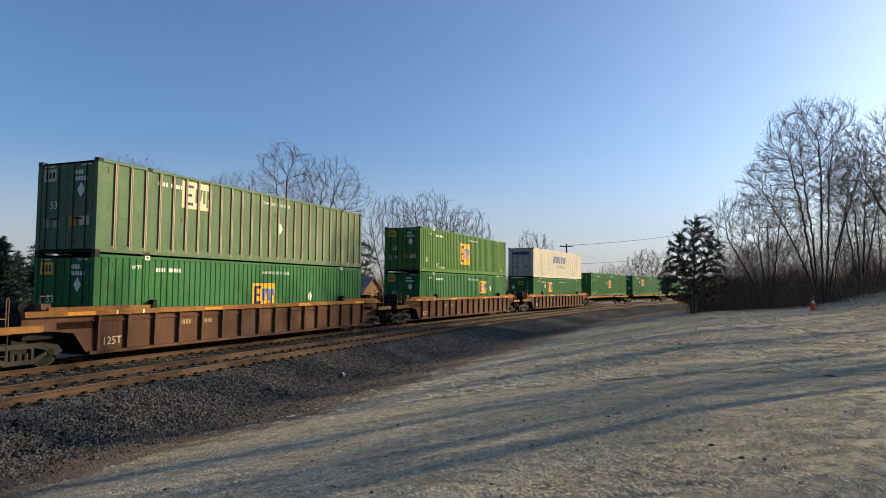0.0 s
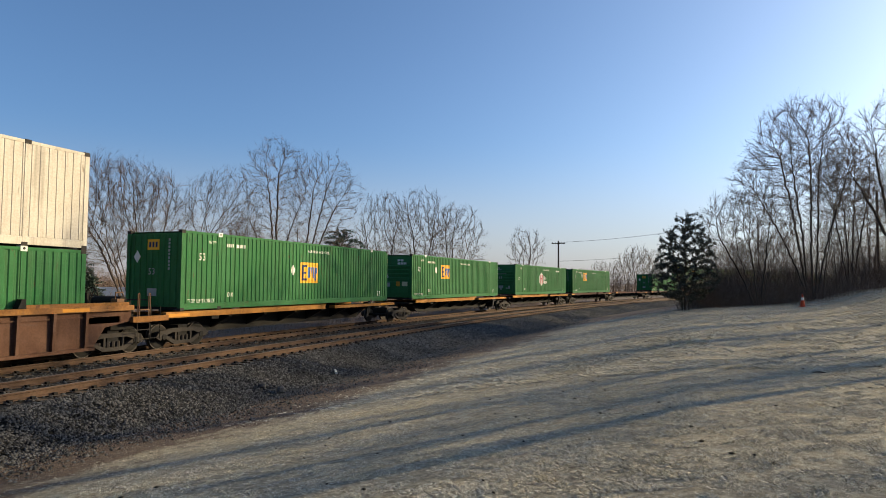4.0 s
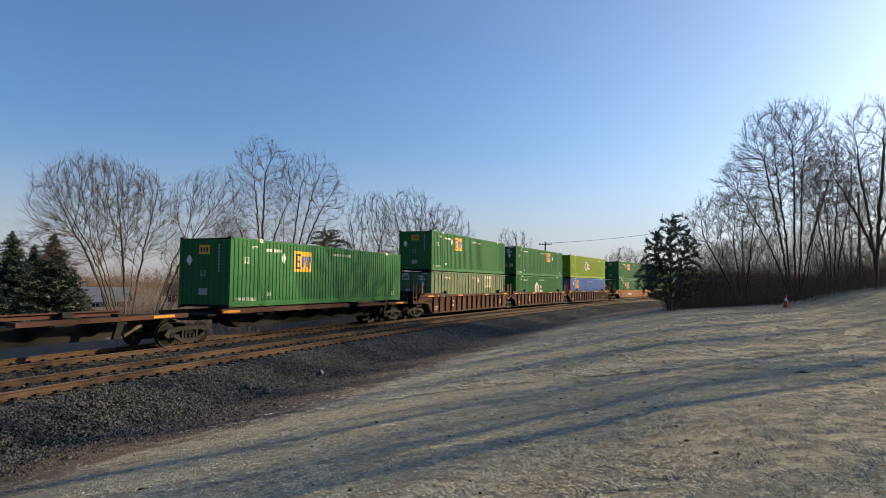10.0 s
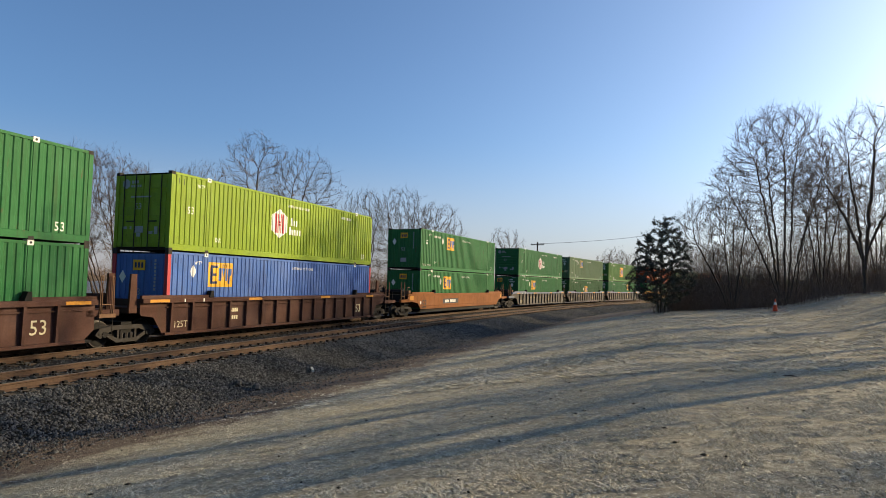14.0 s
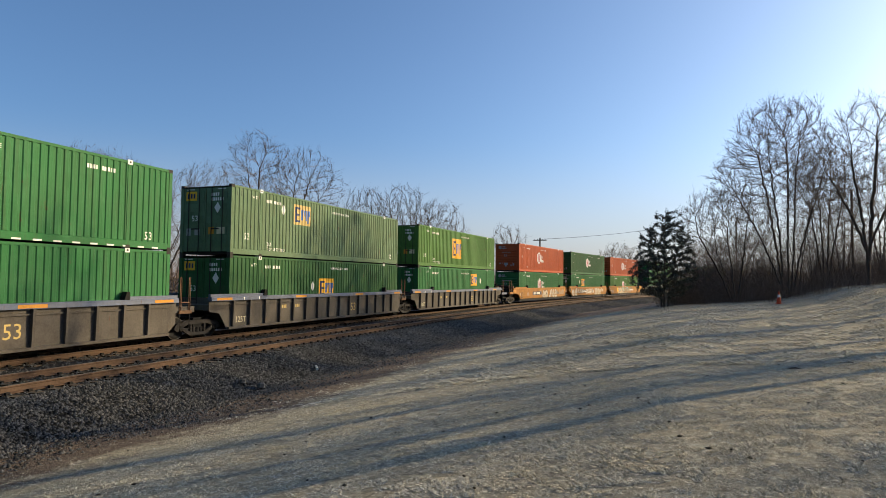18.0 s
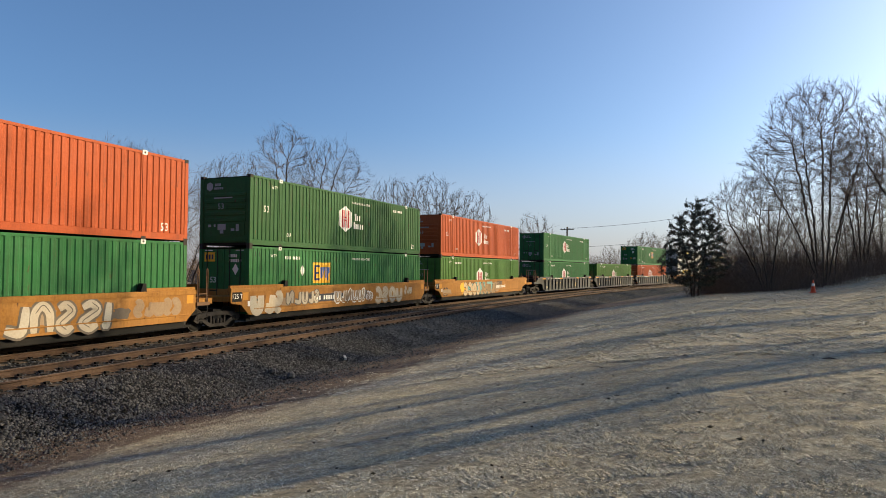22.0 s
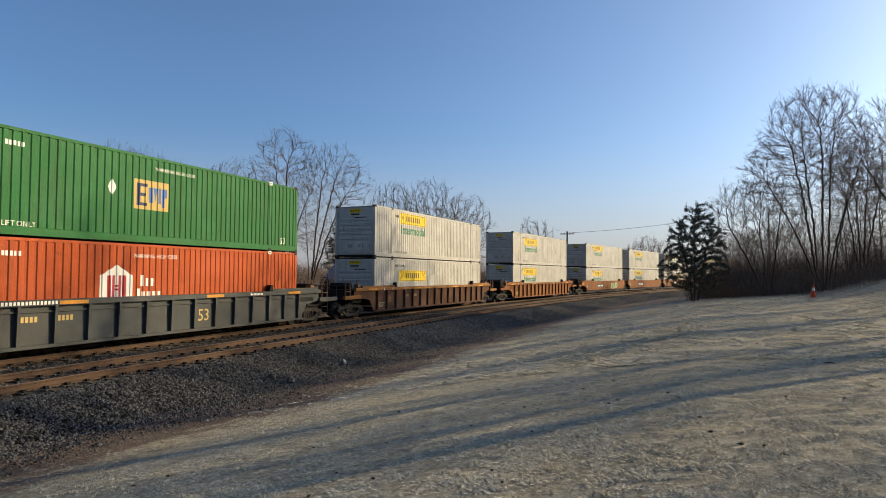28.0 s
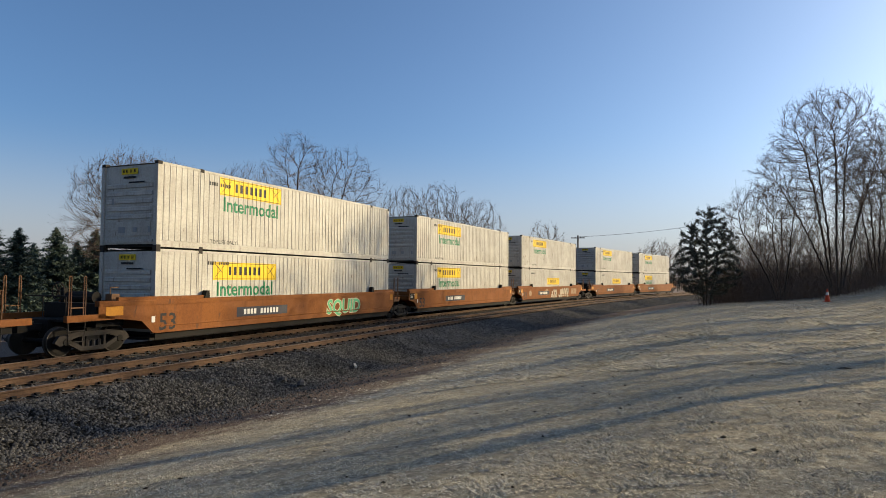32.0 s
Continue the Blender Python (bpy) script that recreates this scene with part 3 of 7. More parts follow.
def skeleton(rng, stems, blobs, count, step, lift=0.2, wander=0.07, near=1.6, flare=0.3):
    """Nodes of a tree whose limbs divide to fill its crown. stems: (foot, top) of each trunk; blobs: centre and half axes of the crown's parts."""
    pts, par, way = [], [], []
    for foot, top in stems:
        foot, top = Vector(foot), Vector(top)
        n = max(2, int((top - foot).length / step))
        out = Vector((top.x - foot.x, top.y - foot.y, 0))
        sway = Vector((rng.normal(0, 1), rng.normal(0, 1), 0)) * 0.009 * (top - foot).length
        last = -1
        for i in range(n + 1):
            f = i / n
            p = foot.lerp(top, f) + sway * math.sin(f * 5.0 + 1.0) * f - out * 0.35 * f * (1 - f) + Vector(rng.normal(0, 0.03, 3).tolist()) * min(1, 3 * f)
            way.append((p - pts[last]).normalized() if i else Vector((0, 0, 1)))
            pts.append(p)
            par.append(last)
            last = len(pts) - 1
    vol = np.array([b[3] * b[4] * b[5] for b in blobs])
    goals = []
    for b, share in zip(blobs, vol / vol.sum()):
        k = int(count * share)
        q = rng.normal(0, 1, (k, 3))
        q *= (rng.random(k) ** 0.38 / np.linalg.norm(q, axis=1))[:, None]
        goals.append(q * np.array(b[3:6]) + np.array(b[:3]))
    goals = [Vector(g) for g in np.concatenate(goals).tolist()]
    kids = collections.Counter(par)
    kill = step * 1.5
    mid = sum((Vector(f) for f, _ in stems), Vector()) / len(stems)
    for turn in range(90):
        kd = kdtree.KDTree(len(pts))
        for i, p in enumerate(pts):
            kd.insert(p, i)
        kd.balance()
        pull, left = {}, []
        for g in goals:
            _, i, dist = kd.find(g)
            if dist < kill:
                continue
            left.append(g)
            if dist < near or turn < 4:
                pull[i] = pull.get(i, Vector((0, 0, 0))) + (g - pts[i]) / dist
        goals = left
        grown = 0
        for i, d in pull.items():
            if kids[i] >= 3:
                continue
            jig = Vector(rng.normal(0, wander, 3).tolist())
            side = Vector((pts[i].x - mid.x, pts[i].y - mid.y, 0))
            jig += side.normalized() * flare
            d = (d.normalized() + way[i] * 0.95 + Vector((0, 0, lift)) + jig).normalized()
            q = pts[i] + d * step
            if kd.find(q)[2] < step * 0.55:
                continue
            pts.append(q)
            par.append(i)
            way.append(d)
            kids[i] += 1
            grown += 1
        if not grown or not goals:
            break
    return pts, par, way


def bare(seed, stems, blobs, count=1100, step=0.42, tip=0.008, twig=1.0, fine=2, power=2.08, thick=1.0, subs=3, **kw):
    """Wood and twigs of a leafless tree, and the ends of its branches."""
    rng = np.random.default_rng(seed)
    pts, par, way = skeleton(rng, stems, blobs, int(count * 2.6), step * 0.8, **kw)
    n = len(pts)
    kids = [[] for _ in range(n)]
    for i in range(n):
        if par[i] >= 0:
            kids[par[i]].append(i)
    # each node bears as much wood as the tips beyond it
    tips = np.array([0 if kids[i] else 1 for i in range(n)], float)
    for i in range(n - 1, -1, -1):
        if par[i] >= 0:
            tips[par[i]] += tips[i]
    rad = tip * np.maximum(tips, 1) ** (1 / power)
    rad = np.where(rad > 0.03, rad * thick, rad)
    wood, twigs = Shape(), Shape()
    heads = [i for i in range(n) if par[i] < 0]
    while heads:
        i = heads.pop()
        chain = [par[i], i] if par[i] >= 0 else [i]
        while kids[i]:
            main = max(kids[i], key=lambda k: rad[k])
            heads += [k for k in kids[i] if k != main]
            chain.append(main)
            i = main
        if len(chain) < 2:
            continue
        r = [float(rad[k]) for k in chain]
        if par[chain[1]] >= 0 and len(r) > 1:
            r[0] = min(r[0], r[1] * 1.15)
        if par[chain[0]] < 0 and r[0] > 0.05:
            r[0] *= 1.35
        sides = 8 if r[0] > 0.09 else 5 if r[0] > 0.035 else 3
        (wood if r[0] > 0.022 else twigs).tube([pts[k] for k in chain], r, sides, caps=False)
    thin = [i for i in range(n) if tips[i] <= 4 and par[i] >= 0]
    a, d = np.array([pts[i][:] for i in thin]), np.array([way[i][:] for i in thin])
    ends_at = np.array([1 if not kids[i] else 0 for i in thin])
    for k in range(fine + 1):
        use = np.ones(len(a), bool) if k < fine else ends_at == 1
        s, w = a[use], d[use]
        e = w + rng.normal(0, 0.3, s.shape) + np.array([0, 0, 0.2])
        e /= np.linalg.norm(e, axis=1)[:, None]
        ln = twig * rng.uniform(0.45, 1.15, len(s))
        s = s - w * (rng.random(len(s)) * step)[:, None]
        t = s + e * ln[:, None]
        spines(twigs, s, t, np.full(len(s), tip * 0.85))
        for j in range(subs):
            f = rng.uniform(0.25, 0.85, len(s))[:, None]
            g = e * 0.85 + rng.normal(0, 0.38, s.shape) + np.array([0, 0, 0.1])
            g /= np.linalg.norm(g, axis=1)[:, None]
            q = s + (t - s) * f
            spines(twigs, q, q + g * (ln * rng.uniform(0.3, 0.6, len(s)))[:, None], np.full(len(s), tip * 0.65))
    return wood, twigs, [(pts[i], way[i]) for i in thin]


def tree(label, seed, stems, blobs, **kw):
    wood, twigs, _ = bare(seed, stems, blobs, **kw)
    ob = thing("bare_tree", label, "tree")
    part("trunk", wood.mesh("trunk", BARK, True, False), BARK, ob)
    part("crown", twigs.mesh("crown", TWIG, False, False), TWIG, ob, "leafless fine twigs")
    return ob


def fan(seed, n, foot, lean, height, shift=0.0, low=-0.3, vary=0.3):
    """Trunks that rise from one foot and spread: half-width lean at the given height."""
    rng = random.Random(seed)
    out = []
    for k in range(n):
        w = 2 * math.pi * (k + rng.random() * 0.7) / n
        q = rng.uniform(0.45, 1.0)
        h = height * rng.uniform(1 - vary, 1.0)
        out.append(((math.cos(w) * foot, math.sin(w) * foot, low), (shift + math.cos(w) * lean * q, math.sin(w) * lean * q, h)))
    return out


def spot(az, dist, dz=0.0, turn=0.0):
    """A pose on the ground, az degrees left of the x axis and dist metres from the eye."""
    x, y = dist * math.cos(radians(az)), dist * math.sin(radians(az))
    return pose(x, y, float(ground_z(x, y)) + dz, 0, 0, turn)


def plant(ob, az, dist, turn=0.0, size=1.0):
    """Sets a copy of a template tree, scaled by size."""
    ob.scale = (size, size, size)
    return copy_thing(ob, spot(az, dist, 0.0, turn))


def set_down(ob, az, dist, turn=None):
    """Sets a tree down; by default its x axis lies square to the line from the eye."""
    ob.matrix_basis = spot(az, dist, 0.0, az - 90 if turn is None else turn)
    return ob


wide = set_down(tree("spreading many-stemmed leafless tree beyond the railway", 3, fan(3, 10, 0.45, 3.0, 7.0, -0.9), [(-1.6, 0, 8.6, 4.4, 4.2, 3.1), (-2.6, 0, 6.4, 3.6, 3.4, 2.6), (1.0, 0, 7.6, 2.4, 3, 3.2)], count=1700, fine=3), 46.1, 50)
wide_b = set_down(tree("many-stemmed leafless tree leaning over beyond the railway", 8, fan(9, 6, 0.35, 1.6, 7.2, 2.4), [(3.3, 0, 8.6, 2.9, 2.8, 3.2), (4.3, 0, 6.2, 2.4, 2.4, 2.4)], count=950), 43.7, 52)
tall = set_down(tree("tall leafless tree with an open crown beyond the railway", 12, [((0, 0, -0.3), (0.3, 0, 13.0)), ((0, 0.1, 2.0), (-2.4, 0.6, 9.5)), ((0.1, 0, 3.0), (2.4, -0.8, 10.5)), ((0, 0, 5.0), (-0.8, 1.6, 13.2))],
                     [(0.2, 0, 12.2, 3.1, 3.0, 4.0), (-0.6, 0, 8.0, 3.4, 3.2, 3.0)], count=1250, step=0.48, thick=1.25), 35.7, 60)
tall_b = set_down(tree("tall forked leafless tree beyond the railway", 21, [((0, 0, -0.3), (1.0, 0, 11.5)), ((0.1, 0, 1.5), (3.4, 0.5, 11.0)), ((0, 0.1, 0.5), (2.2, -1.2, 12.0)), ((0, 0, 1.0), (-0.5, 0.7, 9.0))],
                       [(2.0, 0, 11.5, 3.6, 3.2, 3.9), (1.4, 0, 7.0, 3.0, 3.0, 2.8)], count=1250, step=0.48, thick=1.15), 33.4, 63)
round_a = set_down(tree("rounded leafless tree beyond the railway", 31, fan(31, 4, 0.1, 2.0, 9.0), [(0, 0, 9.6, 3.1, 3.0, 4.2), (0.3, 0, 6.3, 2.8, 2.6, 2.4)], count=900, step=0.5, tip=0.0105), 26.3, 75)
round_b = set_down(tree("rounded leafless tree beyond the railway", 37, fan(38, 5, 0.15, 2.4, 9.6), [(0, 0, 10.0, 3.9, 3.4, 4.3), (-0.4, 0, 6.4, 3.4, 3.0, 2.6)], count=1100, step=0.5, tip=0.0105), 23.0, 77)
round_c = set_down(tree("rounded leafless tree beyond the railway", 41, fan(43, 5, 0.15, 2.4, 8.2), [(0.2, 0, 8.6, 3.6, 3.2, 4.0), (0.3, 0, 5.6, 3.3, 2.8, 2.4)], count=950, step=0.5, tip=0.0105), 20.1, 77)
small = set_down(tree("small upright leafless tree by the line", 45, fan(45, 4, 0.1, 2.2, 9.0), [(0, 0, 10.2, 4.0, 4.0, 4.6)], count=420, step=0.8, tip=0.018, twig=1.6, fine=2), 13.7, 140)
for az, dist, size, turn, src in ((38.6, 70, 0.62, 220, tall_b), (29.2, 94, 0.85, 75, round_c), (42.0, 78, 0.6, 30, round_b), (31.0, 82, 0.62, 300, round_a)):
    plant(src, az, dist, turn, size)
for az, dist, size, turn in ((16.8, 150, 0.5, 40), (15.4, 150, 0.45, 80), (12.4, 175, 0.45, 140), (7.4, 165, 0.6, 10), (6.2, 160, 0.58, 60), (5.2, 168, 0.75, 100), (4.3, 165, 0.85, 160), (3.2, 170, 0.8, 210), (2.1, 165, 0.7, 260), (8.8, 180, 0.5, 300)):
    plant(small, az, dist, turn, size)
small.scale = (1, 1, 1)

right_a = set_down(tree("tall dark leafless tree with leaning trunks at the lawn's edge", 54,
                        [((0.2, 0, -0.3), (0.1, 0.2, 11.5)), ((-0.1, 0.2, -0.3), (-1.9, 0.6, 11.0)), ((0, -0.2, -0.3), (-3.4, -0.5, 8.0)), ((0.3, 0.3, -0.3), (1.2, 0.9, 11.8)), ((0.5, -0.2, 0.5), (2.7, -0.6, 9.8)), ((-0.2, 0, 1.5), (-0.9, -1.6, 10.0)), ((0.8, 0.5, -0.3), (1.9, 1.4, 8.5))],
                        [(-0.3, 0, 11.0, 3.3, 3.2, 3.5), (-1.4, 0, 8.3, 3.6, 3.2, 3.4), (1.3, 0, 8.8, 2.6, 2.8, 3.2)], count=2100, step=0.4, tip=0.0085, thick=1.0, fine=3), -8.5, 53)
right_b = set_down(tree("leafless tree with a curved trunk at the lawn's edge", 59, [((0, 0, -0.3), (0.6, 0, 9.5)), ((0.1, 0, 1.6), (-2.2, 0.5, 7.5)), ((0.1, 0, 2.4), (3.0, -0.4, 8.4)), ((0, 0.1, 1.2), (-0.8, -1.2, 8.6))],
                        [(0.6, 0, 9.4, 3.0, 2.8, 2.8), (-0.6, 0, 6.6, 3.8, 3.2, 2.8)], count=1200, step=0.42, thick=1.35, tip=0.0085), -13.9, 50)
right_c = set_down(tree("leafless tree deeper in the thicket", 61, fan(61, 4, 0.2, 2.2, 8.5), [(0, 0, 9.3, 3.0, 3.0, 3.6), (0, 0, 5.5, 3.2, 3.0, 3.0)], count=950, step=0.5, tip=0.0105), -11.2, 64)
low_a = set_down(tree("low spreading leafless tree in front of the thicket", 66, fan(66, 5, 0.2, 2.4, 5.0, -0.4), [(-0.6, 0, 5.6, 3.4, 3.0, 2.4)], count=700, step=0.4), -4.9, 50.5)
# model for the added out-of-view trees; its narrow dense crown casts band-shaped shade
slim = set_down(tree("slim leafless tree added out of view to shade the lawn", 63, [((0, 0, -0.3), (0.2, 0, 11.5)), ((0, 0, 2.5), (0.6, 0.4, 9.5)), ((0, 0, 3.2), (-0.6, -0.4, 9.8))], [(0, 0, 10.0, 1.25, 1.25, 4.6), (0, 0, 6.0, 1.3, 1.3, 3.0)], count=620, step=0.42, tip=0.017, thick=1.2, flare=0.05, lift=0.4), -40, 80, 60)
for az, dist, size, turn in ((-6.0, 64, 0.5, 30), (-17.6, 54, 0.85, 170), (-7.4, 76, 0.6, 250), (-14.8, 76, 0.95, 300), (-3.4, 80, 0.55, 40), (-12.4, 70, 0.8, 320), (-2.4, 66, 0.42, 90), (-5.0, 70, 0.5, 130), (-7.6, 64, 0.45, 60), (-10.4, 66, 0.55, 200), (-3.8, 58, 0.36, 10),
                             (-18.5, 66, 1.0, 220), (-1.4, 98, 0.6, 70), (-3.6, 104, 0.65, 190), (-5.6, 92, 0.6, 280), (-9.4, 100, 0.8, 20), (0.6, 110, 0.55, 330)):
    plant(right_c, az, dist, turn, size)
ALONG, ACROSS = (math.cos(radians(SUN_SIDE)), -math.sin(radians(SUN_SIDE))), (math.sin(radians(SUN_SIDE)), math.cos(radians(SUN_SIDE)))
# unseen trees added on the rise towards the sun, shading the lawn in bands
rise = random.Random(17)
for k, across in enumerate((-18, -9.0, -2.0, 2.6, 7.1, 8.5, 10.6, 14.7, 18.4, 21.6, 24.6)):
    off = max(24.0, 1.75 * across + 4) + rise.uniform(0, 13)
    size = rise.uniform(0.9, 1.1)
    x, y = across * ACROSS[0] + off * ALONG[0], across * ACROSS[1] + off * ALONG[1]
    slim.scale = (size, size, size)
    copy_thing(slim, pose(x, y, float(ground_z(x, y)), 0, 0, 47 * k))
for ob in (slim, right_c, wide, tall_b, round_a, round_b, round_c):
    ob.scale = (1, 1, 1)


# ---- evergreens ----
def needles(sh, rng, p, d, length, width, n, droop=0.15):
    """Sprays of needles along a bough from p in the direction d."""
    side = d.cross(Vector((0, 0, 1))).normalized()
    for i in range(n):
        f = (i + rng.random()) / n
        q = p + d * length * f + Vector((0, 0, -droop * length * f * f)) + Vector((rng.gauss(0, 0.05), rng.gauss(0, 0.05), rng.gauss(0, 0.05)))
        w = width * (1.1 - 0.75 * f)
        o = (side * rng.uniform(-1, 1) + d * rng.uniform(0.1, 0.9) + Vector((0, 0, rng.uniform(-0.35, 0.45)))).normalized() * w * rng.uniform(0.5, 1.1)
        e = o.cross(Vector((rng.gauss(0, 1), rng.gauss(0, 1), rng.gauss(0, 1)))).normalized() * w * rng.uniform(0.1, 0.22)
        sh.add([tuple(q - e), tuple(q + o * 0.55 + e * 0.6), tuple(q + o), tuple(q + e)], [(0, 1, 2, 3)])


def evergreen(name, label, seed, height, radius, boughs, per, mat, ragged=0.25, base=0.04, spray=0.42):
    rng = random.Random(seed)
    ob = thing(name, label, "tree")
    trunk, leaves = Shape(), Shape()
    trunk.tube([(0, 0, -0.3), (0.05, 0, height * 0.5), (0, 0.04, height * 0.98)], [height * 0.018, height * 0.01, 0.01], 7, caps=False)
    for i in range(boughs):
        f = base + (1 - base) * (i + rng.random()) / boughs
        w = rng.uniform(0, 6.283)
        prof = (1 - f) ** 0.8
        ln = radius * prof * rng.uniform(1 - ragged, 1 + ragged) + 0.12
        up = rng.uniform(-0.12, 0.3)
        d = Vector((math.cos(w), math.sin(w), up)).normalized()
        p = Vector((0, 0, height * f * 0.97))
        trunk.tube([p, p + d * ln * 0.8 + Vector((0, 0, -0.1 * ln))], [0.03, 0.006], 3, caps=False)
        needles(leaves, rng, p, d, ln, ln * spray + 0.1, per)
    part("trunk", trunk, BARK, ob)
    part("crown", leaves.mesh("crown", mat, False, False), mat, ob)
    return ob


def leafy(name, label, seed, sprays, tuft, mat, stems, blobs, slender=1.0, **kw):
    """A forking evergreen whose branches end in small sprays of foliage."""
    wood, twigs, tips = bare(seed, stems, blobs, **kw)
    rng = random.Random(seed + 1)
    ob = thing(name, label, "tree")
    part("trunk", wood.mesh("trunk", BARK, True, False), BARK, ob)
    part("branch", twigs.mesh("branch", BARK, False, False), BARK, ob)["kind"] = "stuff"
    leaves = Shape()
    for p, d in tips:
        needles(leaves, rng, p - d * tuft, d, tuft * 1.6, tuft * slender, sprays, 0.0)
    part("crown", leaves.mesh("crown", mat, False, False), mat, ob)
    return ob


spruce = set_down(evergreen("spruce_tree", "dark blue-green spruce beyond the railway", 71, 7.0, 2.9, 190, 58, NEEDLE), 53.6, 56)
spruce_b = set_down(evergreen("spruce_tree", "dark blue-green spruce beyond the railway", 73, 7.0, 3.0, 190, 58, NEEDLE), 51.0, 57)
for az, dist, size, turn, src in ((56, 53, 0.95, 50, spruce_b), (58, 52, 1.05, 110, spruce), (60.5, 50, 1.0, 30, spruce_b), (52.2, 62, 0.9, 80, spruce), (49.6, 58, 0.62, 200, spruce_b), (55, 60, 0.85, 10, spruce)):
    plant(src, az, dist, turn, size)
spruce.scale = spruce_b.scale = (1, 1, 1)
set_down(leafy("pine_tree", "round-crowned dark green pine beyond the railway", 77, 16, 0.7, NEEDLE, [((0, 0, -0.3), (0, 0, 9.0))], [(0, 0, 6.9, 3.4, 3.2, 3.6), (-0.3, 0, 4.4, 3.4, 3.2, 1.8)], count=420, step=0.55, fine=1, subs=1, lift=0.02, flare=0.0), 29.9, 84)
set_down(leafy("cedar_tree", "wide feathery dark cedar at the foot of the lawn", 79, 26, 0.34, CEDAR, [((0, 0, -0.3), (0.1, 0, 6.2)), ((0.2, 0.1, -0.3), (1.0, 0.4, 4.4)), ((-0.1, -0.1, -0.3), (-0.9, -0.3, 4.8))],
               [(0.0, -0.2, 2.5, 2.35, 2.4, 2.0), (0.1, -0.35, 4.2, 1.9, 2.0, 1.9), (0.3, -0.2, 5.7, 1.1, 1.2, 1.2)], count=2100, step=0.32, tip=0.007, twig=0.45, fine=1, subs=2, near=2.0, lift=0.05, flare=0.1, slender=0.9), 0.55, 48)


# ---- underbrush and far woods ----
def thicket(name, label, spots, material, seed, stems, height, r=0.012, twigs=7):
    """Tangled arching stems with many thin side twigs, in one mesh."""
    rng = np.random.default_rng(seed)
    sh = Shape()
    xy = np.repeat(np.array(spots), stems, 0)
    n = len(xy)
    mood = np.repeat(rng.uniform(0.35, 1.0, len(spots)) * (0.75 + 0.35 * np.sin(np.array(spots)[:, 0] * 0.5 + 2 * np.sin(np.array(spots)[:, 1] * 0.3))), stems)
    h = height * mood * rng.uniform(0.4, 1.1, n)
    xy = xy + rng.normal(0, 0.6, (n, 2))
    p = np.column_stack([xy, ground_z(xy[:, 0], xy[:, 1]) - 0.1])
    d = np.column_stack([rng.normal(0, 0.3, (n, 2)), np.ones(n)])
    nodes, ways = [p], []
    for i in range(3):
        d = d + np.column_stack([rng.normal(0, 0.24, (n, 2)), np.full(n, 0.05 - 0.13 * i)])
        d /= np.linalg.norm(d, axis=1)[:, None]
        ways.append(d)
        nodes.append(nodes[-1] + d * (h / 3)[:, None])
    for i in range(3):
        spines(sh, nodes[i], nodes[i + 1] + ways[i] * (h * 0.12)[:, None], np.full(n, r * (1, 0.8, 0.55)[i]))
    for k in range(twigs):
        i = 1 + k % 2
        f = rng.random(n)[:, None]
        q = nodes[i] + (nodes[i + 1] - nodes[i]) * f
        e = ways[i] * 0.7 + rng.normal(0, 0.55, (n, 3)) + np.array([0, 0, 0.1])
        e /= np.linalg.norm(e, axis=1)[:, None]
        spines(sh, q, q + e * (h * rng.uniform(0.12, 0.34, n))[:, None], np.full(n, r * 0.5))
    return tagged(new(name, sh.mesh(name, material, False, False)), label, "underbrush", kind="stuff")


brush_rng = random.Random(91)
edge = []
for i in range(250):
    az = brush_rng.uniform(-17, -0.6)
    d = 47.5 + brush_rng.random() * 14 - max(0, -az - 9) * 0.2
    edge.append((d * math.cos(radians(az)), d * math.sin(radians(az))))
for i in range(130):
    az = brush_rng.uniform(-7, 0.4)
    d = 50 + brush_rng.random() * 12
    edge.append((d * math.cos(radians(az)), d * math.sin(radians(az))))
thicket("underbrush", "tangled brown leafless brush at the lawn's edge", edge, BRUSH_TWIG, 92, 15, 3.6, 0.011)
hedge = []
for i in range(900):
    s, lat = brush_rng.uniform(13, 110), 8 + 26 * brush_rng.random() ** 1.3
    p = on_track(s, lat)
    if math.atan2(p.y, p.x) < radians(46.5):
        hedge.append((p.x, p.y))
thicket("underbrush", "brown leafless scrub beyond the railway", hedge, SCRUB, 93, 9, 6.6, 0.009, 8)
copse = []
for i in range(520):
    az = brush_rng.uniform(-27, -1)
    d = brush_rng.uniform(64, 110)
    copse.append((d * math.cos(radians(az)), d * math.sin(radians(az))))
thicket("underbrush", "dense dark leafless saplings behind the lawn's edge", copse, BRUSH_TWIG, 94, 15, 7.8, 0.015)


def far_woods():
    rng = np.random.default_rng(97)
    sh = Shape()
    n = 2600
    az, d = np.radians(rng.uniform(-25, 75, n)), rng.uniform(190, 330, n)
    x, y = d * np.cos(az), d * np.sin(az)
    z = np.where(along(x, y)[1] < -9, 0.0, ground_z(x, y))
    h = rng.uniform(4, 9, n)
    p = np.column_stack([x, y, z - 0.5])
    spines(sh, p, p + np.column_stack([rng.normal(0, 0.6, (n, 2)), h]), np.full(n, 0.13))
    for k in range(16):
        q = p + np.column_stack([np.zeros((n, 2)), h * rng.uniform(0.25, 0.9, n)])
        spines(sh, q, q + np.column_stack([rng.normal(0, 1.5, (n, 2)), rng.uniform(0.4, 2.6, n)]), np.full(n, 0.045))
    tagged(new("far_woods", sh.mesh("far_woods", TWIG, False, False)), "distant grey-brown leafless woods", "woods", kind="stuff")


far_woods()


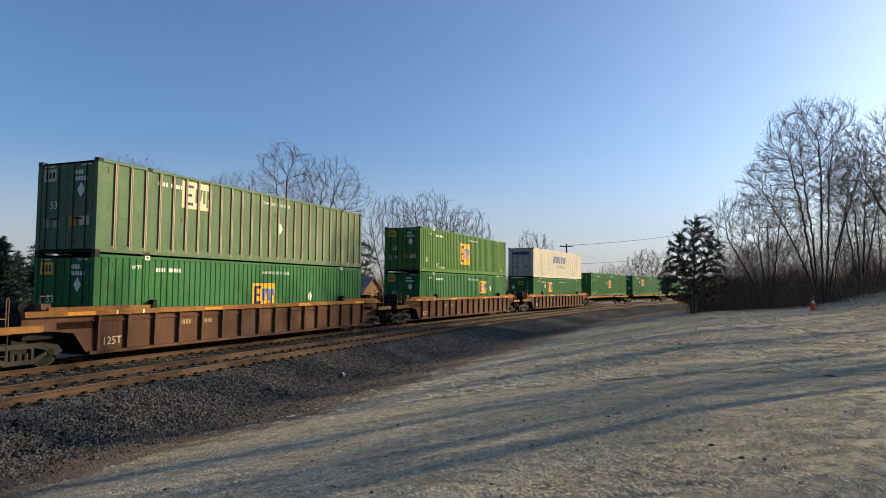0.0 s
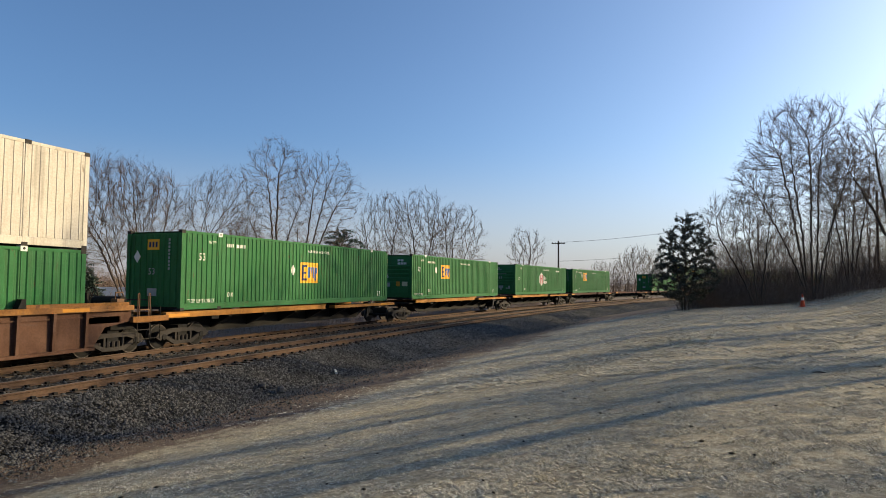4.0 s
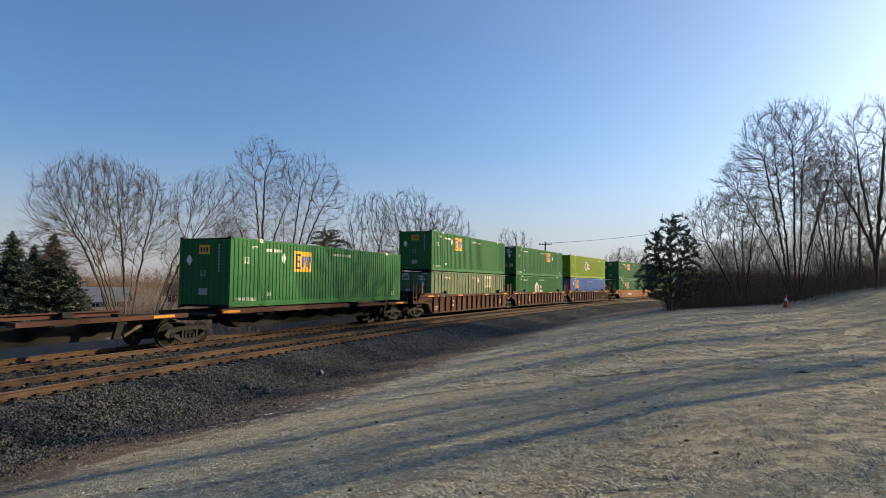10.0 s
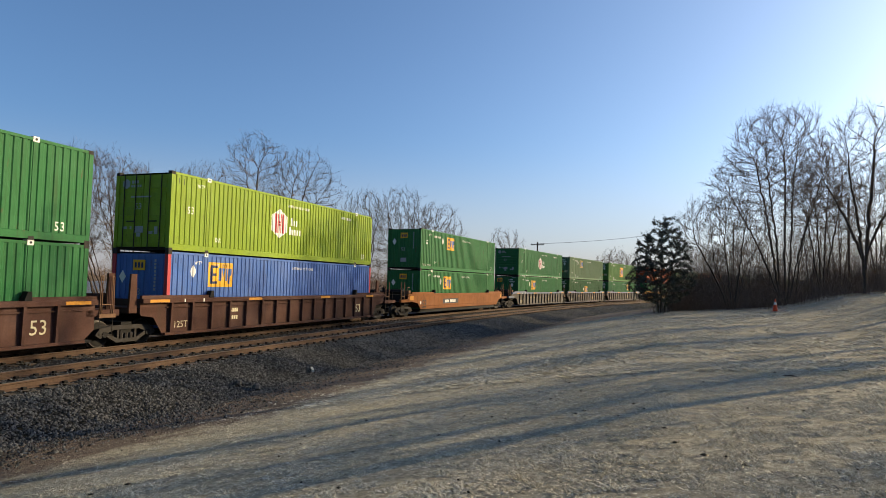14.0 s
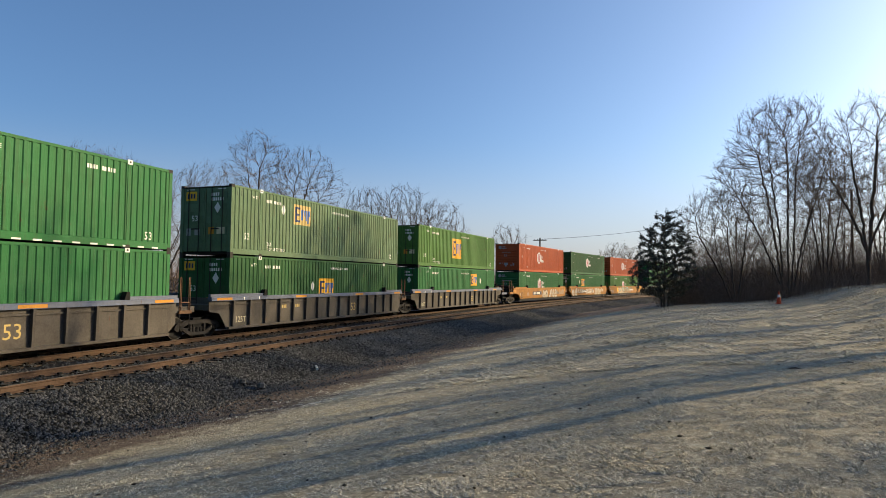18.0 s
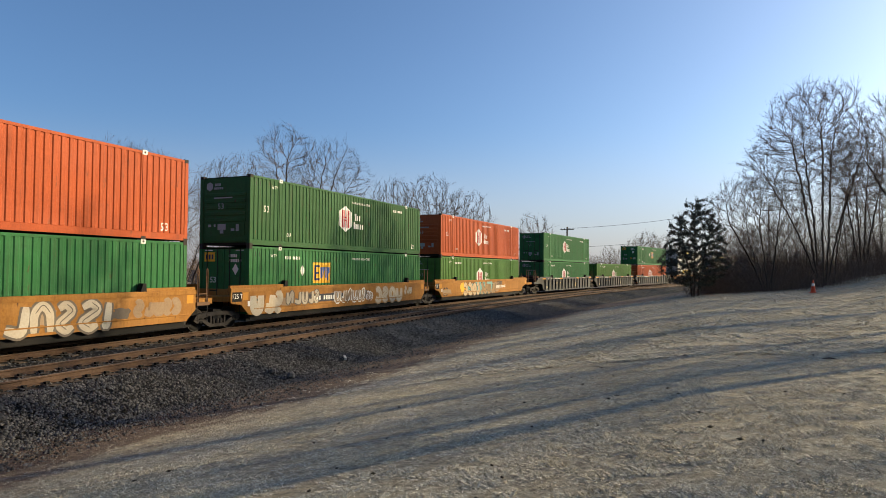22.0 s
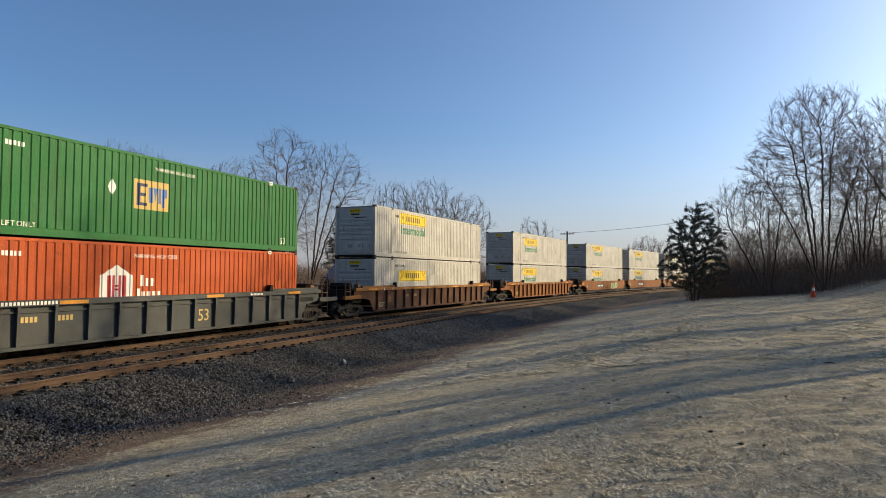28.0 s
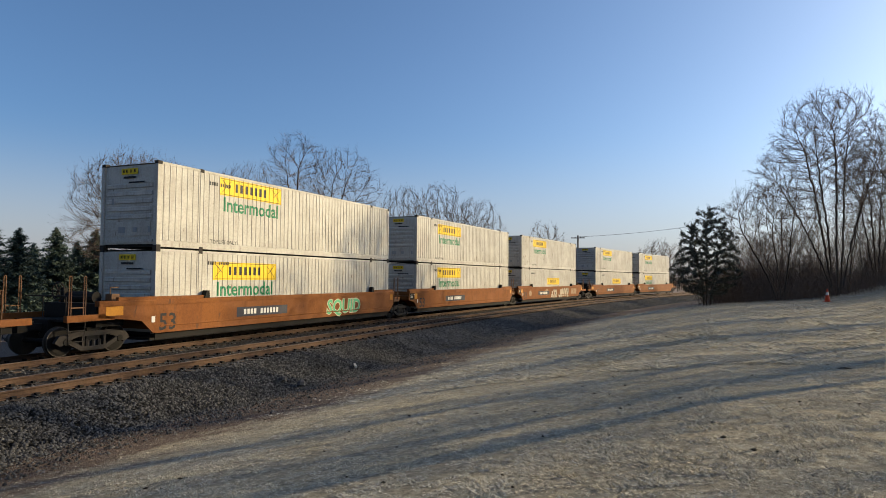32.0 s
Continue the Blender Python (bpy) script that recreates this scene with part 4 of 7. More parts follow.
# ---- houses, pole, small things ----
SIDING = surface("grey_siding", (0.2296, 0.2214, 0.2214), rough=0.8, stain=0.3)
TAN_WALL = surface("tan_board_wall", (0.3444, 0.205, 0.0984), (0.2788, 0.164, 0.082), 0.8, stain=0.5)
WHITE_WALL = surface("white_siding", (0.574, 0.5658, 0.5412), rough=0.7, stain=0.25)
ROOF_BLUE = surface("blue_grey_roof", (0.1394, 0.164, 0.205), (0.164, 0.1804, 0.205), 0.5, stain=0.4)
ROOF_DARK = surface("dark_shingles", (0.0656, 0.0615, 0.0615), rough=0.9, stain=0.5)
PANE = surface("dark_window_pane", (0.0164, 0.0205, 0.0246), rough=0.1, stain=0.1, bump=0)
POLE_WOOD = surface("pole_wood", (0.082, 0.0615, 0.0451), rough=0.9, stain=0.5)
CONE_ORANGE = surface("cone_orange", (0.615, 0.0738, 0.0246), rough=0.5, stain=0.3)
CONE_WHITE = surface("cone_band", (0.615, 0.615, 0.615), rough=0.4, stain=0.2)


def house(label, m, w, d, eave, ridge, wall, gable, roof, windows=3):
    """Ridge along x; the gable wall faces -x, the long wall -y."""
    ob = thing("house", label, "house", m)
    part("wall", Shape().box(-w / 2, w / 2, -d / 2, -d / 2 + 0.2, 0, eave), wall, ob)
    part("wall", Shape().box(-w / 2, w / 2, d / 2 - 0.2, d / 2, 0, eave), wall, ob)
    g = [(-d / 2 + 0.2, 0), (d / 2 - 0.2, 0), (d / 2 - 0.2, eave), (0, ridge - 0.12), (-d / 2 + 0.2, eave)]
    part("gable_wall", Shape().prism(g, "x", -w / 2, -w / 2 + 0.2), gable, ob)
    part("gable_wall", Shape().prism(g, "x", w / 2 - 0.2, w / 2), gable, ob)
    o = 0.35
    k = (ridge - eave) / (d / 2)
    for s in (-1, 1):
        part("roof", Shape().prism([(0, ridge), (s * (d / 2 + o), eave - k * o), (s * (d / 2 + o), eave - k * o + 0.12), (0, ridge + 0.14)], "x", -w / 2 - o, w / 2 + o), roof, ob)
    for i in range(windows):
        x = -w / 2 + w * (i + 0.5) / windows
        win = part("window", Shape().box(x - 0.55, x + 0.55, -d / 2 - 0.04, -d / 2 + 0.02, 0.95, 2.15), WHITE_WALL, ob)
        part("pane", Shape().box(x - 0.46, x - 0.03, -d / 2 - 0.05, -d / 2 - 0.038, 1.05, 2.05).box(x + 0.03, x + 0.46, -d / 2 - 0.05, -d / 2 - 0.038, 1.05, 2.05), PANE, win)
    return ob


house("low grey cottage with a blue-grey metal roof and tan gable", spot(29.6, 78, -0.1, -94), 5.2, 4.2, 2.8, 4.3, SIDING, TAN_WALL, ROOF_BLUE)
house("small cream house behind bare trees", spot(41.4, 100, -0.6, -60), 5, 4, 2.2, 3.6, WHITE_WALL, WHITE_WALL, ROOF_DARK)
house("low grey house with a blue-grey roof beyond the railway", spot(48.4, 100, -1.6, -50), 9, 7, 2.3, 4.0, SIDING, SIDING, ROOF_BLUE, 4)


def utility_pole(az, dist, height):
    ob = thing("utility_pole", "weathered wooden utility pole with one crossarm", "utility pole", spot(az, dist, 0, 0))
    part("pole", Shape().tube([(0, 0, -0.3), (0, 0, height)], [0.2, 0.14], 10), POLE_WOOD, ob)
    part("crossarm", Shape().box(-0.08, 0.08, -1.25, 1.25, height - 0.55, height - 0.4), POLE_WOOD, ob)
    for y in (-1.1, -0.5, 0.5, 1.1):
        part("insulator", Shape().tube([(0, y, height - 0.4), (0, y, height - 0.22)], [0.06, 0.04], 8), DARK, ob)
    return ob


utility_pole(10.9, 122, 11.3)
utility_pole(-5.0, 160, 17.0)
thing("wooden_post", "plain dark wooden pole among the trees", "pole", spot(-12.95, 66), shape=Shape().tube([(0, 0, -0.3), (0.03, 0, 4.0), (0, 0, 8.0)], [0.11, 0.1, 0.09], 10), material=BARK)


def wire(a, b, sag, r=0.02):
    a, b = Vector(a), Vector(b)
    pts = [a.lerp(b, i / 20) - Vector((0, 0, sag * 4 * (i / 20) * (1 - i / 20))) for i in range(21)]
    thing("overhead_wire", "dark overhead wire strung between poles", "wire", shape=Shape().tube(pts, [r] * 21, 4), material=DARK)


def at(az, dist, z):
    return (dist * math.cos(radians(az)), dist * math.sin(radians(az)), z)


wire(at(10.9, 122, 10.1), at(-5.0, 160, 18.0), 1.0, 0.035)
wire(at(10.9, 122, 6.6), at(-5.0, 160, 13.0), 1.0, 0.03)


def traffic_cone():
    ob = thing("traffic_cone", "orange traffic cone with a white band on the lawn", "cone", spot(-8.0, 44))
    part("base", Shape().box(-0.19, 0.19, -0.19, 0.19, 0, 0.035), CONE_ORANGE, ob)
    part("cone_body", Shape().tube([(0, 0, 0.03), (0, 0, 0.74)], [0.145, 0.03], 20), CONE_ORANGE, ob)
    part("band", Shape().tube([(0, 0, 0.4), (0, 0, 0.56)], [0.086, 0.064], 20, caps=False), CONE_WHITE, ob, "white reflective band")


traffic_cone()


def lying(name, label, category, az, el_ground, shape, material, turn):
    """A small thing lying on the slope in the direction az, el degrees below the level."""
    d = 3.0
    while d < 60 and EYE[2] + d * math.tan(radians(el_ground)) > max(float(ground_z(d * math.cos(radians(az)), d * math.sin(radians(az)))), bed_z(d * math.cos(radians(az)), d * math.sin(radians(az)))):
        d += 0.05
    x, y = d * math.cos(radians(az)), d * math.sin(radians(az))
    thing(name, label, category, pose(x, y, EYE[2] + d * math.tan(radians(el_ground)) + (0.09 if "slope" in label else 0.0), 0, 0, turn), shape=shape, material=material)


def bed_z(x, y):
    return float(np.interp(along(x, y)[1], [-6.9, -6.4, -4.6, -4.1, 3.6], [-1.1, -0.84, -0.3, -0.2, -0.2]))


PALE_WOOD = surface("bleached_wood", (0.5084, 0.4756, 0.41), rough=0.8, stain=0.4)
lying("wood_scrap", "bleached scrap of wood on the stone slope", "scrap", 30.3, -8.0, Shape().prism([(-0.3, 0), (0.3, 0.03), (0.33, 0.08), (-0.28, 0.06)], "y", -0.035, 0.035), PALE_WOOD, 35)
lying("rock", "grey rock at the foot of the stone slope", "rock", 34.9, -9.45, Shape().tube([(0, 0, -0.02), (0.02, 0, 0.06), (0.05, 0.02, 0.13)], [0.13, 0.12, 0.05], 7), STONE, 0)
lying("rock", "grey rock at the foot of the stone slope", "rock", 36.4, -9.0, Shape().tube([(0, 0, -0.02), (0.02, 0, 0.05), (0.03, 0.02, 0.09)], [0.1, 0.09, 0.03], 7), STONE, 0)
lying("fallen_branch", "short dark fallen branch on the lawn", "branch", -9.0, -6.6, Shape().tube([(-0.11, 0, 0.015), (0, 0.02, 0.03), (0.11, -0.012, 0.015)], [0.007, 0.014, 0.006], 6), BARK, 100)

# ---- containers: 16.15 m long, origin at the middle of the floor, near side at -y ----
HALF, WIDE, TALL = 8.077, 1.295, 2.896
RIB = 0.26


def fold(kind, x):
    """How far the side wall lies behind its outer plane at x."""
    u = (x + 100 * RIB) % RIB
    if kind == "corrugated":
        return float(np.interp(u, (0, 0.125, 0.155, 0.23, 0.26), (0, 0, 0.026, 0.026, 0)))
    if kind == "grooved":
        return float(np.interp(u, (0, 0.215, 0.222, 0.248, 0.26), (0, 0, 0.014, 0.014, 0)))
    return 0.03


def breaks(kind, x0, x1):
    marks = {"corrugated": (0, 0.125, 0.155, 0.23), "grooved": (0, 0.215, 0.222, 0.248), "posts": ()}[kind]
    k0 = math.floor(x0 / RIB) - 1
    xs = [k * RIB + q for k in range(k0, k0 + int((x1 - x0) / RIB) + 4) for q in marks]
    return sorted({x0, x1, *[x for x in xs if x0 + 1e-4 < x < x1 - 1e-4]})


def wall_mesh(kind, paint, edge):
    """One side wall as a folded sheet, seen from -y."""
    sh = Shape()
    x0, x1 = -HALF + 0.12, HALF - 0.12
    xs = breaks(kind, x0, x1)
    z0, z1 = 0.27, TALL - 0.1
    verts = [(x, -WIDE + 0.012 + fold(kind, x), z) for x in xs for z in (z0, z1)]
    sh.add(verts, [(2 * i, 2 * i + 2, 2 * i + 3, 2 * i + 1) for i in range(len(xs) - 1)])
    return sh.mesh("side_wall", [paint, edge], fix=False)


def turned(deg):
    return pose(0, 0, 0, 0, 0, deg)


POSTS = []
for sx in (-1, 1):
    for sy in (-1, 1):
        a, b = sorted((sx * HALF, sx * (HALF - 0.15)))
        c, d = sorted((sy * (WIDE + 0.003), sy * (WIDE - 0.15)))
        POSTS.append((a, b, c, d))
CASTING = Shape().box(-0.09, 0.09, -0.085, 0.085, -0.06, 0.06).mesh("corner_casting", CAST)
PALE_CASTING = Shape().box(-0.1, 0.1, -0.085, 0.085, -0.075, 0.075).mesh("corner_casting", SIGN_WHITE)
CASTING_HOLE = Shape().tube([(0, -0.012, 0), (0, 0.0, 0)], [0.036, 0.036], 10).mesh("casting_hole", SIGN_BLACK)
ROOF = Shape()
roof_x = [-HALF + 0.1 + (i // 2) * 0.613 + (0.4 if i % 2 else 0) for i in range(53)]
ROOF.add([(x, y, TALL - (0.025 if i % 2 else 0.045)) for i, x in enumerate(roof_x) for y in (-WIDE + 0.08, WIDE - 0.08)], [(2 * i, 2 * i + 2, 2 * i + 3, 2 * i + 1) for i in range(52)])


def end_shapes(kind):
    """The end wall that faces -x: its leaves or panel, and the raised pieces on each."""
    out = []
    if kind == "doors":
        for s in (-1, 1):
            a, b = sorted((s * 0.015, s * (WIDE - 0.15)))
            leaf = Shape().box(-HALF + 0.03, -HALF + 0.09, a, b, 0.15, TALL - 0.12)
            bits = [("lock_rod", Shape().tube([(-HALF - 0.02, y, 0.1), (-HALF - 0.02, y, TALL - 0.1)], [0.018, 0.018], 8), True) for y in (s * 0.32, s * 0.86)]
            bits += [("panel", Shape().box(-HALF + 0.012, -HALF + 0.03, a + 0.08, b - 0.08, 0.3 + k * 0.5, 0.62 + k * 0.5), False) for k in range(5)]
            bits += [("lock_handle", Shape().box(-HALF - 0.035, -HALF - 0.015, *sorted((s * 0.32, s * 0.7)), 1.05, 1.1), True)]
            out.append(("door", leaf, bits))
    else:
        leaf = Shape().box(-HALF + 0.045, -HALF + 0.09, -WIDE + 0.14, WIDE - 0.14, 0.14, TALL - 0.1)
        h = -HALF
        if kind == "shelves":
            bits = [("rib", Shape().prism([(h + 0.05, z), (h + 0.01, z + 0.03), (h + 0.01, z + 0.14), (h + 0.05, z + 0.17)], "y", -WIDE + 0.25, WIDE - 0.25), False) for z in [0.98 + k * 0.26 for k in range(5)]]
            bits += [("lower_panel", Shape().box(h + 0.02, h + 0.045, -WIDE + 0.3, WIDE - 0.3, 0.42, 0.9), False), ("sill_rib", Shape().box(h + 0.01, h + 0.045, -WIDE + 0.2, WIDE - 0.2, 0.2, 0.3), False)]
        else:
            bits = [("rib", Shape().prism([(h + 0.05, y - 0.08), (h + 0.012, y - 0.05), (h + 0.012, y + 0.05), (h + 0.05, y + 0.08)], "z", 0.2, TALL - 0.16), False) for y in [-WIDE + 0.3 + k * 0.285 for k in range(8)]]
        out.append(("end_wall", leaf, bits))
    return out


MESHES = {}


def kept(key, make):
    if key not in MESHES:
        MESHES[key] = make()
    return MESHES[key]


# ---- signs painted on the side walls ----
def flat(polys):
    """Polygons of (x, z), with their material slots."""
    sh = Shape()
    for k, poly in polys:
        sh.add([(x, 0, z) for x, z in poly], [tuple(range(len(poly)))], k)
    return sh


def rect(x0, x1, z0, z1):
    return [(x0, z0), (x1, z0), (x1, z1), (x0, z1)]


def lettering(text, size, weight=0.0):
    """Upright letters in the x-z plane, centred, as polygons."""
    cu = bpy.data.curves.new("letters", "FONT")
    cu.body, cu.size, cu.align_x, cu.align_y, cu.resolution_u, cu.offset = text, size, "CENTER", "CENTER", 2, weight
    ob = bpy.data.objects.new("letters", cu)
    me = bpy.data.meshes.new_from_object(ob)
    sh = Shape()
    sh.add([(v.co.x, 0.0, v.co.y) for v in me.vertices], [tuple(p.vertices) for p in me.polygons])
    bpy.data.objects.remove(ob)
    bpy.data.meshes.remove(me)
    bpy.data.curves.remove(cu)
    return sh


def painted(sh, kind, mats, lift=0.004):
    """Lays flat polygons onto the folds of a side wall (x must be a whole number of folds from the middle)."""
    bm = bmesh.new()
    vs = [bm.verts.new(v) for v in sh.v]
    for f, k in zip(sh.f, sh.m):
        try:
            bm.faces.new([vs[i] for i in f]).material_index = k
        except ValueError:
            pass
    xs = [v[0] for v in sh.v]
    for x in breaks(kind, min(xs), max(xs))[1:-1]:
        bmesh.ops.bisect_plane(bm, geom=bm.verts[:] + bm.edges[:] + bm.faces[:], plane_co=(x, 0, 0), plane_no=(1, 0, 0))
    for v in bm.verts:
        v.co.y = -WIDE + 0.012 + fold(kind, v.co.x) - lift + v.co.y
    bmesh.ops.recalc_face_normals(bm, faces=bm.faces)
    for f in bm.faces:
        if f.normal.y > 0:
            f.normal_flip()
    me = bpy.data.meshes.new("sign")
    bm.to_mesh(me)
    bm.free()
    for m in mats:
        me.materials.append(m)
    return me


def logo_block(kx=1.0, kz=1.0):
    """Yellow block with three dark strokes."""
    base = flat([(0, rect(-0.74, 0.74, -0.48, 0.48))])
    marks = [(1, rect(-0.6, -0.48, -0.36, 0.36)), (1, rect(-0.48, -0.2, 0.26, 0.36)), (1, rect(-0.48, -0.26, -0.05, 0.05)), (1, rect(-0.48, -0.2, -0.36, -0.26)),
             (2, [(-0.1, -0.24), (0.04, -0.24), (0.04, 0.26), (-0.1, 0.26)]), (2, [(0.06, 0.26), (0.16, -0.2), (0.26, 0.26)]), (2, rect(0.28, 0.4, -0.24, 0.26)),
             (2, [(0.46, -0.36), (0.54, -0.36), (0.54, -0.05), (0.66, 0.0), (0.66, 0.26), (0.46, 0.26)])]
    for k, p in marks:
        base.add([(x, -0.004, z) for x, z in p], [tuple(range(len(p)))], k)
    base.v = [(x * kx, y, z * kz) for x, y, z in base.v]
    return base


EMBLEM = ((-0.34, -0.22, -0.44, 0.44), (-0.17, -0.06, -0.44, 0.44), (0.06, 0.17, -0.44, 0.44), (0.22, 0.34, -0.44, 0.44), (-0.055, 0.055, 0.03, 0.1), (-0.055, 0.055, -0.1, -0.03))


def logo_hex():
    """White six-sided shield with a red emblem of uprights and crossbars."""
    base = flat([(0, [(-0.6, -0.36), (0, -0.66), (0.6, -0.36), (0.6, 0.36), (0, 0.66), (-0.6, 0.36)])])
    for q in EMBLEM:
        p = rect(*q)
        base.add([(x, -0.004, z) for x, z in p], [tuple(range(len(p)))], 1)
    return base


def logo_house():
    """White gabled shape with a red emblem of uprights and crossbars."""
    base = flat([(0, [(-0.6, -0.55), (0.6, -0.55), (0.6, 0.22), (0, 0.56), (-0.6, 0.22)])])
    for x0, x1, z0, z1 in EMBLEM:
        p = rect(x0, x1, z0 * 0.86 - 0.15, z1 * 0.86 - 0.15)
        base.add([(x, -0.004, z) for x, z in p], [tuple(range(len(p)))], 1)
    return base


def word_bars(seed, rows, height, unit):
    """Plain upright bars in rows, in place of a name: tall ones and low ones, with gaps."""
    rng = random.Random(seed)
    sh = Shape()
    for r, (count, x0) in enumerate(rows):
        x, z = x0, -r * height * 1.2
        for c in range(count):
            w = unit * rng.uniform(0.5, 0.62)
            top = z + height * (1.0 if c == 0 else 0.72)
            sh.add([(x, 0, z), (x + w, 0, z), (x + w, 0, top), (x, 0, top)], [(0, 1, 2, 3)])
            x += w + unit * 0.34
    return sh


def code_bars(count, w=0.075, h=0.13):
    sh = Shape()
    x = 0.0
    for c in range(count):
        if c != 4:
            sh.add([(x, 0, 0), (x + w, 0, 0), (x + w, 0, h), (x, 0, h)], [(0, 1, 2, 3)])
        x += w * 1.5
    return sh


def slanted_bars():
    """Five slanted plain bars in place of a carrier's name."""
    sh = Shape()
    for x, w in ((-2.1, 0.7), (-1.25, 0.95), (-0.15, 0.35), (0.4, 0.62), (1.2, 0.8)):
        sh.add([(x - 0.13, 0, -0.36), (x + w - 0.13, 0, -0.36), (x + w + 0.13, 0, 0.36), (x + 0.13, 0, 0.36)], [(0, 1, 2, 3)])
    return sh


def yellow_panel():
    """Yellow panel with a thin dark border and plain dark bars in place of a name."""
    base = flat([(0, rect(-1.82, 1.82, -0.3, 0.36))])

    def bar(x0, x1, z0, z1, k=1):
        base.add([(x0, -0.004, z0), (x1, -0.004, z0), (x1, -0.004, z1), (x0, -0.004, z1)], [(0, 1, 2, 3)], k)

    for x, w in ((-0.98, 0.12), (-0.72, 0.15), (-0.42, 0.15), (-0.14, 0.15), (0.14, 0.13), (0.4, 0.15), (0.68, 0.14)):
        bar(x, x + w, -0.12, 0.2)
    bar(-1.78, 1.78, -0.27, -0.25)
    bar(-1.78, 1.78, 0.31, 0.33)
    for sx in (-1, 1):
        base.add([(sx * 1.72, -0.004, -0.2), (sx * 1.69, -0.004, -0.2), (sx * 1.2, -0.004, 0.27), (sx * 1.23, -0.004, 0.27)], [(0, 1, 2, 3)], 1)
        base.add([(sx * 1.7, -0.004, 0.27), (sx * 1.66, -0.004, 0.27), (sx * 1.3, -0.004, -0.05), (sx * 1.34, -0.004, -0.05)], [(0, 1, 2, 3)], 1)
    return base


def put_sign(name, label, parent, key, kind, mats, make, x, z):
    """A painted sign centred at x (snapped to the folds) and height z."""
    me = kept((key, kind), lambda: painted(make(), kind, mats))
    ob = part(name, me, mats, parent, label, pose(round(x / RIB) * RIB, 0, z))
    return tagged(ob, kind="stuff" if "strokes" in name or "mark" in name else "")


LIVERY = {  # paint, fold, colour words
    "green": (GREEN, "corrugated", "bright green"), "leaf": (LEAF, "corrugated", "leaf green"), "faded": (FADED, "posts", "faded green"), "dull": (FADED, "corrugated", "faded green"),
    "bottle": (BOTTLE, "corrugated", "dark green"), "lime": (LIME, "corrugated", "lime green"), "red": (RED, "corrugated", "orange-red"), "blue": (BLUE, "corrugated", "blue"),
    "cream": (CREAM, "grooved", "cream-white"), "white": (WHITE, "grooved", "white")}


def container(livery, logo, logo_x, logo_z, end, resting):
    """A 53-foot container; logo_x from its leading (-x) end, logo_z above its floor."""
    paint, kind, words = LIVERY[livery]
    signs = {"block": "a yellow logo block", "tall": "a large yellow logo block", "tan": "a tan logo block", "pale": "a pale logo block", "hex": "a white shield", "house": "a white emblem",
             "slant": "slanted blue-grey marks", "panel": "yellow panel, green lettering", "plain": "a yellow panel"}
    ob = thing("container", "%s container with %s, %s" % (words, signs[logo], resting), "container", group="containers on the train")
    edge = RUST if kind == "posts" else CAST
    side = kept(("wall", livery), lambda: wall_mesh(kind, paint, edge))
    part("side_wall", side, paint, ob)
    part("side_wall", side, paint, ob, m=turned(180))
    if kind == "posts":
        post = kept(("post", livery), lambda: Shape().box(-0.03, 0.03, -WIDE, -WIDE + 0.04, 0.15, TALL - 0.1, 0).box(-0.045, -0.018, -WIDE - 0.005, -WIDE + 0.01, 0.15, TALL - 0.1, 1)
                    .box(0.018, 0.045, -WIDE - 0.005, -WIDE + 0.01, 0.15, TALL - 0.1, 1).mesh("wall_post", [paint, edge]))
        for turn in (0, 180):
            for k in range(26):
                part("wall_post", post, paint, ob, m=turned(turn) @ pose(-7.4 + k * 0.592, 0, 0))
    for s in (0, 180):
        part("bottom_rail", kept(("low", livery), lambda: Shape().prism([(-WIDE, 0.05), (-WIDE, 0.25), (-WIDE + 0.02, 0.27), (-WIDE + 0.09, 0.27), (-WIDE + 0.09, 0.05)], "x", -HALF + 0.02, HALF - 0.02).mesh("bottom_rail", paint)), paint, ob, m=turned(s))
        part("top_rail", kept(("high", livery), lambda: Shape().box(-HALF + 0.02, HALF - 0.02, -WIDE, -WIDE + 0.09, TALL - 0.1, TALL - 0.015).mesh("top_rail", paint)), paint, ob, m=turned(s))
    part("roof", kept(("roof", livery), lambda: ROOF.mesh("roof", paint)), paint, ob)
    part("floor", kept(("floor",), lambda: Shape().box(-HALF + 0.1, HALF - 0.1, -WIDE + 0.05, WIDE - 0.05, 0.04, 0.14).mesh("floor", DARK)), DARK, ob)
    post_paint = SIGN_RED if livery == "blue" else paint
    for k, (a, b, c, d) in enumerate(POSTS):
        part("corner_post", kept(("post", k, livery), lambda: Shape().box(a, b, c, d, 0.1, TALL - 0.1).mesh("corner_post", post_paint)), paint, ob)
    for x in (-6.1, 6.1):
        for s in (0, 180):
            part("lift_post", kept(("lift", livery), lambda: Shape().box(-0.07, 0.07, -WIDE - 0.002, -WIDE + 0.06, 0.05, TALL - 0.02).mesh("lift_post", paint)), paint, ob,
                 m=turned(s) @ pose(x, 0, 0))
    for x in (-6.1, 6.1):
        for z in (0.06, TALL - 0.055):
            top = z > 1 and livery not in ("faded", "white", "cream")
            block = part("corner_casting", PALE_CASTING if top else CASTING, SIGN_WHITE if top else CAST, ob, "white-painted lifting block" if top else "", pose(x, -WIDE + 0.075, z))
            if top:
                part("casting_hole", CASTING_HOLE, SIGN_BLACK, block, m=pose(0, -0.086, 0))
    for z in (0.06, TALL - 0.055):
        for x in (-HALF + 0.09, HALF - 0.09):
            part("corner_casting", CASTING, CAST, ob, "", pose(x, -WIDE + 0.08, z))
            part("corner_casting", CASTING, CAST, ob, "", pose(x, WIDE - 0.08, z))
    front, back = (end, "ribs" if end == "doors" else "doors")
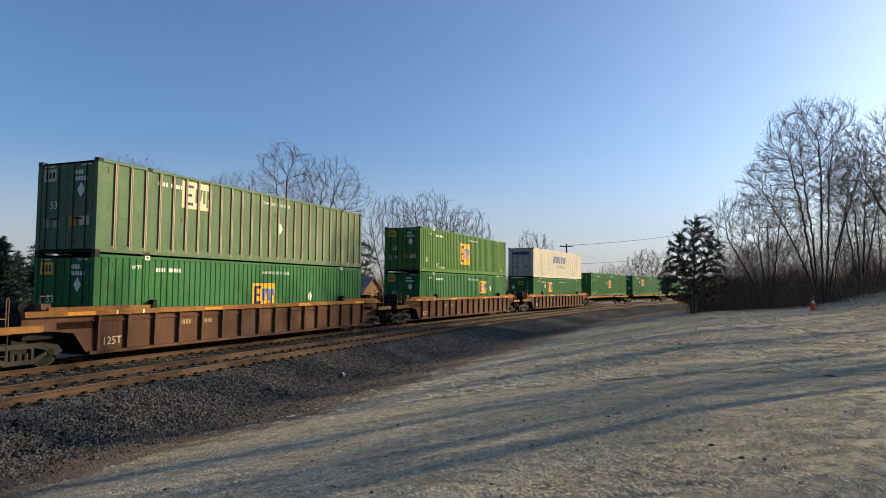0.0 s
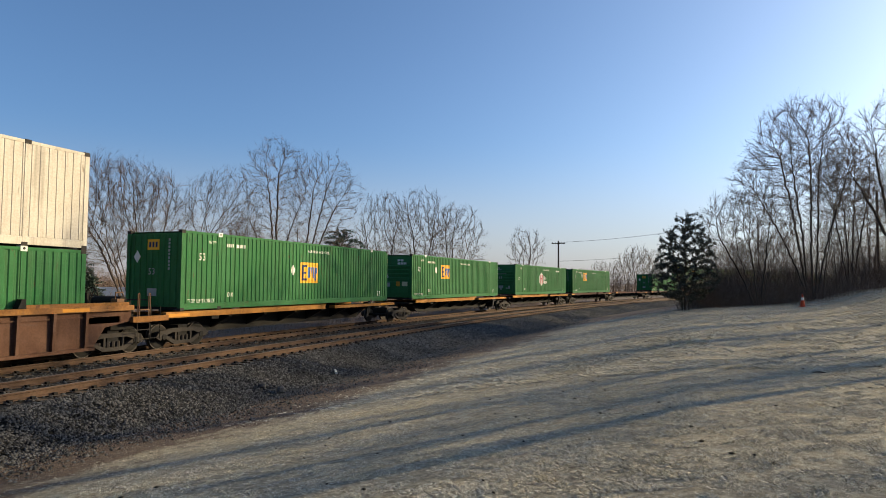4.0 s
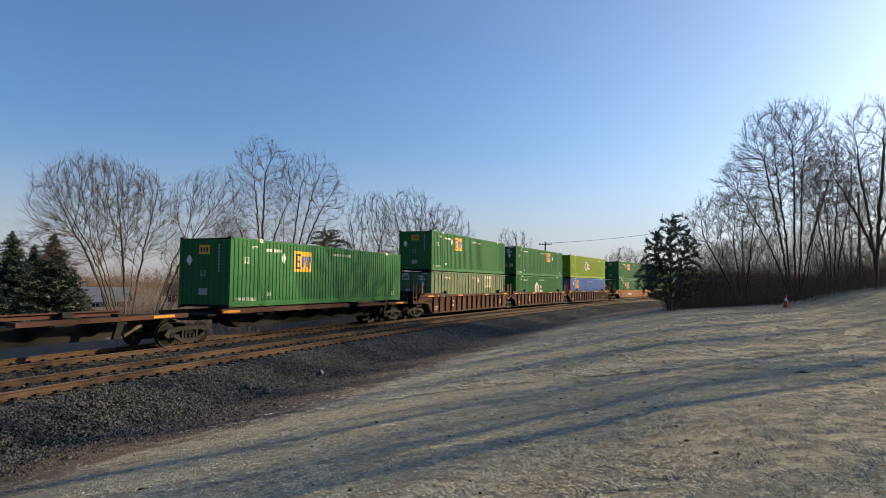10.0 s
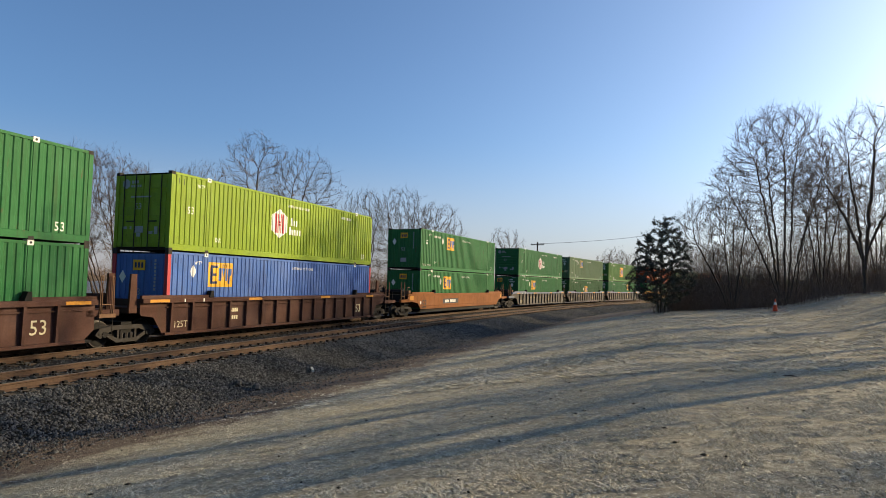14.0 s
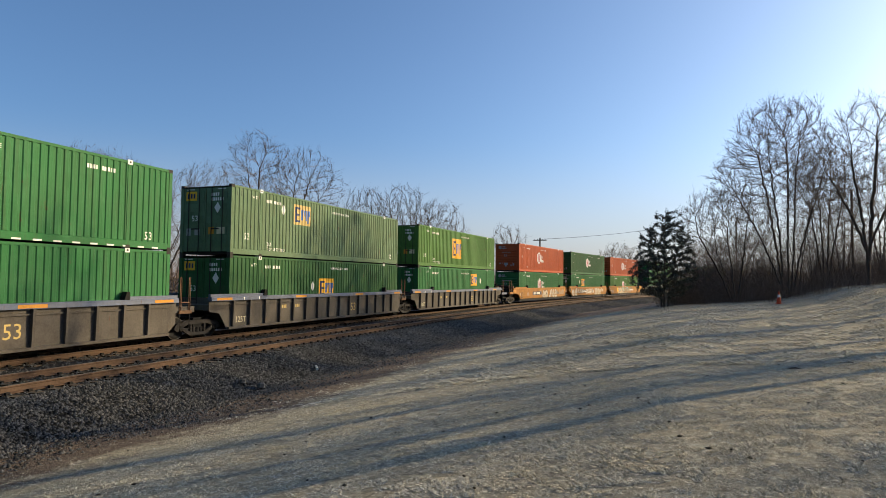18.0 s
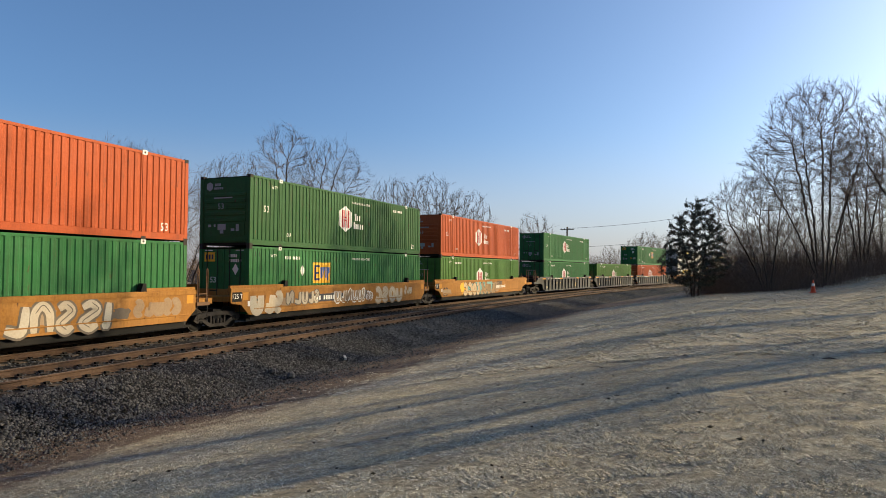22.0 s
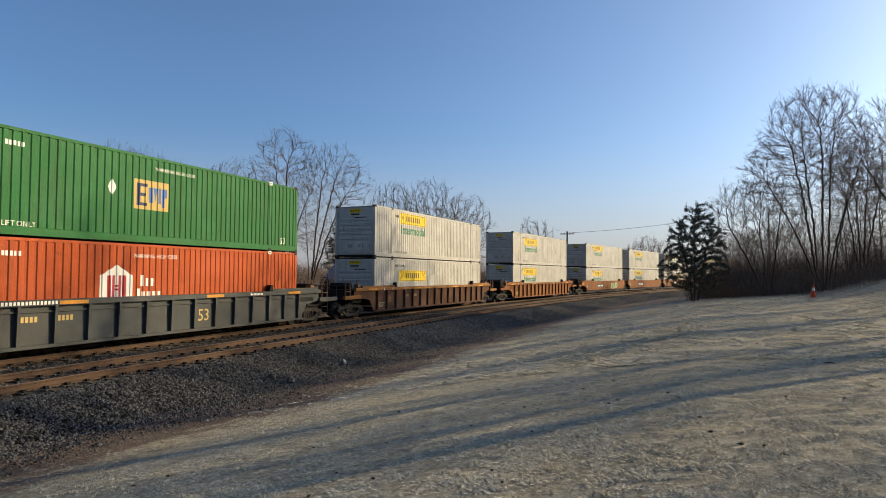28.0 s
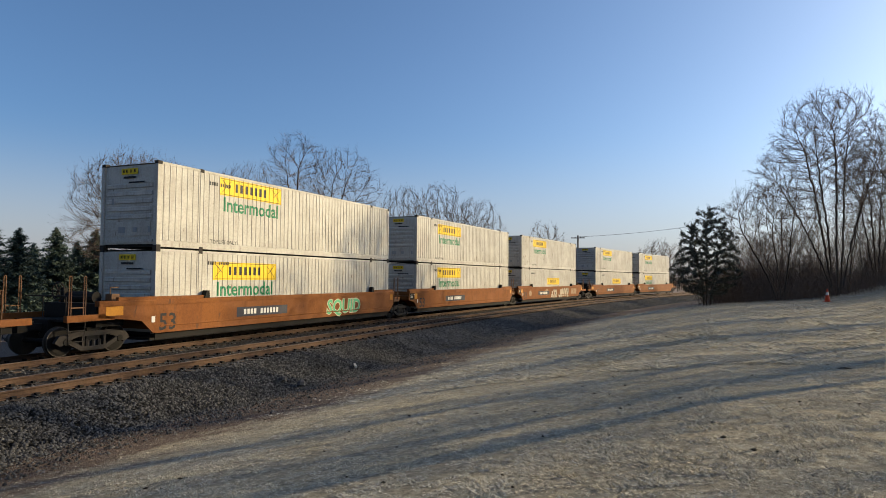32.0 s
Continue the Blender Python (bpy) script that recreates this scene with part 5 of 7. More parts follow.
    for which, turn in ((front, 0), (back, 180)):
        for i, (nm, sh, rods) in enumerate(kept(("end", which), lambda: end_shapes(which))):
            door = part(nm, kept((nm, which, i, livery), lambda: sh.mesh(nm, paint)), paint, ob, m=turned(turn))
            for j, (bit, piece, bare) in enumerate(rods):
                coat = CAST if bare else paint
                part(bit, kept((bit, which, i, j, coat.name), lambda: piece.mesh(bit, coat)), coat, door)
    # signs on the near side
    cx = logo_x - HALF
    if logo == "tall":
        put_sign("logo", "large yellow logo block with dark strokes", ob, "tall", kind, [SIGN_YELLOW, SIGN_NAVY, SIGN_BLUE], lambda: logo_block(1.22, 1.6), cx, logo_z)
    elif logo in ("block", "pale", "tan"):
        mats = [{"pale": SIGN_PALE, "tan": SIGN_TAN}.get(logo, SIGN_YELLOW), SIGN_NAVY, SIGN_PALE if logo == "pale" else SIGN_BLUE]
        if logo == "pale":
            mats[2] = FADED
        put_sign("logo", "square %s logo block with dark strokes" % {"block": "yellow"}.get(logo, logo), ob, logo, kind, mats, logo_block, cx, logo_z)
        dx = (5.0 if logo_x < 8.5 else -2.4) if logo == "pale" else 1.5 if logo_x > 8.5 else 3.4 if logo_x == 8.0 else -1.5
        put_sign("placard", "white diamond placard", ob, "diamond", kind, [SIGN_WHITE], lambda: flat([(0, [(-0.17, 0), (0, -0.24), (0.17, 0), (0, 0.24)])]), cx + dx, logo_z - (0.75 if dx == 5.0 else 0.1 if dx > 0 else -0.1))
    elif logo in ("hex", "house"):
        put_sign("logo", "white emblem with red uprights", ob, logo, kind, [SIGN_WHITE, SIGN_RED], logo_hex if logo == "hex" else logo_house, cx, logo_z)
        put_sign("name_mark", "white strokes of a company name", ob, "strokes", kind, [SIGN_WHITE], lambda: word_bars(4, ((3, 0.14), (5, 0.0)), 0.36, 0.24), cx + 0.85, logo_z - (0.02 if logo == "hex" else 0.12))
    elif logo == "slant":
        put_sign("name_mark", "slanted blue-grey strokes of a carrier's name", ob, "slant", kind, [SIGN_STEEL], slanted_bars, cx, logo_z)
        put_sign("lettering", "dark lettering INTERMODAL", ob, "intermodal_small", kind, [SIGN_BLACK], lambda: lettering("INTERMODAL", 0.42), cx + 0.4, logo_z - 0.72)
    else:
        put_sign("name_panel", "yellow panel with dark strokes", ob, "panel", kind, [SIGN_CANARY, SIGN_BLACK, AMBER], yellow_panel, cx, logo_z)
        if logo == "panel":
            put_sign("lettering", "green lettering Intermodal", ob, "intermodal", kind, [SIGN_GREEN], lambda: lettering("Intermodal", 0.74, 0.014), cx, logo_z - 0.66)
    pale = [SIGN_WHITE if livery not in ("white", "cream") else SIGN_BLACK]
    if livery not in ("cream",):
        put_sign("code_mark", "row of small painted marks", ob, "code" + livery[:2], kind, pale, lambda: code_bars(10), -HALF + 2.3 if logo != "hex" or logo_x < 6.7 else HALF - 3.6, TALL - 0.5)
        if livery != "white":
            put_sign("lettering", "white lettering WARNING HIGH CUBE", ob, "high" + livery[:2], kind, pale, lambda: lettering("WARNING HIGH CUBE", 0.18), cx + 1.6 if logo in ("hex", "house") else 0.8, TALL - 0.4)
            if livery != "faded":
                put_sign("lettering", "white lettering DA", ob, "da", kind, pale, lambda: lettering("DA", 0.26), -HALF + 2.5, 0.55)
            put_sign("slot", "dark slotted opening", ob, "slots", kind, [SIGN_BLACK], lambda: flat([(0, rect(-0.16, -0.11, -0.1, 0.1)), (0, rect(0.1, 0.15, -0.1, 0.1))]), -HALF + 0.5, TALL - 0.32)
    if livery not in ("white", "cream", "faded"):
        put_sign("length_mark", "painted number 53", ob, "53", kind, pale, lambda: lettering("53", 0.38, 0.003), -HALF + 0.95, {"block": 0.5 if "well" in resting else 1.95, "house": 0.5, "hex": 1.55}.get(logo, 0.8))
        put_sign("length_mark", "painted number 53", ob, "53", kind, pale, lambda: lettering("53", 0.38, 0.003), HALF - 0.95, 0.45)
        put_sign("lettering", "white lettering WTP", ob, "wtp", kind, pale, lambda: lettering("WTP", 0.2), -HALF + 1.5, TALL - 0.38)
    if logo not in ("hex", "house") and livery != "faded":
        put_sign("lettering", "lettering TOP LIFT ONLY", ob, "top" + livery[:2], kind, pale, lambda: lettering("TOP LIFT ONLY", 0.2), -HALF + (1.1 if logo == "block" else 3.2), 0.34)
    if livery == "green" and logo == "hex" and logo_x == 7.2:
        for k in range(24):
            part("marker_strip", kept("dash", lambda: Shape().box(-0.14, 0.14, -WIDE - 0.006, -WIDE, 0.05, 0.1).mesh("marker_strip", SIGN_WHITE)), SIGN_WHITE, ob, "white reflective strip", pose(-7.4 + k * 0.64, 0, 0))
    # signs on the leading end
    e = -HALF + (0.004 if end != "doors" else 0.006)

    def end_sign(name, label, y, z, w, h, mat):
        me = kept((name, end, y, z, w, h, mat.name), lambda: Shape().box(e, e + 0.012, y - w / 2, y + w / 2, z - h / 2, z + h / 2).mesh(name, mat))
        part(name, me, mat, ob, label)

    def end_letters(name, label, text, size, y, z, mat):
        def make():
            src = lettering(text, size)
            return Shape().add([(e, y - q, z + w) for q, _, w in src.v], [tuple(reversed(f)) for f in src.f]).mesh(name, mat, fix=False)
        part(name, kept((name, end, text, y, z, mat.name), make), mat, ob, label)

    if logo in ("block", "pale", "tall", "tan"):
        ribs = end == "ribs"
        end_sign("end_logo", "small yellow logo block", 0.03 if ribs else 0.75, 2.38 if ribs else 2.45, 0.55, 0.38, SIGN_PALE if logo == "pale" else SIGN_YELLOW)
        for k, y in enumerate((0.18, 0.03, -0.12) if ribs else (0.9, 0.75, 0.6)):
            z = 2.28 if ribs else 2.35
            me = kept(("end_stroke", end, y), lambda: Shape().box(e - 0.004, e, y - 0.045, y + 0.045, z, z + 0.2).mesh("logo_stroke", SIGN_NAVY))
            part("logo_stroke", me, SIGN_NAVY, ob)
        q = -0.6 if end == "doors" else 0.79
        me = kept(("end_diamond", end), lambda: Shape().prism([(q, 2.18), (q + 0.16, 1.95), (q, 1.72), (q - 0.16, 1.95)], "x", e, e + 0.012).mesh("end_placard", SIGN_WHITE))
        part("end_placard", me, SIGN_WHITE, ob, "white diamond placard")
        for z, n in () if ribs else ((2.5, 4), (2.3, 6)):
            for k in range(n):
                end_sign("end_code", "small painted mark", -0.3 - k * 0.11, z, 0.07, 0.13, SIGN_WHITE)
        for k in range(9 if ribs else 0):
            end_sign("end_code", "small painted mark", -0.72, 2.55 - k * 0.13, 0.08, 0.09, SIGN_GREY)
        end_letters("length_mark", "painted number 53", "53", 0.34, 0.08 if ribs else 0.55, 1.4 if ribs else 1.5, SIGN_GREY if ribs else SIGN_WHITE)
        if ribs:
            end_sign("end_plate", "pale notice plate", 0.05, 0.66, 0.44, 0.28, SIGN_GREY)
        else:
            end_sign("end_plate", "orange notice plate", -0.3, 1.0, 0.28, 0.3, AMBER)
            end_sign("end_plate", "pale notice plate", -0.78, 1.0, 0.4, 0.28, SIGN_PALE)
            end_sign("end_plate", "grey notice plate", 0.42, 0.95, 0.26, 0.26, SIGN_GREY)
            end_sign("end_plate", "grey notice plate", 0.86, 0.95, 0.22, 0.3, SIGN_GREY)
        if end == "doors":
            for y in (-0.8, 0.8):
                end_sign("end_strip", "white reflective strip", y, 2.72, 0.4, 0.035, SIGN_WHITE)
    elif logo in ("hex", "house"):
        me = kept(("end_hex", end), lambda: Shape().prism([(0.8, 2.28), (0.64, 2.37), (0.64, 2.56), (0.8, 2.65), (0.96, 2.56), (0.96, 2.37)], "x", e, e + 0.012).mesh("end_logo", SIGN_GREY))
        part("end_logo", me, SIGN_GREY, ob, "small grey six-sided emblem")
        for k in range(3):
            end_sign("end_code", "small painted mark", 0.5 - k * 0.11, 2.53, 0.08, 0.11, SIGN_GREY)
        for k in range(5):
            end_sign("end_code", "small painted mark", 0.54 - k * 0.1, 2.38, 0.07, 0.09, SIGN_GREY)
        end_sign("end_line", "thin pale line of marks", 0.1, 1.98, 0.95, 0.05, SIGN_GREY)
        end_letters("length_mark", "painted number 53", "53", 0.34, 0.2, 1.62, SIGN_GREY)
        for y, z, w, h in ((0.78, 0.84, 0.15, 0.1), (0.52, 0.84, 0.08, 0.1), (0.15, 0.78, 0.42, 0.24), (0.15, 0.58, 0.18, 0.13), (-0.42, 0.66, 0.18, 0.1), (-0.66, 0.74, 0.15, 0.28)):
            end_sign("end_plate", "pale notice plate", y, z, w, h, SIGN_GREY)
    elif logo == "slant":
        end_sign("end_name", "dark blue name strokes", 0.0, 2.35, 1.7, 0.3, SIGN_STEEL)
    else:
        end_sign("end_logo", "small yellow name panel", 0.0, 2.6, 0.75, 0.2, SIGN_CANARY)
        end_sign("end_code", "small dark marks", 0.0, 2.4, 0.55, 0.07, SIGN_BLACK)
        for k, y in enumerate((-0.24, -0.06, 0.12, 0.26)):
            end_sign("end_stroke", "dark name stroke", y, 2.605, 0.09, 0.1, SIGN_BLACK)
        end_sign("end_code", "small dark marks", -0.35, 2.22, 0.75, 0.05, SIGN_BLACK)
        for y, z, w, h in ((-0.7, 2.2, 0.12, 0.06), (0.75, 1.6, 0.1, 0.22), (-0.95, 0.62, 0.1, 0.2), (0.3, 0.62, 0.3, 0.2), (-0.3, 0.62, 0.18, 0.16)):
            end_sign("end_plate", "small grey notice plate", y, z, w, h, SIGN_GREY)
    return ob


# ---- wagons: origin at the middle, rail tops z = 0 ----
WHEELS = {-0.89: [], 0.89: []}


def bogie_parts(parent, x):
    """A two-axle truck: cast side frames, bolster, springs and four wheels."""
    bogie = part("bogie", kept("bogie", lambda: Shape().box(-0.22, 0.22, -1.05, 1.05, 0.4, 0.8).mesh("bogie", DARK)), DARK, parent, "dusty cast steel two-axle bogie", pose(x, 0, 0))

    def frame_mesh():
        top = [(-1.25, 0.42), (-1.1, 0.62), (-0.55, 0.7), (0.55, 0.7), (1.1, 0.62), (1.25, 0.42), (1.05, 0.3), (0.85, 0.45), (0.5, 0.56), (-0.5, 0.56), (-0.85, 0.45), (-1.05, 0.3)]
        low = [(-0.9, 0.4), (-0.42, 0.14), (0.42, 0.14), (0.9, 0.4), (0.78, 0.47), (0.36, 0.26), (-0.36, 0.26), (-0.78, 0.47)]
        sh = Shape().prism(top, "y", -1.1, -0.98).prism(low, "y", -1.1, -0.98)
        for q in (-0.4, 0.32):
            sh.box(q, q + 0.08, -1.1, -0.98, 0.26, 0.57)
        return sh.mesh("side_frame", CAST)

    def spring_mesh():
        return Shape().tube([(0, -1.03, 0.24), (0, -1.03, 0.44)], [0.075, 0.075], 8).mesh("spring", CAST)

    for turn in (0, 180):
        part("side_frame", kept("side_frame", frame_mesh), CAST, bogie, m=turned(turn))
        for q in (-0.2, 0.0, 0.2):
            part("spring", kept("spring", spring_mesh), CAST, bogie, m=turned(turn) @ pose(q, 0, 0))

    def wheelset_mesh():
        sh = Shape()
        sh.tube([(0, -0.8, 0), (0, 0.8, 0)], [0.08, 0.08], 10, 1)
        for s in (-1, 1):
            sh.tube([(0, s * 0.69, 0), (0, s * 0.70, 0), (0, s * 0.725, 0), (0, s * 0.73, 0), (0, s * 0.83, 0)], [0.2, 0.45, 0.45, 0.425, 0.42], 24, 0)
            sh.tube([(0, s * 0.83, 0), (0, s * 0.85, 0)], [0.4, 0.33], 24, 1)
            sh.tube([(0, s * 0.84, 0), (0, s * 1.12, 0)], [0.11, 0.1], 10, 1)
            sh.box(0.2, 0.3, s * 0.85 - 0.012, s * 0.85 + 0.012, -0.05, 0.05, 1)
        return sh.mesh("wheelset", [TREAD, DARK])

    for q in (-0.89, 0.89):
        WHEELS[q].append(part("wheelset", kept("wheelset", wheelset_mesh), TREAD, bogie, "dark wheels with bright worn rims", pose(q, 0, 0.42)))
    return bogie


def coupler(parent, x, way):
    def make():
        return Shape().box(0, 0.55, -0.07, 0.07, 0.76, 0.93).prism([(0.5, -0.14), (0.85, -0.16), (0.9, -0.05), (0.78, 0.0), (0.86, 0.12), (0.6, 0.17)], "z", 0.7, 0.98).mesh("coupler", DARK)
    part("coupler", kept("coupler", make), DARK, parent, "", pose(x, 0, 0, 0, 0, 0 if way > 0 else 180))


WAGON = {  # side paint, chord paint, kind, colour words
    "brown": (BROWN, CHORD, "ribbed", "rusty brown ribbed"), "terra": (TERRA, TERRA, "ribbed", "red-brown ribbed"), "orange": (ORANGE, ORANGE, "smooth", "weathered orange-brown smooth-sided"), "ochre": (OCHRE, OCHRE, "smooth", "weathered yellow-orange smooth-sided"),
    "grey": (GREY, GREY, "ribbed", "dark grey ribbed"), "slate": (UMBER, SLATE, "ribbed", "grey-brown ribbed"), "rust": (ORANGE, ORANGE, "ribbed", "orange-brown ribbed")}


def reach(first, last):
    """How far the side of a well wagon goes beyond its wheels' ends."""
    return -10.3 if first else -9.35, 9.75 if last else 8.32


def well_side(kind, first, last):
    """Side plate of a well wagon, near side."""
    low, arch = (0.3, 1.0) if kind == "ribbed" else (0.52, 1.0)
    a, b = reach(first, last)
    poly = [(a, 1.48), (a, 1.08), (-9.3, arch), (-8.75, 0.92), (-8.3, low)]
    poly += [(8.3, low), (8.75, 0.92), (9.3, arch), (b, 1.08), (b, 1.48)] if last else [(7.9, low), (b, low + 0.35), (b, 1.48)]
    sh = Shape()
    y = -1.4 if kind == "ribbed" else -1.5
    sh.prism(poly, "y", y, y + 0.03)
    x1 = 8.3 if last else 7.9
    if kind == "ribbed":
        sh.box(-8.3, x1, -1.52, y, low - 0.02, low + 0.07)
        sh.box(-8.2, x1, y - 0.05, y, 1.24, 1.28)
    else:
        sh.box(-8.2, x1, -1.5, -1.3, low - 0.02, low)
    return sh


# sprayed pieces: from x, to x, from z, to z, form, colours (the last one for the outlines)
SPRAYS = {
    "pale": ((-1.0, 1.1, 0.5, 1.3, "bubble", (GRAFFITI_PALE, GRAFFITI_DIM)), (1.3, 4.7, 0.45, 1.42, "block", (GRAFFITI_PALE, GRAFFITI_DIM)), (5.6, 7.6, 0.8, 1.3, "bubble", (GRAFFITI_HAZE, GRAFFITI_HAZE))),
    "mixed": ((-8.2, -6.2, 0.5, 1.4, "bubble", (GRAFFITI_PALE, GRAFFITI_PALE)), (-5.9, -3.4, 0.75, 1.4, "block", (GRAFFITI_PALE, GRAFFITI_DIM)), (-2.1, 0.8, 0.7, 1.35, "block", (GRAFFITI_HAZE, SIGN_WHITE)),
              (1.0, 1.8, 0.75, 1.15, "bubble", (GRAFFITI_HAZE, SIGN_WHITE)), (1.9, 5.3, 0.5, 1.42, "bubble", (GRAFFITI_PALE, GRAFFITI_TAN)), (5.5, 6.5, 0.9, 1.35, "bubble", (GRAFFITI_PALE, GRAFFITI_TAN))),
    "teal": ((-4.8, -1.6, 0.45, 1.45, "bubble", (GRAFFITI_CREAM, GRAFFITI_CREAM, SIGN_BLACK)), (-1.5, 1.6, 0.45, 1.42, "bubble", (GRAFFITI_TAN, GRAFFITI_TAN, SIGN_BLACK)), (2.0, 3.3, 1.2, 1.4, "block", (GRAFFITI_HAZE, SIGN_BLACK))),
    "green": ()}


STROKES = {  # bent strokes in a unit box
    "hook": ((0.12, 1.0), (0.14, 0.35), (0.3, 0.05), (0.92, 0.2)), "cee": ((0.9, 0.84), (0.5, 1.0), (0.12, 0.58), (0.22, 0.12), (0.6, 0.0), (0.95, 0.24)),
    "ess": ((0.9, 0.85), (0.5, 1.0), (0.14, 0.74), (0.5, 0.5), (0.88, 0.25), (0.5, 0.0), (0.1, 0.16)), "ring": ((0.5, 1.0), (0.12, 0.6), (0.22, 0.1), (0.6, 0.0), (0.9, 0.4), (0.78, 0.86), (0.46, 1.0)),
    "arch": ((0.1, 0.0), (0.14, 0.7), (0.5, 1.0), (0.86, 0.7), (0.9, 0.0)), "cup": ((0.1, 1.0), (0.15, 0.22), (0.5, 0.0), (0.85, 0.22), (0.9, 1.0)),
    "zig": ((0.12, 0.0), (0.14, 1.0), (0.84, 0.05), (0.9, 1.0))}


def ribbon(points, width, y, pointed=0.35):
    """A band of paint along a smooth line through points in the x-z plane."""
    pts = [Vector((a, b)) for a, b in points]
    line = []
    for i in range(len(pts) - 1):
        p0, p1, p2, p3 = pts[max(i - 1, 0)], pts[i], pts[i + 1], pts[min(i + 2, len(pts) - 1)]
        for k in range(5):
            t = k / 5
            line.append(0.5 * (2 * p1 + (p2 - p0) * t + (2 * p0 - 5 * p1 + 4 * p2 - p3) * t * t + (3 * p1 - p0 - 3 * p2 + p3) * t ** 3))
    line.append(pts[-1])
    n = len(line)
    sh = Shape()
    verts = []
    for i, q in enumerate(line):
        d = (line[min(i + 1, n - 1)] - line[max(i - 1, 0)]).normalized()
        f = i / (n - 1)
        w = width * 0.5 * (1 - pointed * abs(2 * f - 1) ** 4)
        verts += [(q.x - d.y * w, y, q.y + d.x * w), (q.x + d.y * w, y, q.y - d.x * w)]
    return sh.add(verts, [(2 * i, 2 * i + 1, 2 * i + 3, 2 * i + 2) for i in range(n - 1)])


def spray_letter(ob, rng, x, w, low, high, shape, fill, line, y0):
    """One big sprayed letter-like form: a fat bent stroke of paint inside a darker outline."""
    h = high - low
    fat = h * (0.34 if shape == "bubble" else 0.26)
    lean = rng.uniform(-0.06, 0.1) * h
    pick = rng.choice(("hook", "cee", "cee", "ess", "ring", "cup") if shape == "bubble" else ("arch", "zig", "ess", "hook", "cup"))
    points = [(x + fat * 0.35 + (1 - a) * (w - fat * 0.8) + lean * b, low + fat * 0.5 + b * (h - fat)) for a, b in STROKES[pick]]
    lift = 0.003 * rng.random()
    piece = part("graffiti_letter", ribbon(points, fat, y0 - 0.009 - lift).mesh("graffiti_letter", fill, fix=False), fill, ob, "sprayed letter-like form")
    tagged(part("outline", ribbon(points, fat + 0.13, y0 - 0.0065 - lift * 0.5, 0.2).mesh("outline", line, fix=False), line, piece), kind="stuff")
    inner = [(a + 0.02, b + fat * 0.1) for a, b in points[1:-1]]
    if len(inner) > 2:
        tagged(part("outline", ribbon(inner, 0.03, y0 - 0.0125 - lift).mesh("outline", line, fix=False), line, piece), kind="stuff")


def spray_cloud(ob, rng, x, w, low, high, mat, y0, lift):
    """An uneven patch of sprayed colour behind the letters."""
    pts = []
    ph = rng.uniform(0, 6.28)
    for i in range(40):
        a = 6.283 * i / 40
        k = 1 + 0.1 * math.sin(4 * a + ph) + 0.07 * math.sin(9 * a + 2 * ph) + rng.uniform(-0.04, 0.04)
        c, d = math.cos(a), math.sin(a)
        pts.append((x + w / 2 + w * 0.5 * k * math.copysign(abs(c) ** 0.6, c), y0 - lift, (low + high) / 2 + (high - low) * 0.46 * min(k, 1.08) * math.copysign(abs(d) ** 0.6, d)))
    part("graffiti_ground", Shape().add(pts, [tuple(range(40))]).mesh("graffiti_ground", mat, fix=False), mat, ob, "sprayed patch of colour")


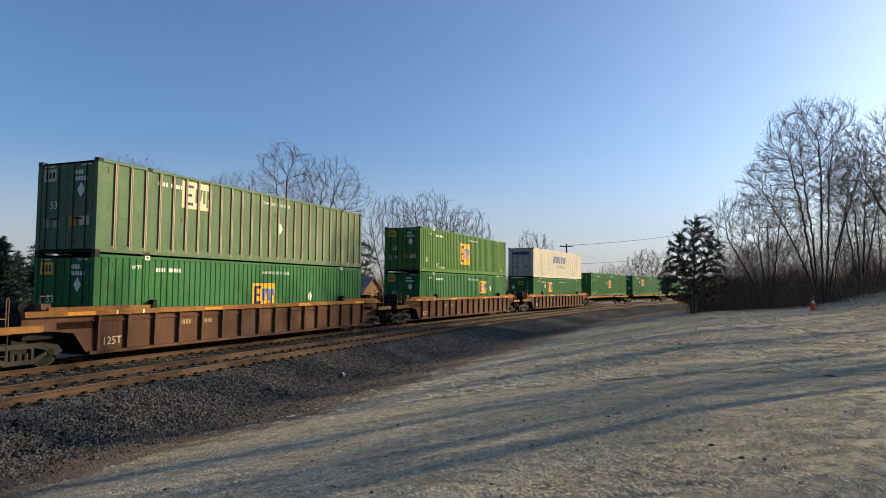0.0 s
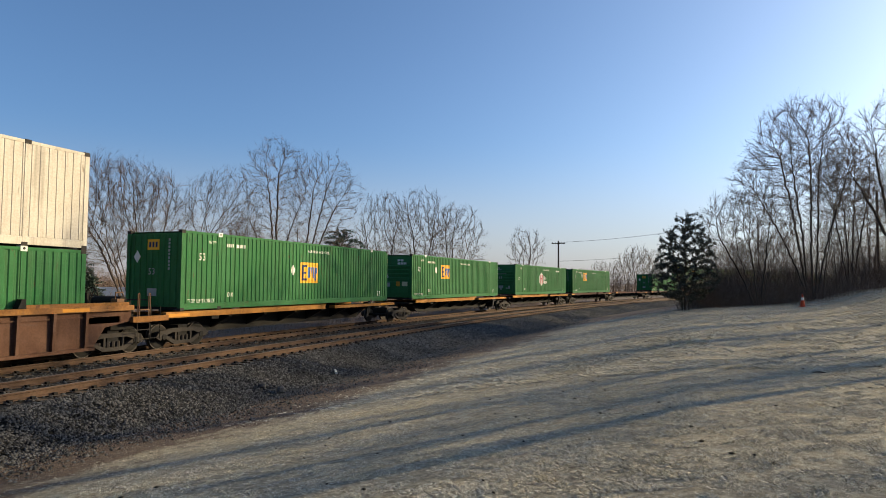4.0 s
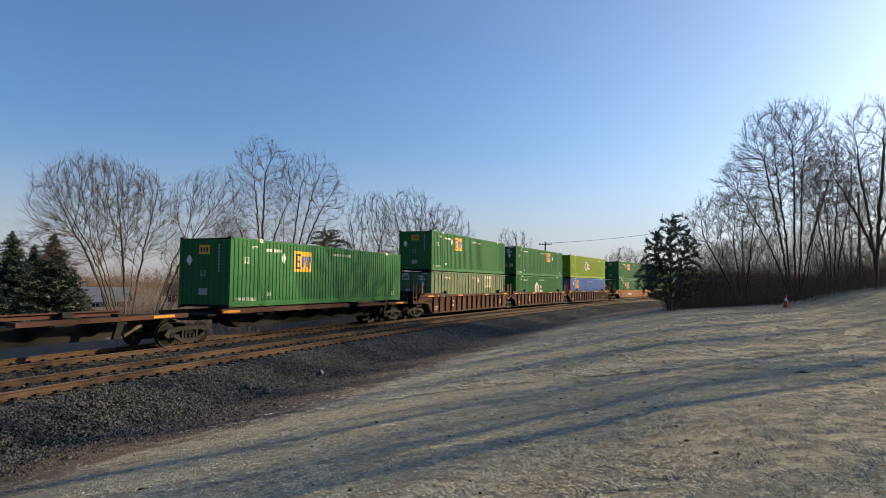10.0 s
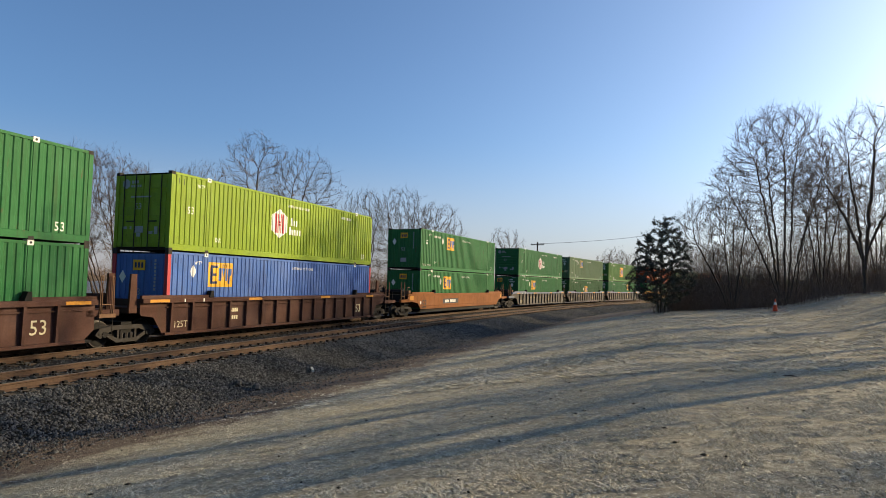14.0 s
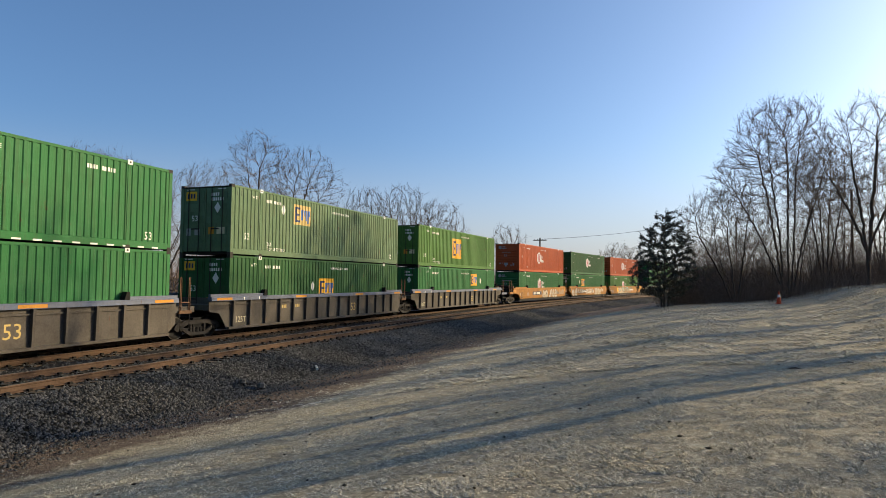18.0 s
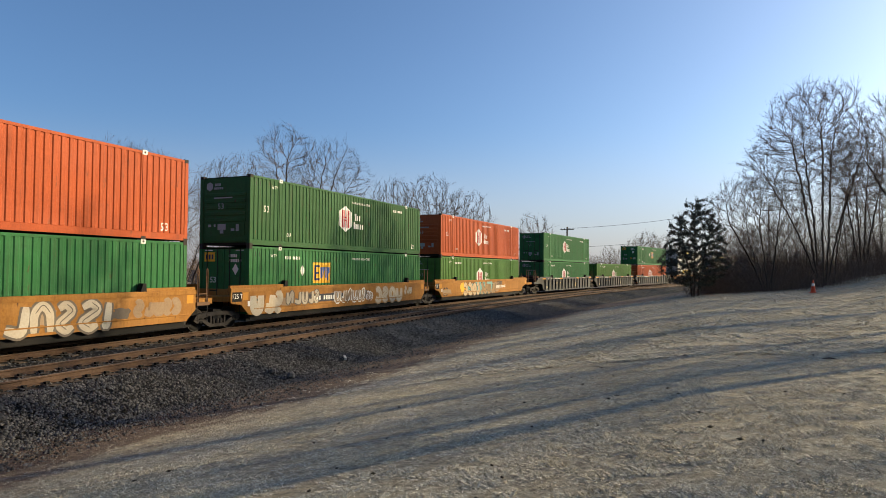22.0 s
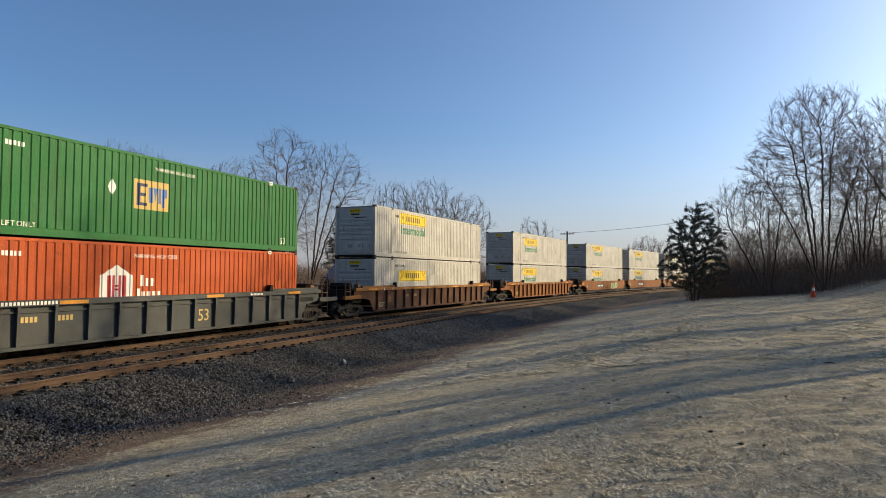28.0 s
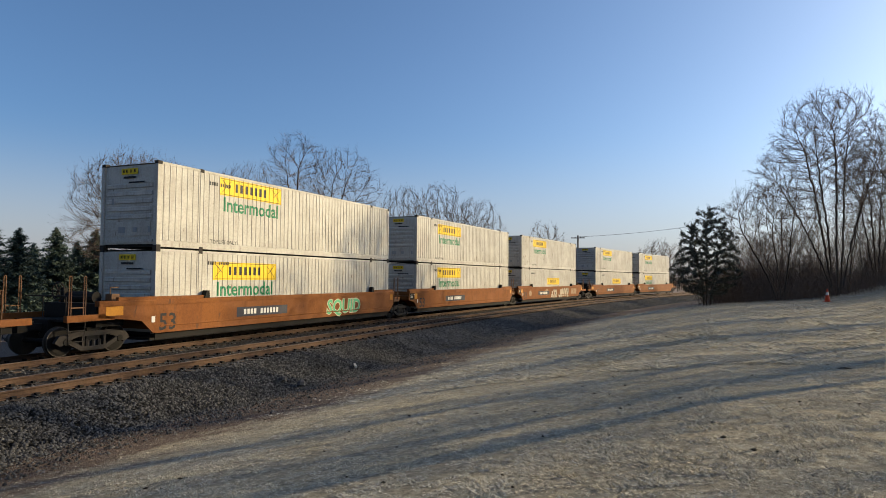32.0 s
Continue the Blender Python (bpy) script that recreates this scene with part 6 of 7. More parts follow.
def well_wagon(style, first, last, graffiti="", seed=0):
    """A well wagon that carries boxes between its end bogies. first, last: it ends a set."""
    paint, chord, kind, words = WAGON[style]
    extra = {"": "", "teal": ", sprayed with cream and teal graffiti", "pale": ", sprayed with pale graffiti", "green": ", sprayed with green graffiti", "mixed": ", sprayed with pale and teal graffiti"}[graffiti]
    ob = thing("well_wagon", "%s well wagon%s" % (words, extra), "wagon", group="wagons of the train")
    ends = reach(first, last)
    for turn in (0, 180):
        f, l = (first, last) if turn == 0 else (last, first)
        x0, x1 = ends if turn == 0 else (-8.32, 9.35)
        far = turn == 180
        side = kept(("wside", kind, paint.name, first, last, far), lambda: (well_side(kind, first, last) if not far else well_side(kind, 0, 0).flip_x()).mesh("side_plate", paint))
        part("side_plate", side, paint, ob, m=turned(turn))
        part("top_chord", kept(("chord", chord.name, x0, x1), lambda: Shape().prism([(-1.53, 1.42), (-1.53, 1.55), (-1.5, 1.58), (-1.33, 1.58), (-1.33, 1.42)], "x", x0, x1).mesh("top_chord", chord)), chord, ob, m=turned(turn))
        part("box_guide", kept(("guide", chord.name, x0), lambda: Shape().box(max(x0, -9.6), -5.9, -1.47, -1.36, 1.58, 1.68).mesh("box_guide", [chord])), chord, ob, "guide rail on the chord", m=turned(turn))
        part("box_guide", kept(("guide2", chord.name, x1), lambda: Shape().box(5.9, min(x1, 9.6), -1.47, -1.36, 1.58, 1.68).mesh("box_guide", [chord])), chord, ob, "guide rail on the chord", m=turned(turn))
        for x in (-5.95, 5.95):
            part("guide_block", kept("guideblock", lambda: Shape().prism([(-0.12, 1.58), (0.12, 1.58), (0.1, 1.84), (-0.02, 1.84)], "y", -1.52, -1.32).mesh("guide_block", DARK)), DARK, ob, m=turned(turn) @ pose(x, 0, 0))
        if kind == "ribbed":
            rib = kept(("rib", paint.name), lambda: Shape().prism([(-1.4, 0.36), (-1.5, 0.36), (-1.53, 1.42), (-1.4, 1.42)], "x", -0.045, 0.045).mesh("rib", paint))
            for k in range(16 if l else 15):
                part("rib", rib, paint, ob, m=turned(turn) @ pose(-8.0 + k * 16.0 / 15, 0, 0))
        else:
            # black strip drawn where only shade shows below the smooth side
            part("well_skirt", kept("gap_strip", lambda: Shape().box(-8.1, 7.9, -1.38, -1.34, 0.28, 0.56).mesh("well_skirt", DARK)), DARK, ob, "black strip for the shade in the gap below the side", m=turned(turn))
            part("bottom_step", kept(("step", paint.name), lambda: Shape().prism([(-1.5, 0.75), (-1.515, 0.75), (-1.515, 0.72), (-1.5, 0.7)], "x", -8.0, 8.0).mesh("bottom_step", paint)), paint, ob, m=turned(turn))
    part("well_floor", kept("wellfloor", lambda: Shape().box(-8.3, 8.3, -1.36, 1.36, 0.26, 0.34).mesh("well_floor", DARK)), DARK, ob)
    for s in (-1, 1):
        deck = kept(("deck", s, paint.name), lambda: Shape().prism([(-1.4, 1.05), (1.4, 1.05), (1.4, 1.25), (-1.4, 1.25)], "x", *sorted((s * 8.0, s * 9.3))).box(*sorted((s * 7.95, s * 8.1)), -1.36, 1.36, 0.6, 1.5).mesh("end_deck", paint))
        part("end_deck", deck, paint, ob)
        part("draft_sill", kept(("draft", s), lambda: Shape().box(*sorted((s * 8.4, s * 11.0)), -0.3, 0.3, 0.72, 1.05).mesh("draft_sill", DARK)), DARK, ob)
    free = [s for s, f in ((-1, first), (1, last)) if f]
    for s in (-1, 1):
        if s in free:
            coupler(ob, s * 10.9, s)
            for y in (-1, 1):
                part("end_sill", kept(("stub", s, y, chord.name), lambda: Shape().box(*sorted((s * 9.75, s * 11.3)), *sorted((y * 1.5, y * 1.36)), 1.02, 1.2).mesh("end_sill", chord)), chord, ob, "stub of the end sill")
            # the upper black box is added to give the shade over the end deck
            part("end_platform", kept(("platform", s), lambda: Shape().box(*sorted((s * 10.0, s * 10.9)), -1.35, 1.35, 0.98, 1.04).box(*sorted((s * 9.2, s * 10.1)), -1.15, 1.15, 0.8, 1.5).mesh("end_platform", DARK)), DARK, ob, "black end platform with a box added for the deck's shade")
            part("reservoir", kept(("tank", s), lambda: Shape().tube([(s * 9.9, -0.9, 1.68), (s * 9.9, 0.3, 1.68)], [0.17, 0.17], 14).mesh("reservoir", DARK)), DARK, ob, "black air reservoir")
            part("valve", kept(("valve", s), lambda: Shape().box(s * 9.5 - 0.14, s * 9.5 + 0.14, -1.22, -0.95, 1.5, 1.78).tube([(s * 9.5 - 0.1, -1.1, 1.78), (s * 9.5 - 0.1, -1.1, 1.98), (s * 9.5 + 0.2, -1.1, 1.98)], [0.02, 0.02, 0.02], 6).mesh("valve", HANDRAIL)), HANDRAIL, ob, "rusty brake valve with pipes")
            part("crossover_rail", kept(("crossrail", s), lambda: Shape().tube([(s * 10.6, -1.3, 1.72), (s * 10.6, 1.3, 1.72)], [0.02, 0.02], 6).tube([(s * 10.6, -0.5, 1.0), (s * 10.6, -0.5, 1.72)], [0.018, 0.018], 6).tube([(s * 10.6, 0.5, 1.0), (s * 10.6, 0.5, 1.72)], [0.018, 0.018], 6).mesh("crossover_rail", CAST)), CAST, ob, "thin crossover handrail")
        for y in (-1.42, 1.42) if s > 0 or first else ():
            def ladder():
                sh = Shape()
                tall = 2.32 if kind == "smooth" or style in ("terra", "grey", "slate") else 1.95
                for q in (0.0, 0.07, 0.46, 0.53):
                    sh.tube([(q, 0, 1.02), (q, 0, tall - 0.03)], [0.017, 0.017], 6)
                for q in (0.0, 0.46):
                    sh.tube([(q, 0, tall - 0.03), (q + 0.035, 0, tall), (q + 0.07, 0, tall - 0.03)], [0.017, 0.02, 0.017], 6)
                sh.box(-0.06, 0.59, -0.05, 0.05, 1.0, 1.12)
                sh.box(0.05, 0.48, -0.03, 0.03, 1.4, 1.43)
                return sh.mesh("ladder", HANDRAIL)

            def stirrup():
                sh = Shape().tube([(0.0, 0, 1.0), (0.02, 0, 0.5), (0.02, 0, 0.46), (0.06, 0, 0.45), (0.47, 0, 0.45), (0.51, 0, 0.46), (0.51, 0, 0.5), (0.53, 0, 1.0)], [0.016] * 8, 6)
                return sh.tube([(0.01, 0, 0.76), (0.52, 0, 0.76)], [0.014, 0.014], 6).mesh("stirrup", CAST)

            rungs = part("ladder", kept(("ladder", style in ("brown", "rust")), ladder), HANDRAIL, ob, "rusty ladder with tall paired handrails", m=pose(-11.2 if s < 0 else (10.0 if last else 8.5), y, 0))
            part("stirrup", kept("stirrup", stirrup), CAST, rungs, "grey step stirrup")
    if style in ("terra",):
        for s in (-1, 1):
            for y in (-1.3, 1.3):
                part("end_post", kept("endpost", lambda: Shape().prism([(-0.17, 1.1), (0.17, 1.1), (0.12, 2.4), (-0.12, 2.4)], "y", -0.04, 0.04).mesh("end_post", TERRA)), TERRA, ob, m=pose(-9.6 if s < 0 else 9.0, y, 0))
    if style in ("orange", "ochre", "brown", "rust"):
        for s in free:
            def brake_wheel():
                sh = Shape().tube([(0, 0.27 * math.cos(w), 0.27 * math.sin(w)) for w in [k * 6.2832 / 20 for k in range(21)]], [0.022] * 21, 6, caps=False)
                for k in range(6):
                    sh.tube([(0, 0, 0), (0, 0.26 * math.cos(k * 1.0472), 0.26 * math.sin(k * 1.0472))], [0.02, 0.014], 5)
                return sh.mesh("brake_wheel", CAST)

            part("brake_wheel", kept("brakewheel", brake_wheel), CAST, ob, "spoked hand brake wheel", m=pose(s * 10.05, 0.6, 1.85))
            part("brake_stand", kept("brakestand", lambda: Shape().box(-0.06, 0.06, 0.52, 0.68, 1.2, 1.95).mesh("brake_stand", DARK)), DARK, ob, m=pose(s * 9.85, 0, 0))
    # marks on the side
    y0 = -1.53 if kind == "ribbed" else -1.5

    def mark(name, label, key, sh, mat, x, z, lift=0.0):
        me = kept(("mark", key, mat.name, kind), lambda: Shape().add([(a, y0 - 0.004 - lift + b, c) for a, b, c in sh.v], sh.f).mesh(name, mat, fix=False))
        tagged(part(name, me, mat, ob, label, pose(x, 0, z)), kind="stuff" if "code" in name or "name" in name else "")

    amber_flash = flat([(0, rect(-0.45, 0.45, -0.05, 0.05))])
    for x in (-8.6, -3.2, 2.6, 7.6):
        mark("reflector", "amber reflective strip", "flash", amber_flash, AMBER, x, 1.49)
    def words(name, label, text, size, mat, x, z, y):
        src = kept(("raw", text, size), lambda: lettering(text, size))
        me = kept((name, text, size, mat.name, y), lambda: Shape().add([(a, y - 0.004, c) for a, b, c in src.v], src.f).mesh(name, mat, fix=False))
        part(name, me, mat, ob, label, pose(x, 0, z))

    if kind == "smooth":
        if first:
            mark("corner_plate", "amber corner plate", "cornerwide", flat([(0, rect(-0.3, 0.3, -0.14, 0.14))]), AMBER, -9.75, 1.28)
        else:
            mark("corner_plate", "dark corner panel", "cornerdark", flat([(0, rect(-0.42, 0.12, -0.2, 0.2))]), DARK, -8.85, 1.25)
            words("load_mark", "white lettering 125 T", "125 T", 0.26, SIGN_WHITE, -8.98, 1.25, y0 - 0.004)
            mark("corner_plate", "amber corner plate", "corneramber", flat([(0, rect(-0.16, 0.16, -0.15, 0.15))]), AMBER, -8.5, 1.25)
        mark("corner_plate", "amber corner plate", "corneramber", flat([(0, rect(-0.16, 0.16, -0.15, 0.15))]), AMBER, 9.45 if last else 8.05, 1.26)
        mark("corner_plate", "white corner plate", "cornerwhite", flat([(0, rect(-0.07, 0.07, -0.1, 0.1))]), SIGN_WHITE, -8.3, 0.95)
    else:
        words("load_mark", "pale lettering 125T", "125T", 0.34, SIGN_PALE, -7.45, 0.62, -1.4)
        mark("chord_mark", "small white segment", "seg", flat([(0, rect(-0.03, 0.03, -0.06, 0.06))]), SIGN_WHITE, -6.4, 1.49)
        mark("chord_mark", "small white segment", "seg", flat([(0, rect(-0.03, 0.03, -0.06, 0.06))]), SIGN_WHITE, -7.4, 1.49)
    if kind == "smooth":
        if seed != 313:
            mark("number_plate", "dark painted number panel", "plate", flat([(0, rect(-1.55, 1.55, -0.18, 0.18))]), PANEL, -2.85, 1.0)
        mark("code_mark", "pale code strokes on the side", "wcode", code_bars(11, 0.13, 0.2), SIGN_WHITE, 1.95 if seed == 313 else -4.0, 0.9, 0.004)
        mark("length_mark", "painted number 53", "w53", lettering("53", 0.78, 0.008), SIGN_BLACK, -7.7, 0.82)
    else:
        y1 = -1.4
        pale = {"brown": GRAFFITI_TAN, "rust": GRAFFITI_TAN, "terra": SIGN_PALE}.get(style, SIGN_TAN)
        me = kept(("wcode2", pale.name), lambda: Shape().add([(a, y1 - 0.004, c) for a, b, c in code_bars(4, 0.085, 0.15).v], code_bars(4, 0.085, 0.15).f).mesh("code_mark", pale, fix=False))
        tagged(part("code_mark", me, pale, ob, "pale code strokes"), kind="stuff").matrix_basis = (pose(-4.68, 0, 0.98))
        me = kept(("wcode3", pale.name), lambda: Shape().add([(a, y1 - 0.004, c) for a, b, c in code_bars(4, 0.085, 0.15).v], code_bars(4, 0.085, 0.15).f).mesh("code_mark", pale, fix=False))
        tagged(part("code_mark", me, pale, ob, "pale code strokes"), kind="stuff").matrix_basis = (pose(-4.68 + (1.07 if style in ("brown", "grey", "slate") else 0), 0, 0.98 - (0.3 if style == "terra" else 0)))
        if style in ("terra", "grey", "slate"):
            sh53 = lettering("53", 0.6)
            me = kept(("w53b", pale.name), lambda: Shape().add([(a, y1 - 0.004, c) for a, b, c in sh53.v], sh53.f).mesh("length_mark", pale, fix=False))
            part("length_mark", me, pale, ob, "painted number 53", pose(6.4 if style == "terra" else 2.13, 0, 0.8))
        if style == "grey":
            mark("name_mark", "white strokes of a railway's name", "owner", word_bars(9, ((16, 0.0),), 0.13, 0.12), SIGN_WHITE, -5.4, 1.45)
            mark("name_mark", "white strokes of an address", "address", word_bars(10, ((9, 0.0),), 0.1, 0.1), SIGN_WHITE, 4.6, 1.45)
    if graffiti == "teal":
        rng = random.Random(41)
        for q, (x0, w, low, high, mat) in enumerate(((-5.2, 1.3, 0.62, 1.5, SIGN_YELLOW), (-3.6, 5.6, 0.5, 1.5, GRAFFITI_TEAL), (1.2, 1.6, 0.6, 1.4, GRAFFITI_HAZE), (-8.2, 1.4, 0.62, 1.0, GRAFFITI_HAZE))):
            spray_cloud(ob, rng, x0, w, low, high, mat, y0, 0.003 + 0.0012 * q)
    if graffiti in ("pale", "mixed"):
        rng = random.Random(seed)
        for q in range(6):
            spray_cloud(ob, rng, -6.5 + q * 2.2 + rng.uniform(-0.5, 0.5), rng.uniform(0.5, 1.1), 0.75, rng.uniform(1.1, 1.4), GRAFFITI_DIM if q % 2 else GRAFFITI_HAZE, y0, 0.003 + 0.0004 * q)
    if graffiti == "green":
        for nm, size, heavy, mat, y in (("graffiti_outline", 0.9, 0.055, SIGN_PALE, y0 - 0.002), ("graffiti_letters", 0.9, 0.02, GRAFFITI_GREEN, y0 - 0.006)):
            src = lettering("SQUID", size, heavy)
            tagged(part(nm, Shape().add([(a * 1.12 + 0.12 * c, y, c) for a, b, c in src.v], src.f).mesh(nm, mat, fix=False), mat, ob, "sprayed green letters SQUID", pose(3.2, 0, 0.92)), kind="stuff")
    for x0, x1, low, high, shape, cols in SPRAYS.get(graffiti, ()):
        rng = random.Random(seed + int(x0 * 10))
        x, k = x0, 0
        while x < x1 - 0.2:
            w = min(rng.uniform(0.7, 1.0) * (high - low), x1 - x)
            spray_letter(ob, rng, x, w, low, high, shape, cols[k % (len(cols) - 1)], cols[-1], y0)
            x += w * 0.93
            k += 1
    bogie_parts(ob, -10.1 if first else -9.57)
    if last:
        bogie_parts(ob, 9.4)
    return ob


def spine_wagon(first, last, loaded, beam):
    """A skeletal wagon unit: a centre sill with cross bearers and side platforms."""
    ob = thing("spine_wagon", "rusty skeletal spine wagon, %s" % ("carrying one container" if loaded else "empty"), "wagon", group="wagons of the train")
    # the sill's black colour stands in for the deep shade beneath the wagon
    part("centre_sill", kept("sill", lambda: Shape().prism([(-9.2, 1.02), (-9.2, 0.85), (-7.2, 0.8), (-6.3, 0.42), (6.3, 0.42), (7.2, 0.8), (9.2, 0.85), (9.2, 1.02)], "y", -0.32, 0.32).mesh("centre_sill", DARK)), DARK, ob, "centre sill coloured black for the shade under the wagon")
    for x in (-5.2, -3.0, -0.8, 1.4, 3.6, 5.8):
        part("cross_bearer", kept("bearer", lambda: Shape().prism([(-1.25, 1.12), (-1.25, 1.0), (-0.32, 0.55), (0.32, 0.55), (1.25, 1.0), (1.25, 1.12)], "x", -0.09, 0.09).mesh("cross_bearer", DARK)), DARK, ob, m=pose(x, 0, 0))
    for turn in (0, 180):
        part("side_beam", kept(("sbeam", beam.name), lambda: Shape().prism([(-1.36, 1.08), (-1.36, 1.28), (-1.16, 1.28), (-1.16, 1.24), (-1.3, 1.24), (-1.3, 1.08)], "x", -8.6, 1.5).mesh("side_beam", beam)), beam, ob, "rust-stained side beam", m=turned(turn))
        part("side_step", kept(("sstep", beam.name), lambda: Shape().prism([(-1.36, 1.06), (-1.36, 1.2), (-1.0, 1.2), (-1.0, 1.06)], "x", 2.4, 9.1).mesh("side_step", beam)), beam, ob, "rust-stained side beam", m=turned(turn))
        part("amber_strip", kept("sstrip", lambda: Shape().box(7.4, 8.4, -1.366, -1.36, 1.09, 1.18).mesh("amber_strip", AMBER)), AMBER, ob, "amber reflective strip", m=turned(turn))
        part("amber_strip", kept("sstrip2", lambda: Shape().box(-8.5, -7.5, -1.366, -1.36, 1.12, 1.22).mesh("amber_strip", AMBER)), AMBER, ob, "amber reflective strip", m=turned(turn))
        for x in (-6.1, 6.1):
            part("pedestal", kept("pedestal", lambda: Shape().box(-0.2, 0.2, -1.3, -1.02, 0.95, 1.29).mesh("pedestal", DARK)), DARK, ob, m=turned(turn) @ pose(x, 0, 0))
        part("brace", kept("brace", lambda: Shape().prism([(5.9, 1.0), (6.2, 1.0), (6.0, 0.5), (5.75, 0.5)], "y", -1.3, -1.2).mesh("brace", DARK)), DARK, ob, m=turned(turn))
    for x in (-8.0, 8.0):
        part("end_deck", kept("sdeck", lambda: Shape().box(-1.2, 1.2, -1.2, 1.2, 1.02, 1.1).mesh("end_deck", DARK)), DARK, ob, m=pose(x, 0, 0))
    ends = [s for s, f in ((-1, first), (1, last)) if f]
    for s in ends:
        coupler(ob, s * 8.6, s)
        for y in (-1.3, 1.3):
            def steps():
                sh = Shape()
                for q in (0, 0.4):
                    sh.tube([(q, 0, 0.4), (q, 0, 1.5)], [0.018, 0.018], 6)
                for z in (0.45, 0.75, 1.05):
                    sh.tube([(0, 0, z), (0.4, 0, z)], [0.014, 0.014], 6)
                return sh.mesh("ladder", DARK)
            part("ladder", kept("sladder", steps), DARK, ob, m=pose(s * 9.0 - 0.2, y, 0))
    bogie_parts(ob, -7.5 if first else -10.0)
    if last:
        bogie_parts(ob, 7.5)
    return ob


# ---- the train: leading ends of the loads, metres along the line at 0 s ----
# well wagons: place, style, first of its set, last of its set, graffiti, lower load, upper load (livery, logo, logo x, logo height above its floor, end)
WELLS = [
    (-9.27, "brown", 1, 1, "", None, None),
    (14.08, "brown", 1, 1, "", ("green", "block", 8.0, 1.58, "doors"), ("faded", "pale", 4.2, 2.25, "doors")),
    (37.48, "brown", 1, 1, "", ("green", "block", 10.9, 1.95, "doors"), ("leaf", "tall", 7.2, 1.45, "doors")),
    (61.02, "brown", 1, 1, "", ("green", "block", 4.95, 2.0, "ribs"), ("cream", "slant", 8.05, 1.95, "doors")),
    (200.18, "terra", 1, 0, "", ("faded", "pale", 11.65, 2.2, "doors"), ("green", "block", 5.05, 2.15, "ribs")),
    (219.64, "terra", 0, 0, "", ("green", "house", 6.6, 1.72, "doors"), ("green", "block", 10.7, 2.15, "doors")),
    (239.18, "terra", 0, 1, "", ("blue", "block", 2.75, 2.1, "ribs"), ("lime", "hex", 6.8, 1.62, "doors")),
    (262.66, "orange", 1, 1, "", ("green", "block", 5.05, 2.0, "ribs"), ("green", "block", 5.4, 2.1, "ribs")),
    (286.00, "slate", 1, 0, "", ("green", "block", 5.07, 2.0, "doors"), ("green", "hex", 7.2, 1.5, "shelves")),
    (305.47, "slate", 0, 0, "", ("bottle", "block", 7.65, 1.5, "doors"), ("dull", "tan", 5.2, 2.1, "doors")),
    (324.89, "slate", 0, 1, "", ("green", "block", 10.9, 2.0, "doors"), ("leaf", "tall", 7.05, 1.52, "doors")),
    (348.35, "ochre", 1, 0, "pale", ("green", "house", 6.8, 1.7, "shelves"), ("red", "hex", 6.55, 1.6, "shelves")),
    (367.90, "ochre", 0, 0, "mixed", ("green", "block", 5.25, 1.8, "doors"), ("bottle", "hex", 7.25, 1.62, "shelves")),
    (387.26, "ochre", 0, 1, "teal", ("leaf", "house", 7.1, 1.58, "doors"), ("red", "hex", 6.85, 1.58, "shelves")),
    (410.60, "grey", 1, 0, "", ("green", "house", 6.6, 1.67, "doors"), ("green", "hex", 6.75, 1.62, "doors")),
    (430.04, "grey", 0, 0, "", ("leaf", "house", 7.3, 1.58, "doors"), None),
    (449.54, "grey", 0, 1, "", ("red", "house", 6.45, 1.65, "shelves"), ("green", "tan", 7.75, 1.6, "doors")),
    (472.89, "brown", 1, 1, "", ("white", "plain", 4.6, 1.83, "shelves"), ("white", "panel", 4.6, 2.35, "shelves")),
    (496.53, "rust", 1, 1, "", ("white", "panel", 4.55, 2.22, "shelves"), ("white", "panel", 4.6, 2.1, "shelves")),
    (520.15, "orange", 1, 0, "green", ("white", "panel", 4.45, 2.15, "shelves"), ("white", "panel", 4.6, 2.4, "shelves")),
    (539.77, "orange", 0, 0, "", ("white", "panel", 4.6, 2.3, "shelves"), ("white", "panel", 4.8, 2.22, "shelves")),
    (559.09, "orange", 0, 1, "pale", ("white", "plain", 8.6, 1.7, "shelves"), ("white", "panel", 4.6, 2.3, "shelves")),
    (582.57, "orange", 1, 0, "", ("white", "plain", 8.6, 1.7, "shelves"), ("white", "panel", 4.6, 2.3, "shelves")),
    (602.09, "orange", 0, 1, "", ("white", "panel", 4.6, 2.2, "shelves"), ("white", "panel", 4.6, 2.3, "shelves")),
]
# spine wagons: middle of the unit, first, last, load (its leading end, livery, logo, ...)
SPINES = [
    (88.96, 1, 0, 81.06, ("green", "block", 8.15, 1.5, "ribs")),
    (109.60, 0, 0, 100.50, ("green", "block", 5.1, 1.85, "shelves")),
    (129.03, 0, 1, 121.23, ("green", "hex", 7.45, 1.55, "shelves")),
    (148.11, 1, 0, 140.06, ("green", "block", 5.05, 2.0, "ribs")),
    (167.64, 0, 0, None, None),
    (187.17, 0, 1, 179.07, ("green", "block", 5.1, 2.05, "ribs")),
]
MOVING = []
for k, (lead, style, first, last, spray, lower, upper) in enumerate(WELLS):
    MOVING.append((well_wagon(style, first, last, spray, 300 + k), lead + HALF, 0.0))
    if lower:
        MOVING.append((container(*lower, "in a well wagon"), lead + HALF, 0.36))
    if upper:
        MOVING.append((container(*upper, "stacked on another"), lead + HALF, 0.36 + TALL + 0.004))
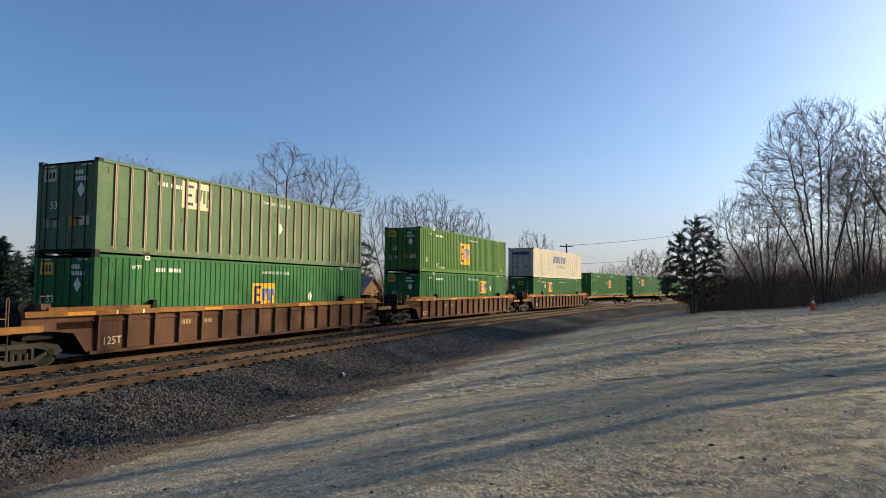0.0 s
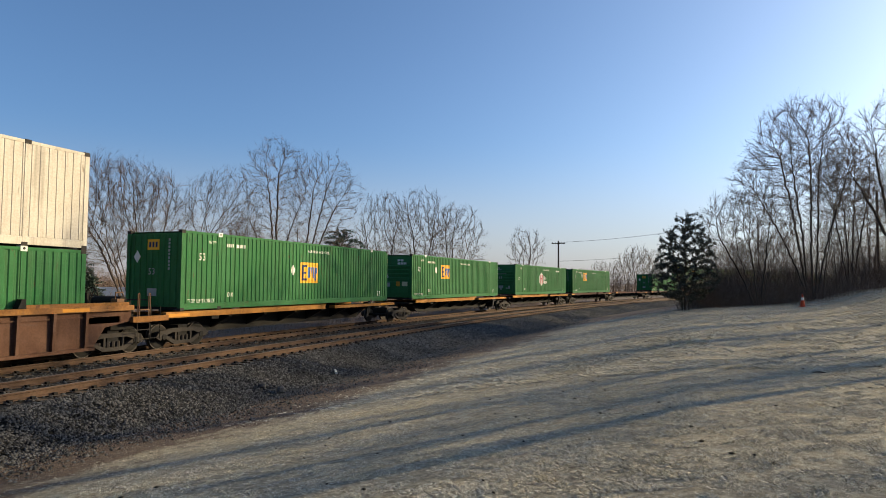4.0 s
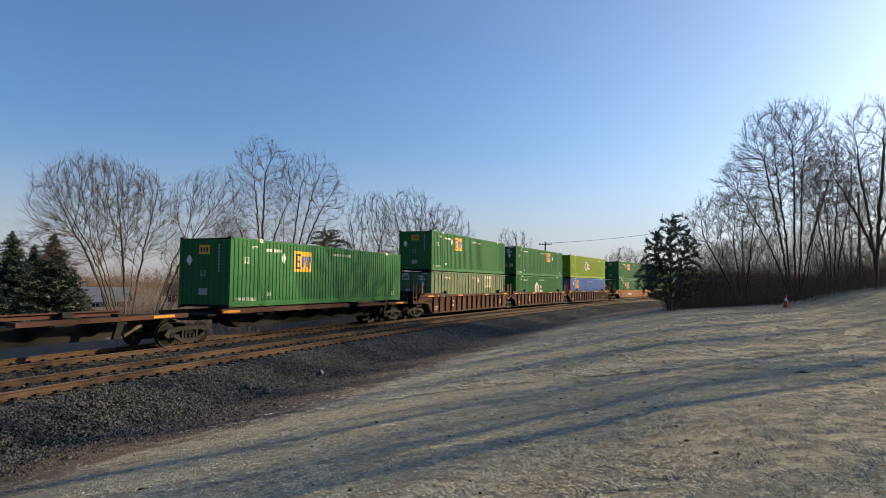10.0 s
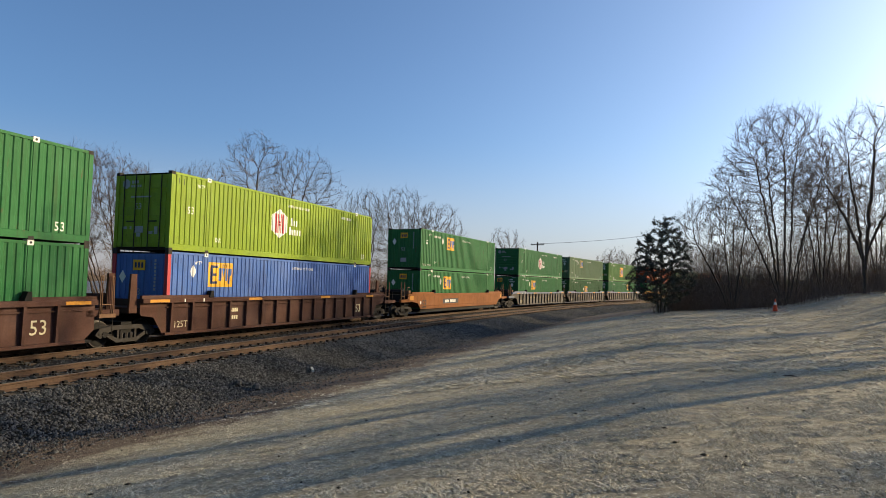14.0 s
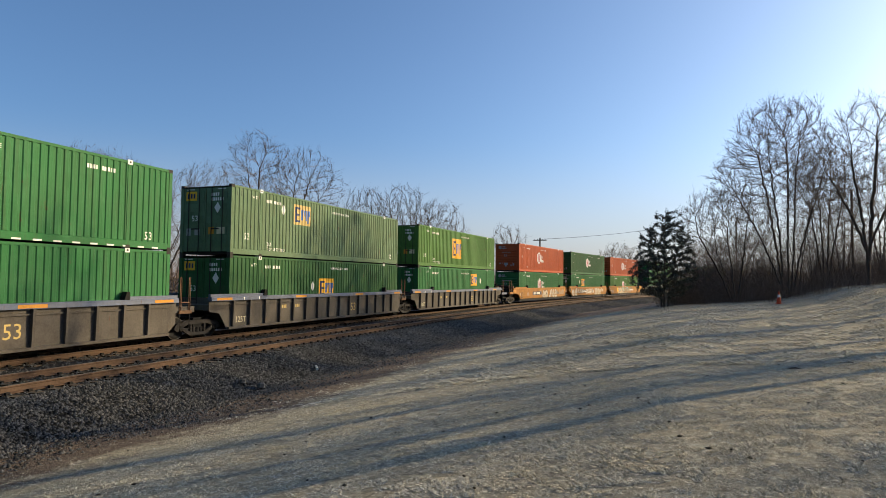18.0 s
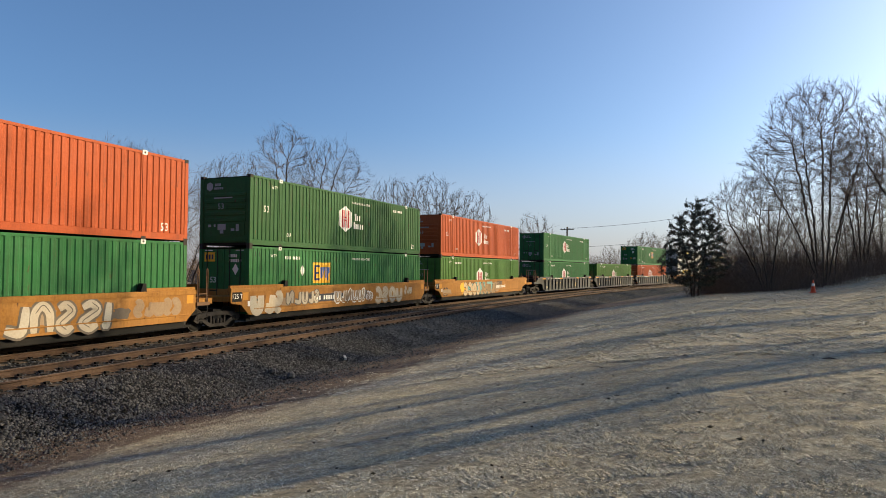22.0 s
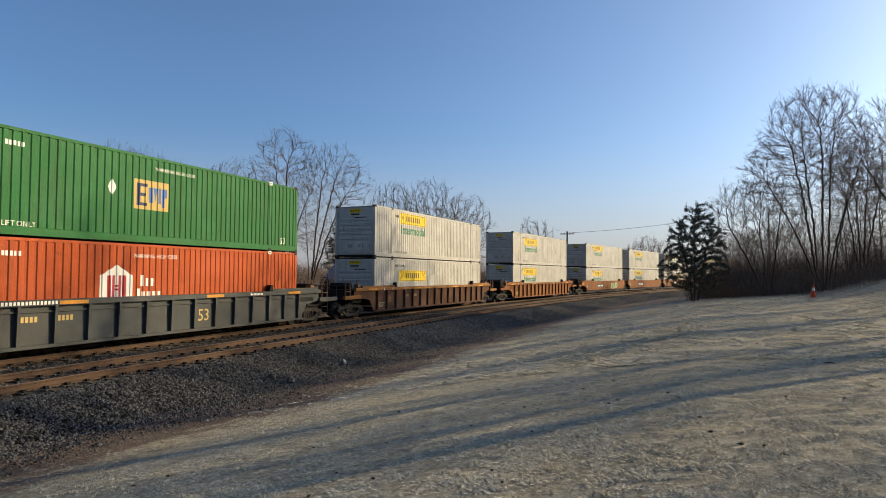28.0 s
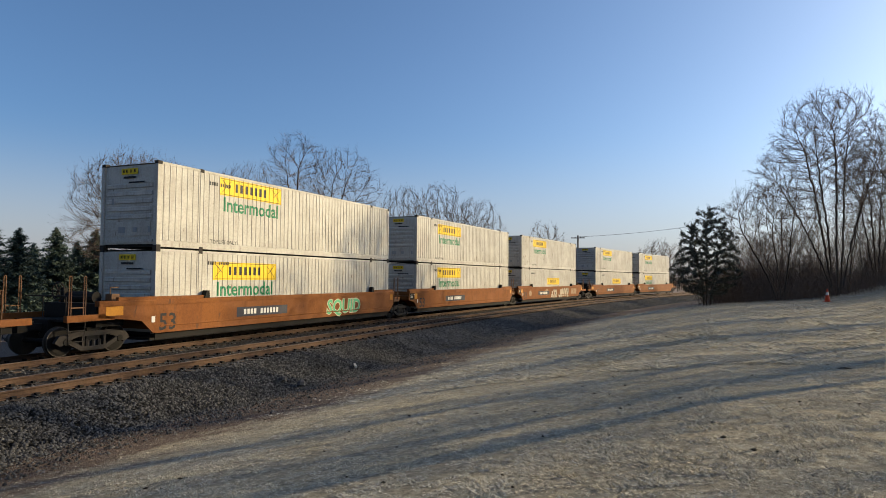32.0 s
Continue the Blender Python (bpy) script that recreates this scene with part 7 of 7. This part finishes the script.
for middle, first, last, lead, load in SPINES:
    MOVING.append((spine_wagon(first, last, bool(load), OCHRE if middle < 140 else TERRA), middle, 0.0))
    if load:
        MOVING.append((container(*load, "on a spine wagon"), lead + HALF, 1.29))


# ---- motion of the train ----
def motions():
    """The whole train runs along the bend at a steady speed, towards -x."""
    for ob, place, z in MOVING:
        walk(ob, [(t, track_pose(place - SPEED * t, 1.295, z)) for t in range(0, 33, 2)])
    # the wheels roll: one turning wheelset on each side of a bogie, whose keys the others share
    turn = math.degrees(SPEED / FPS / 0.42)
    for x, wheels in WHEELS.items():
        walk(wheels[0], [(k / FPS, pose(x, 0, 0.42, 0, -turn * k, 0)) for k in range(32 * FPS + 1)])
        keys = wheels[0].animation_data
        for ob in wheels[1:]:
            ob.rotation_mode = "QUATERNION"
            ob.animation_data_create().action = keys.action
            ob.animation_data.action_slot = keys.action_slot


motions()
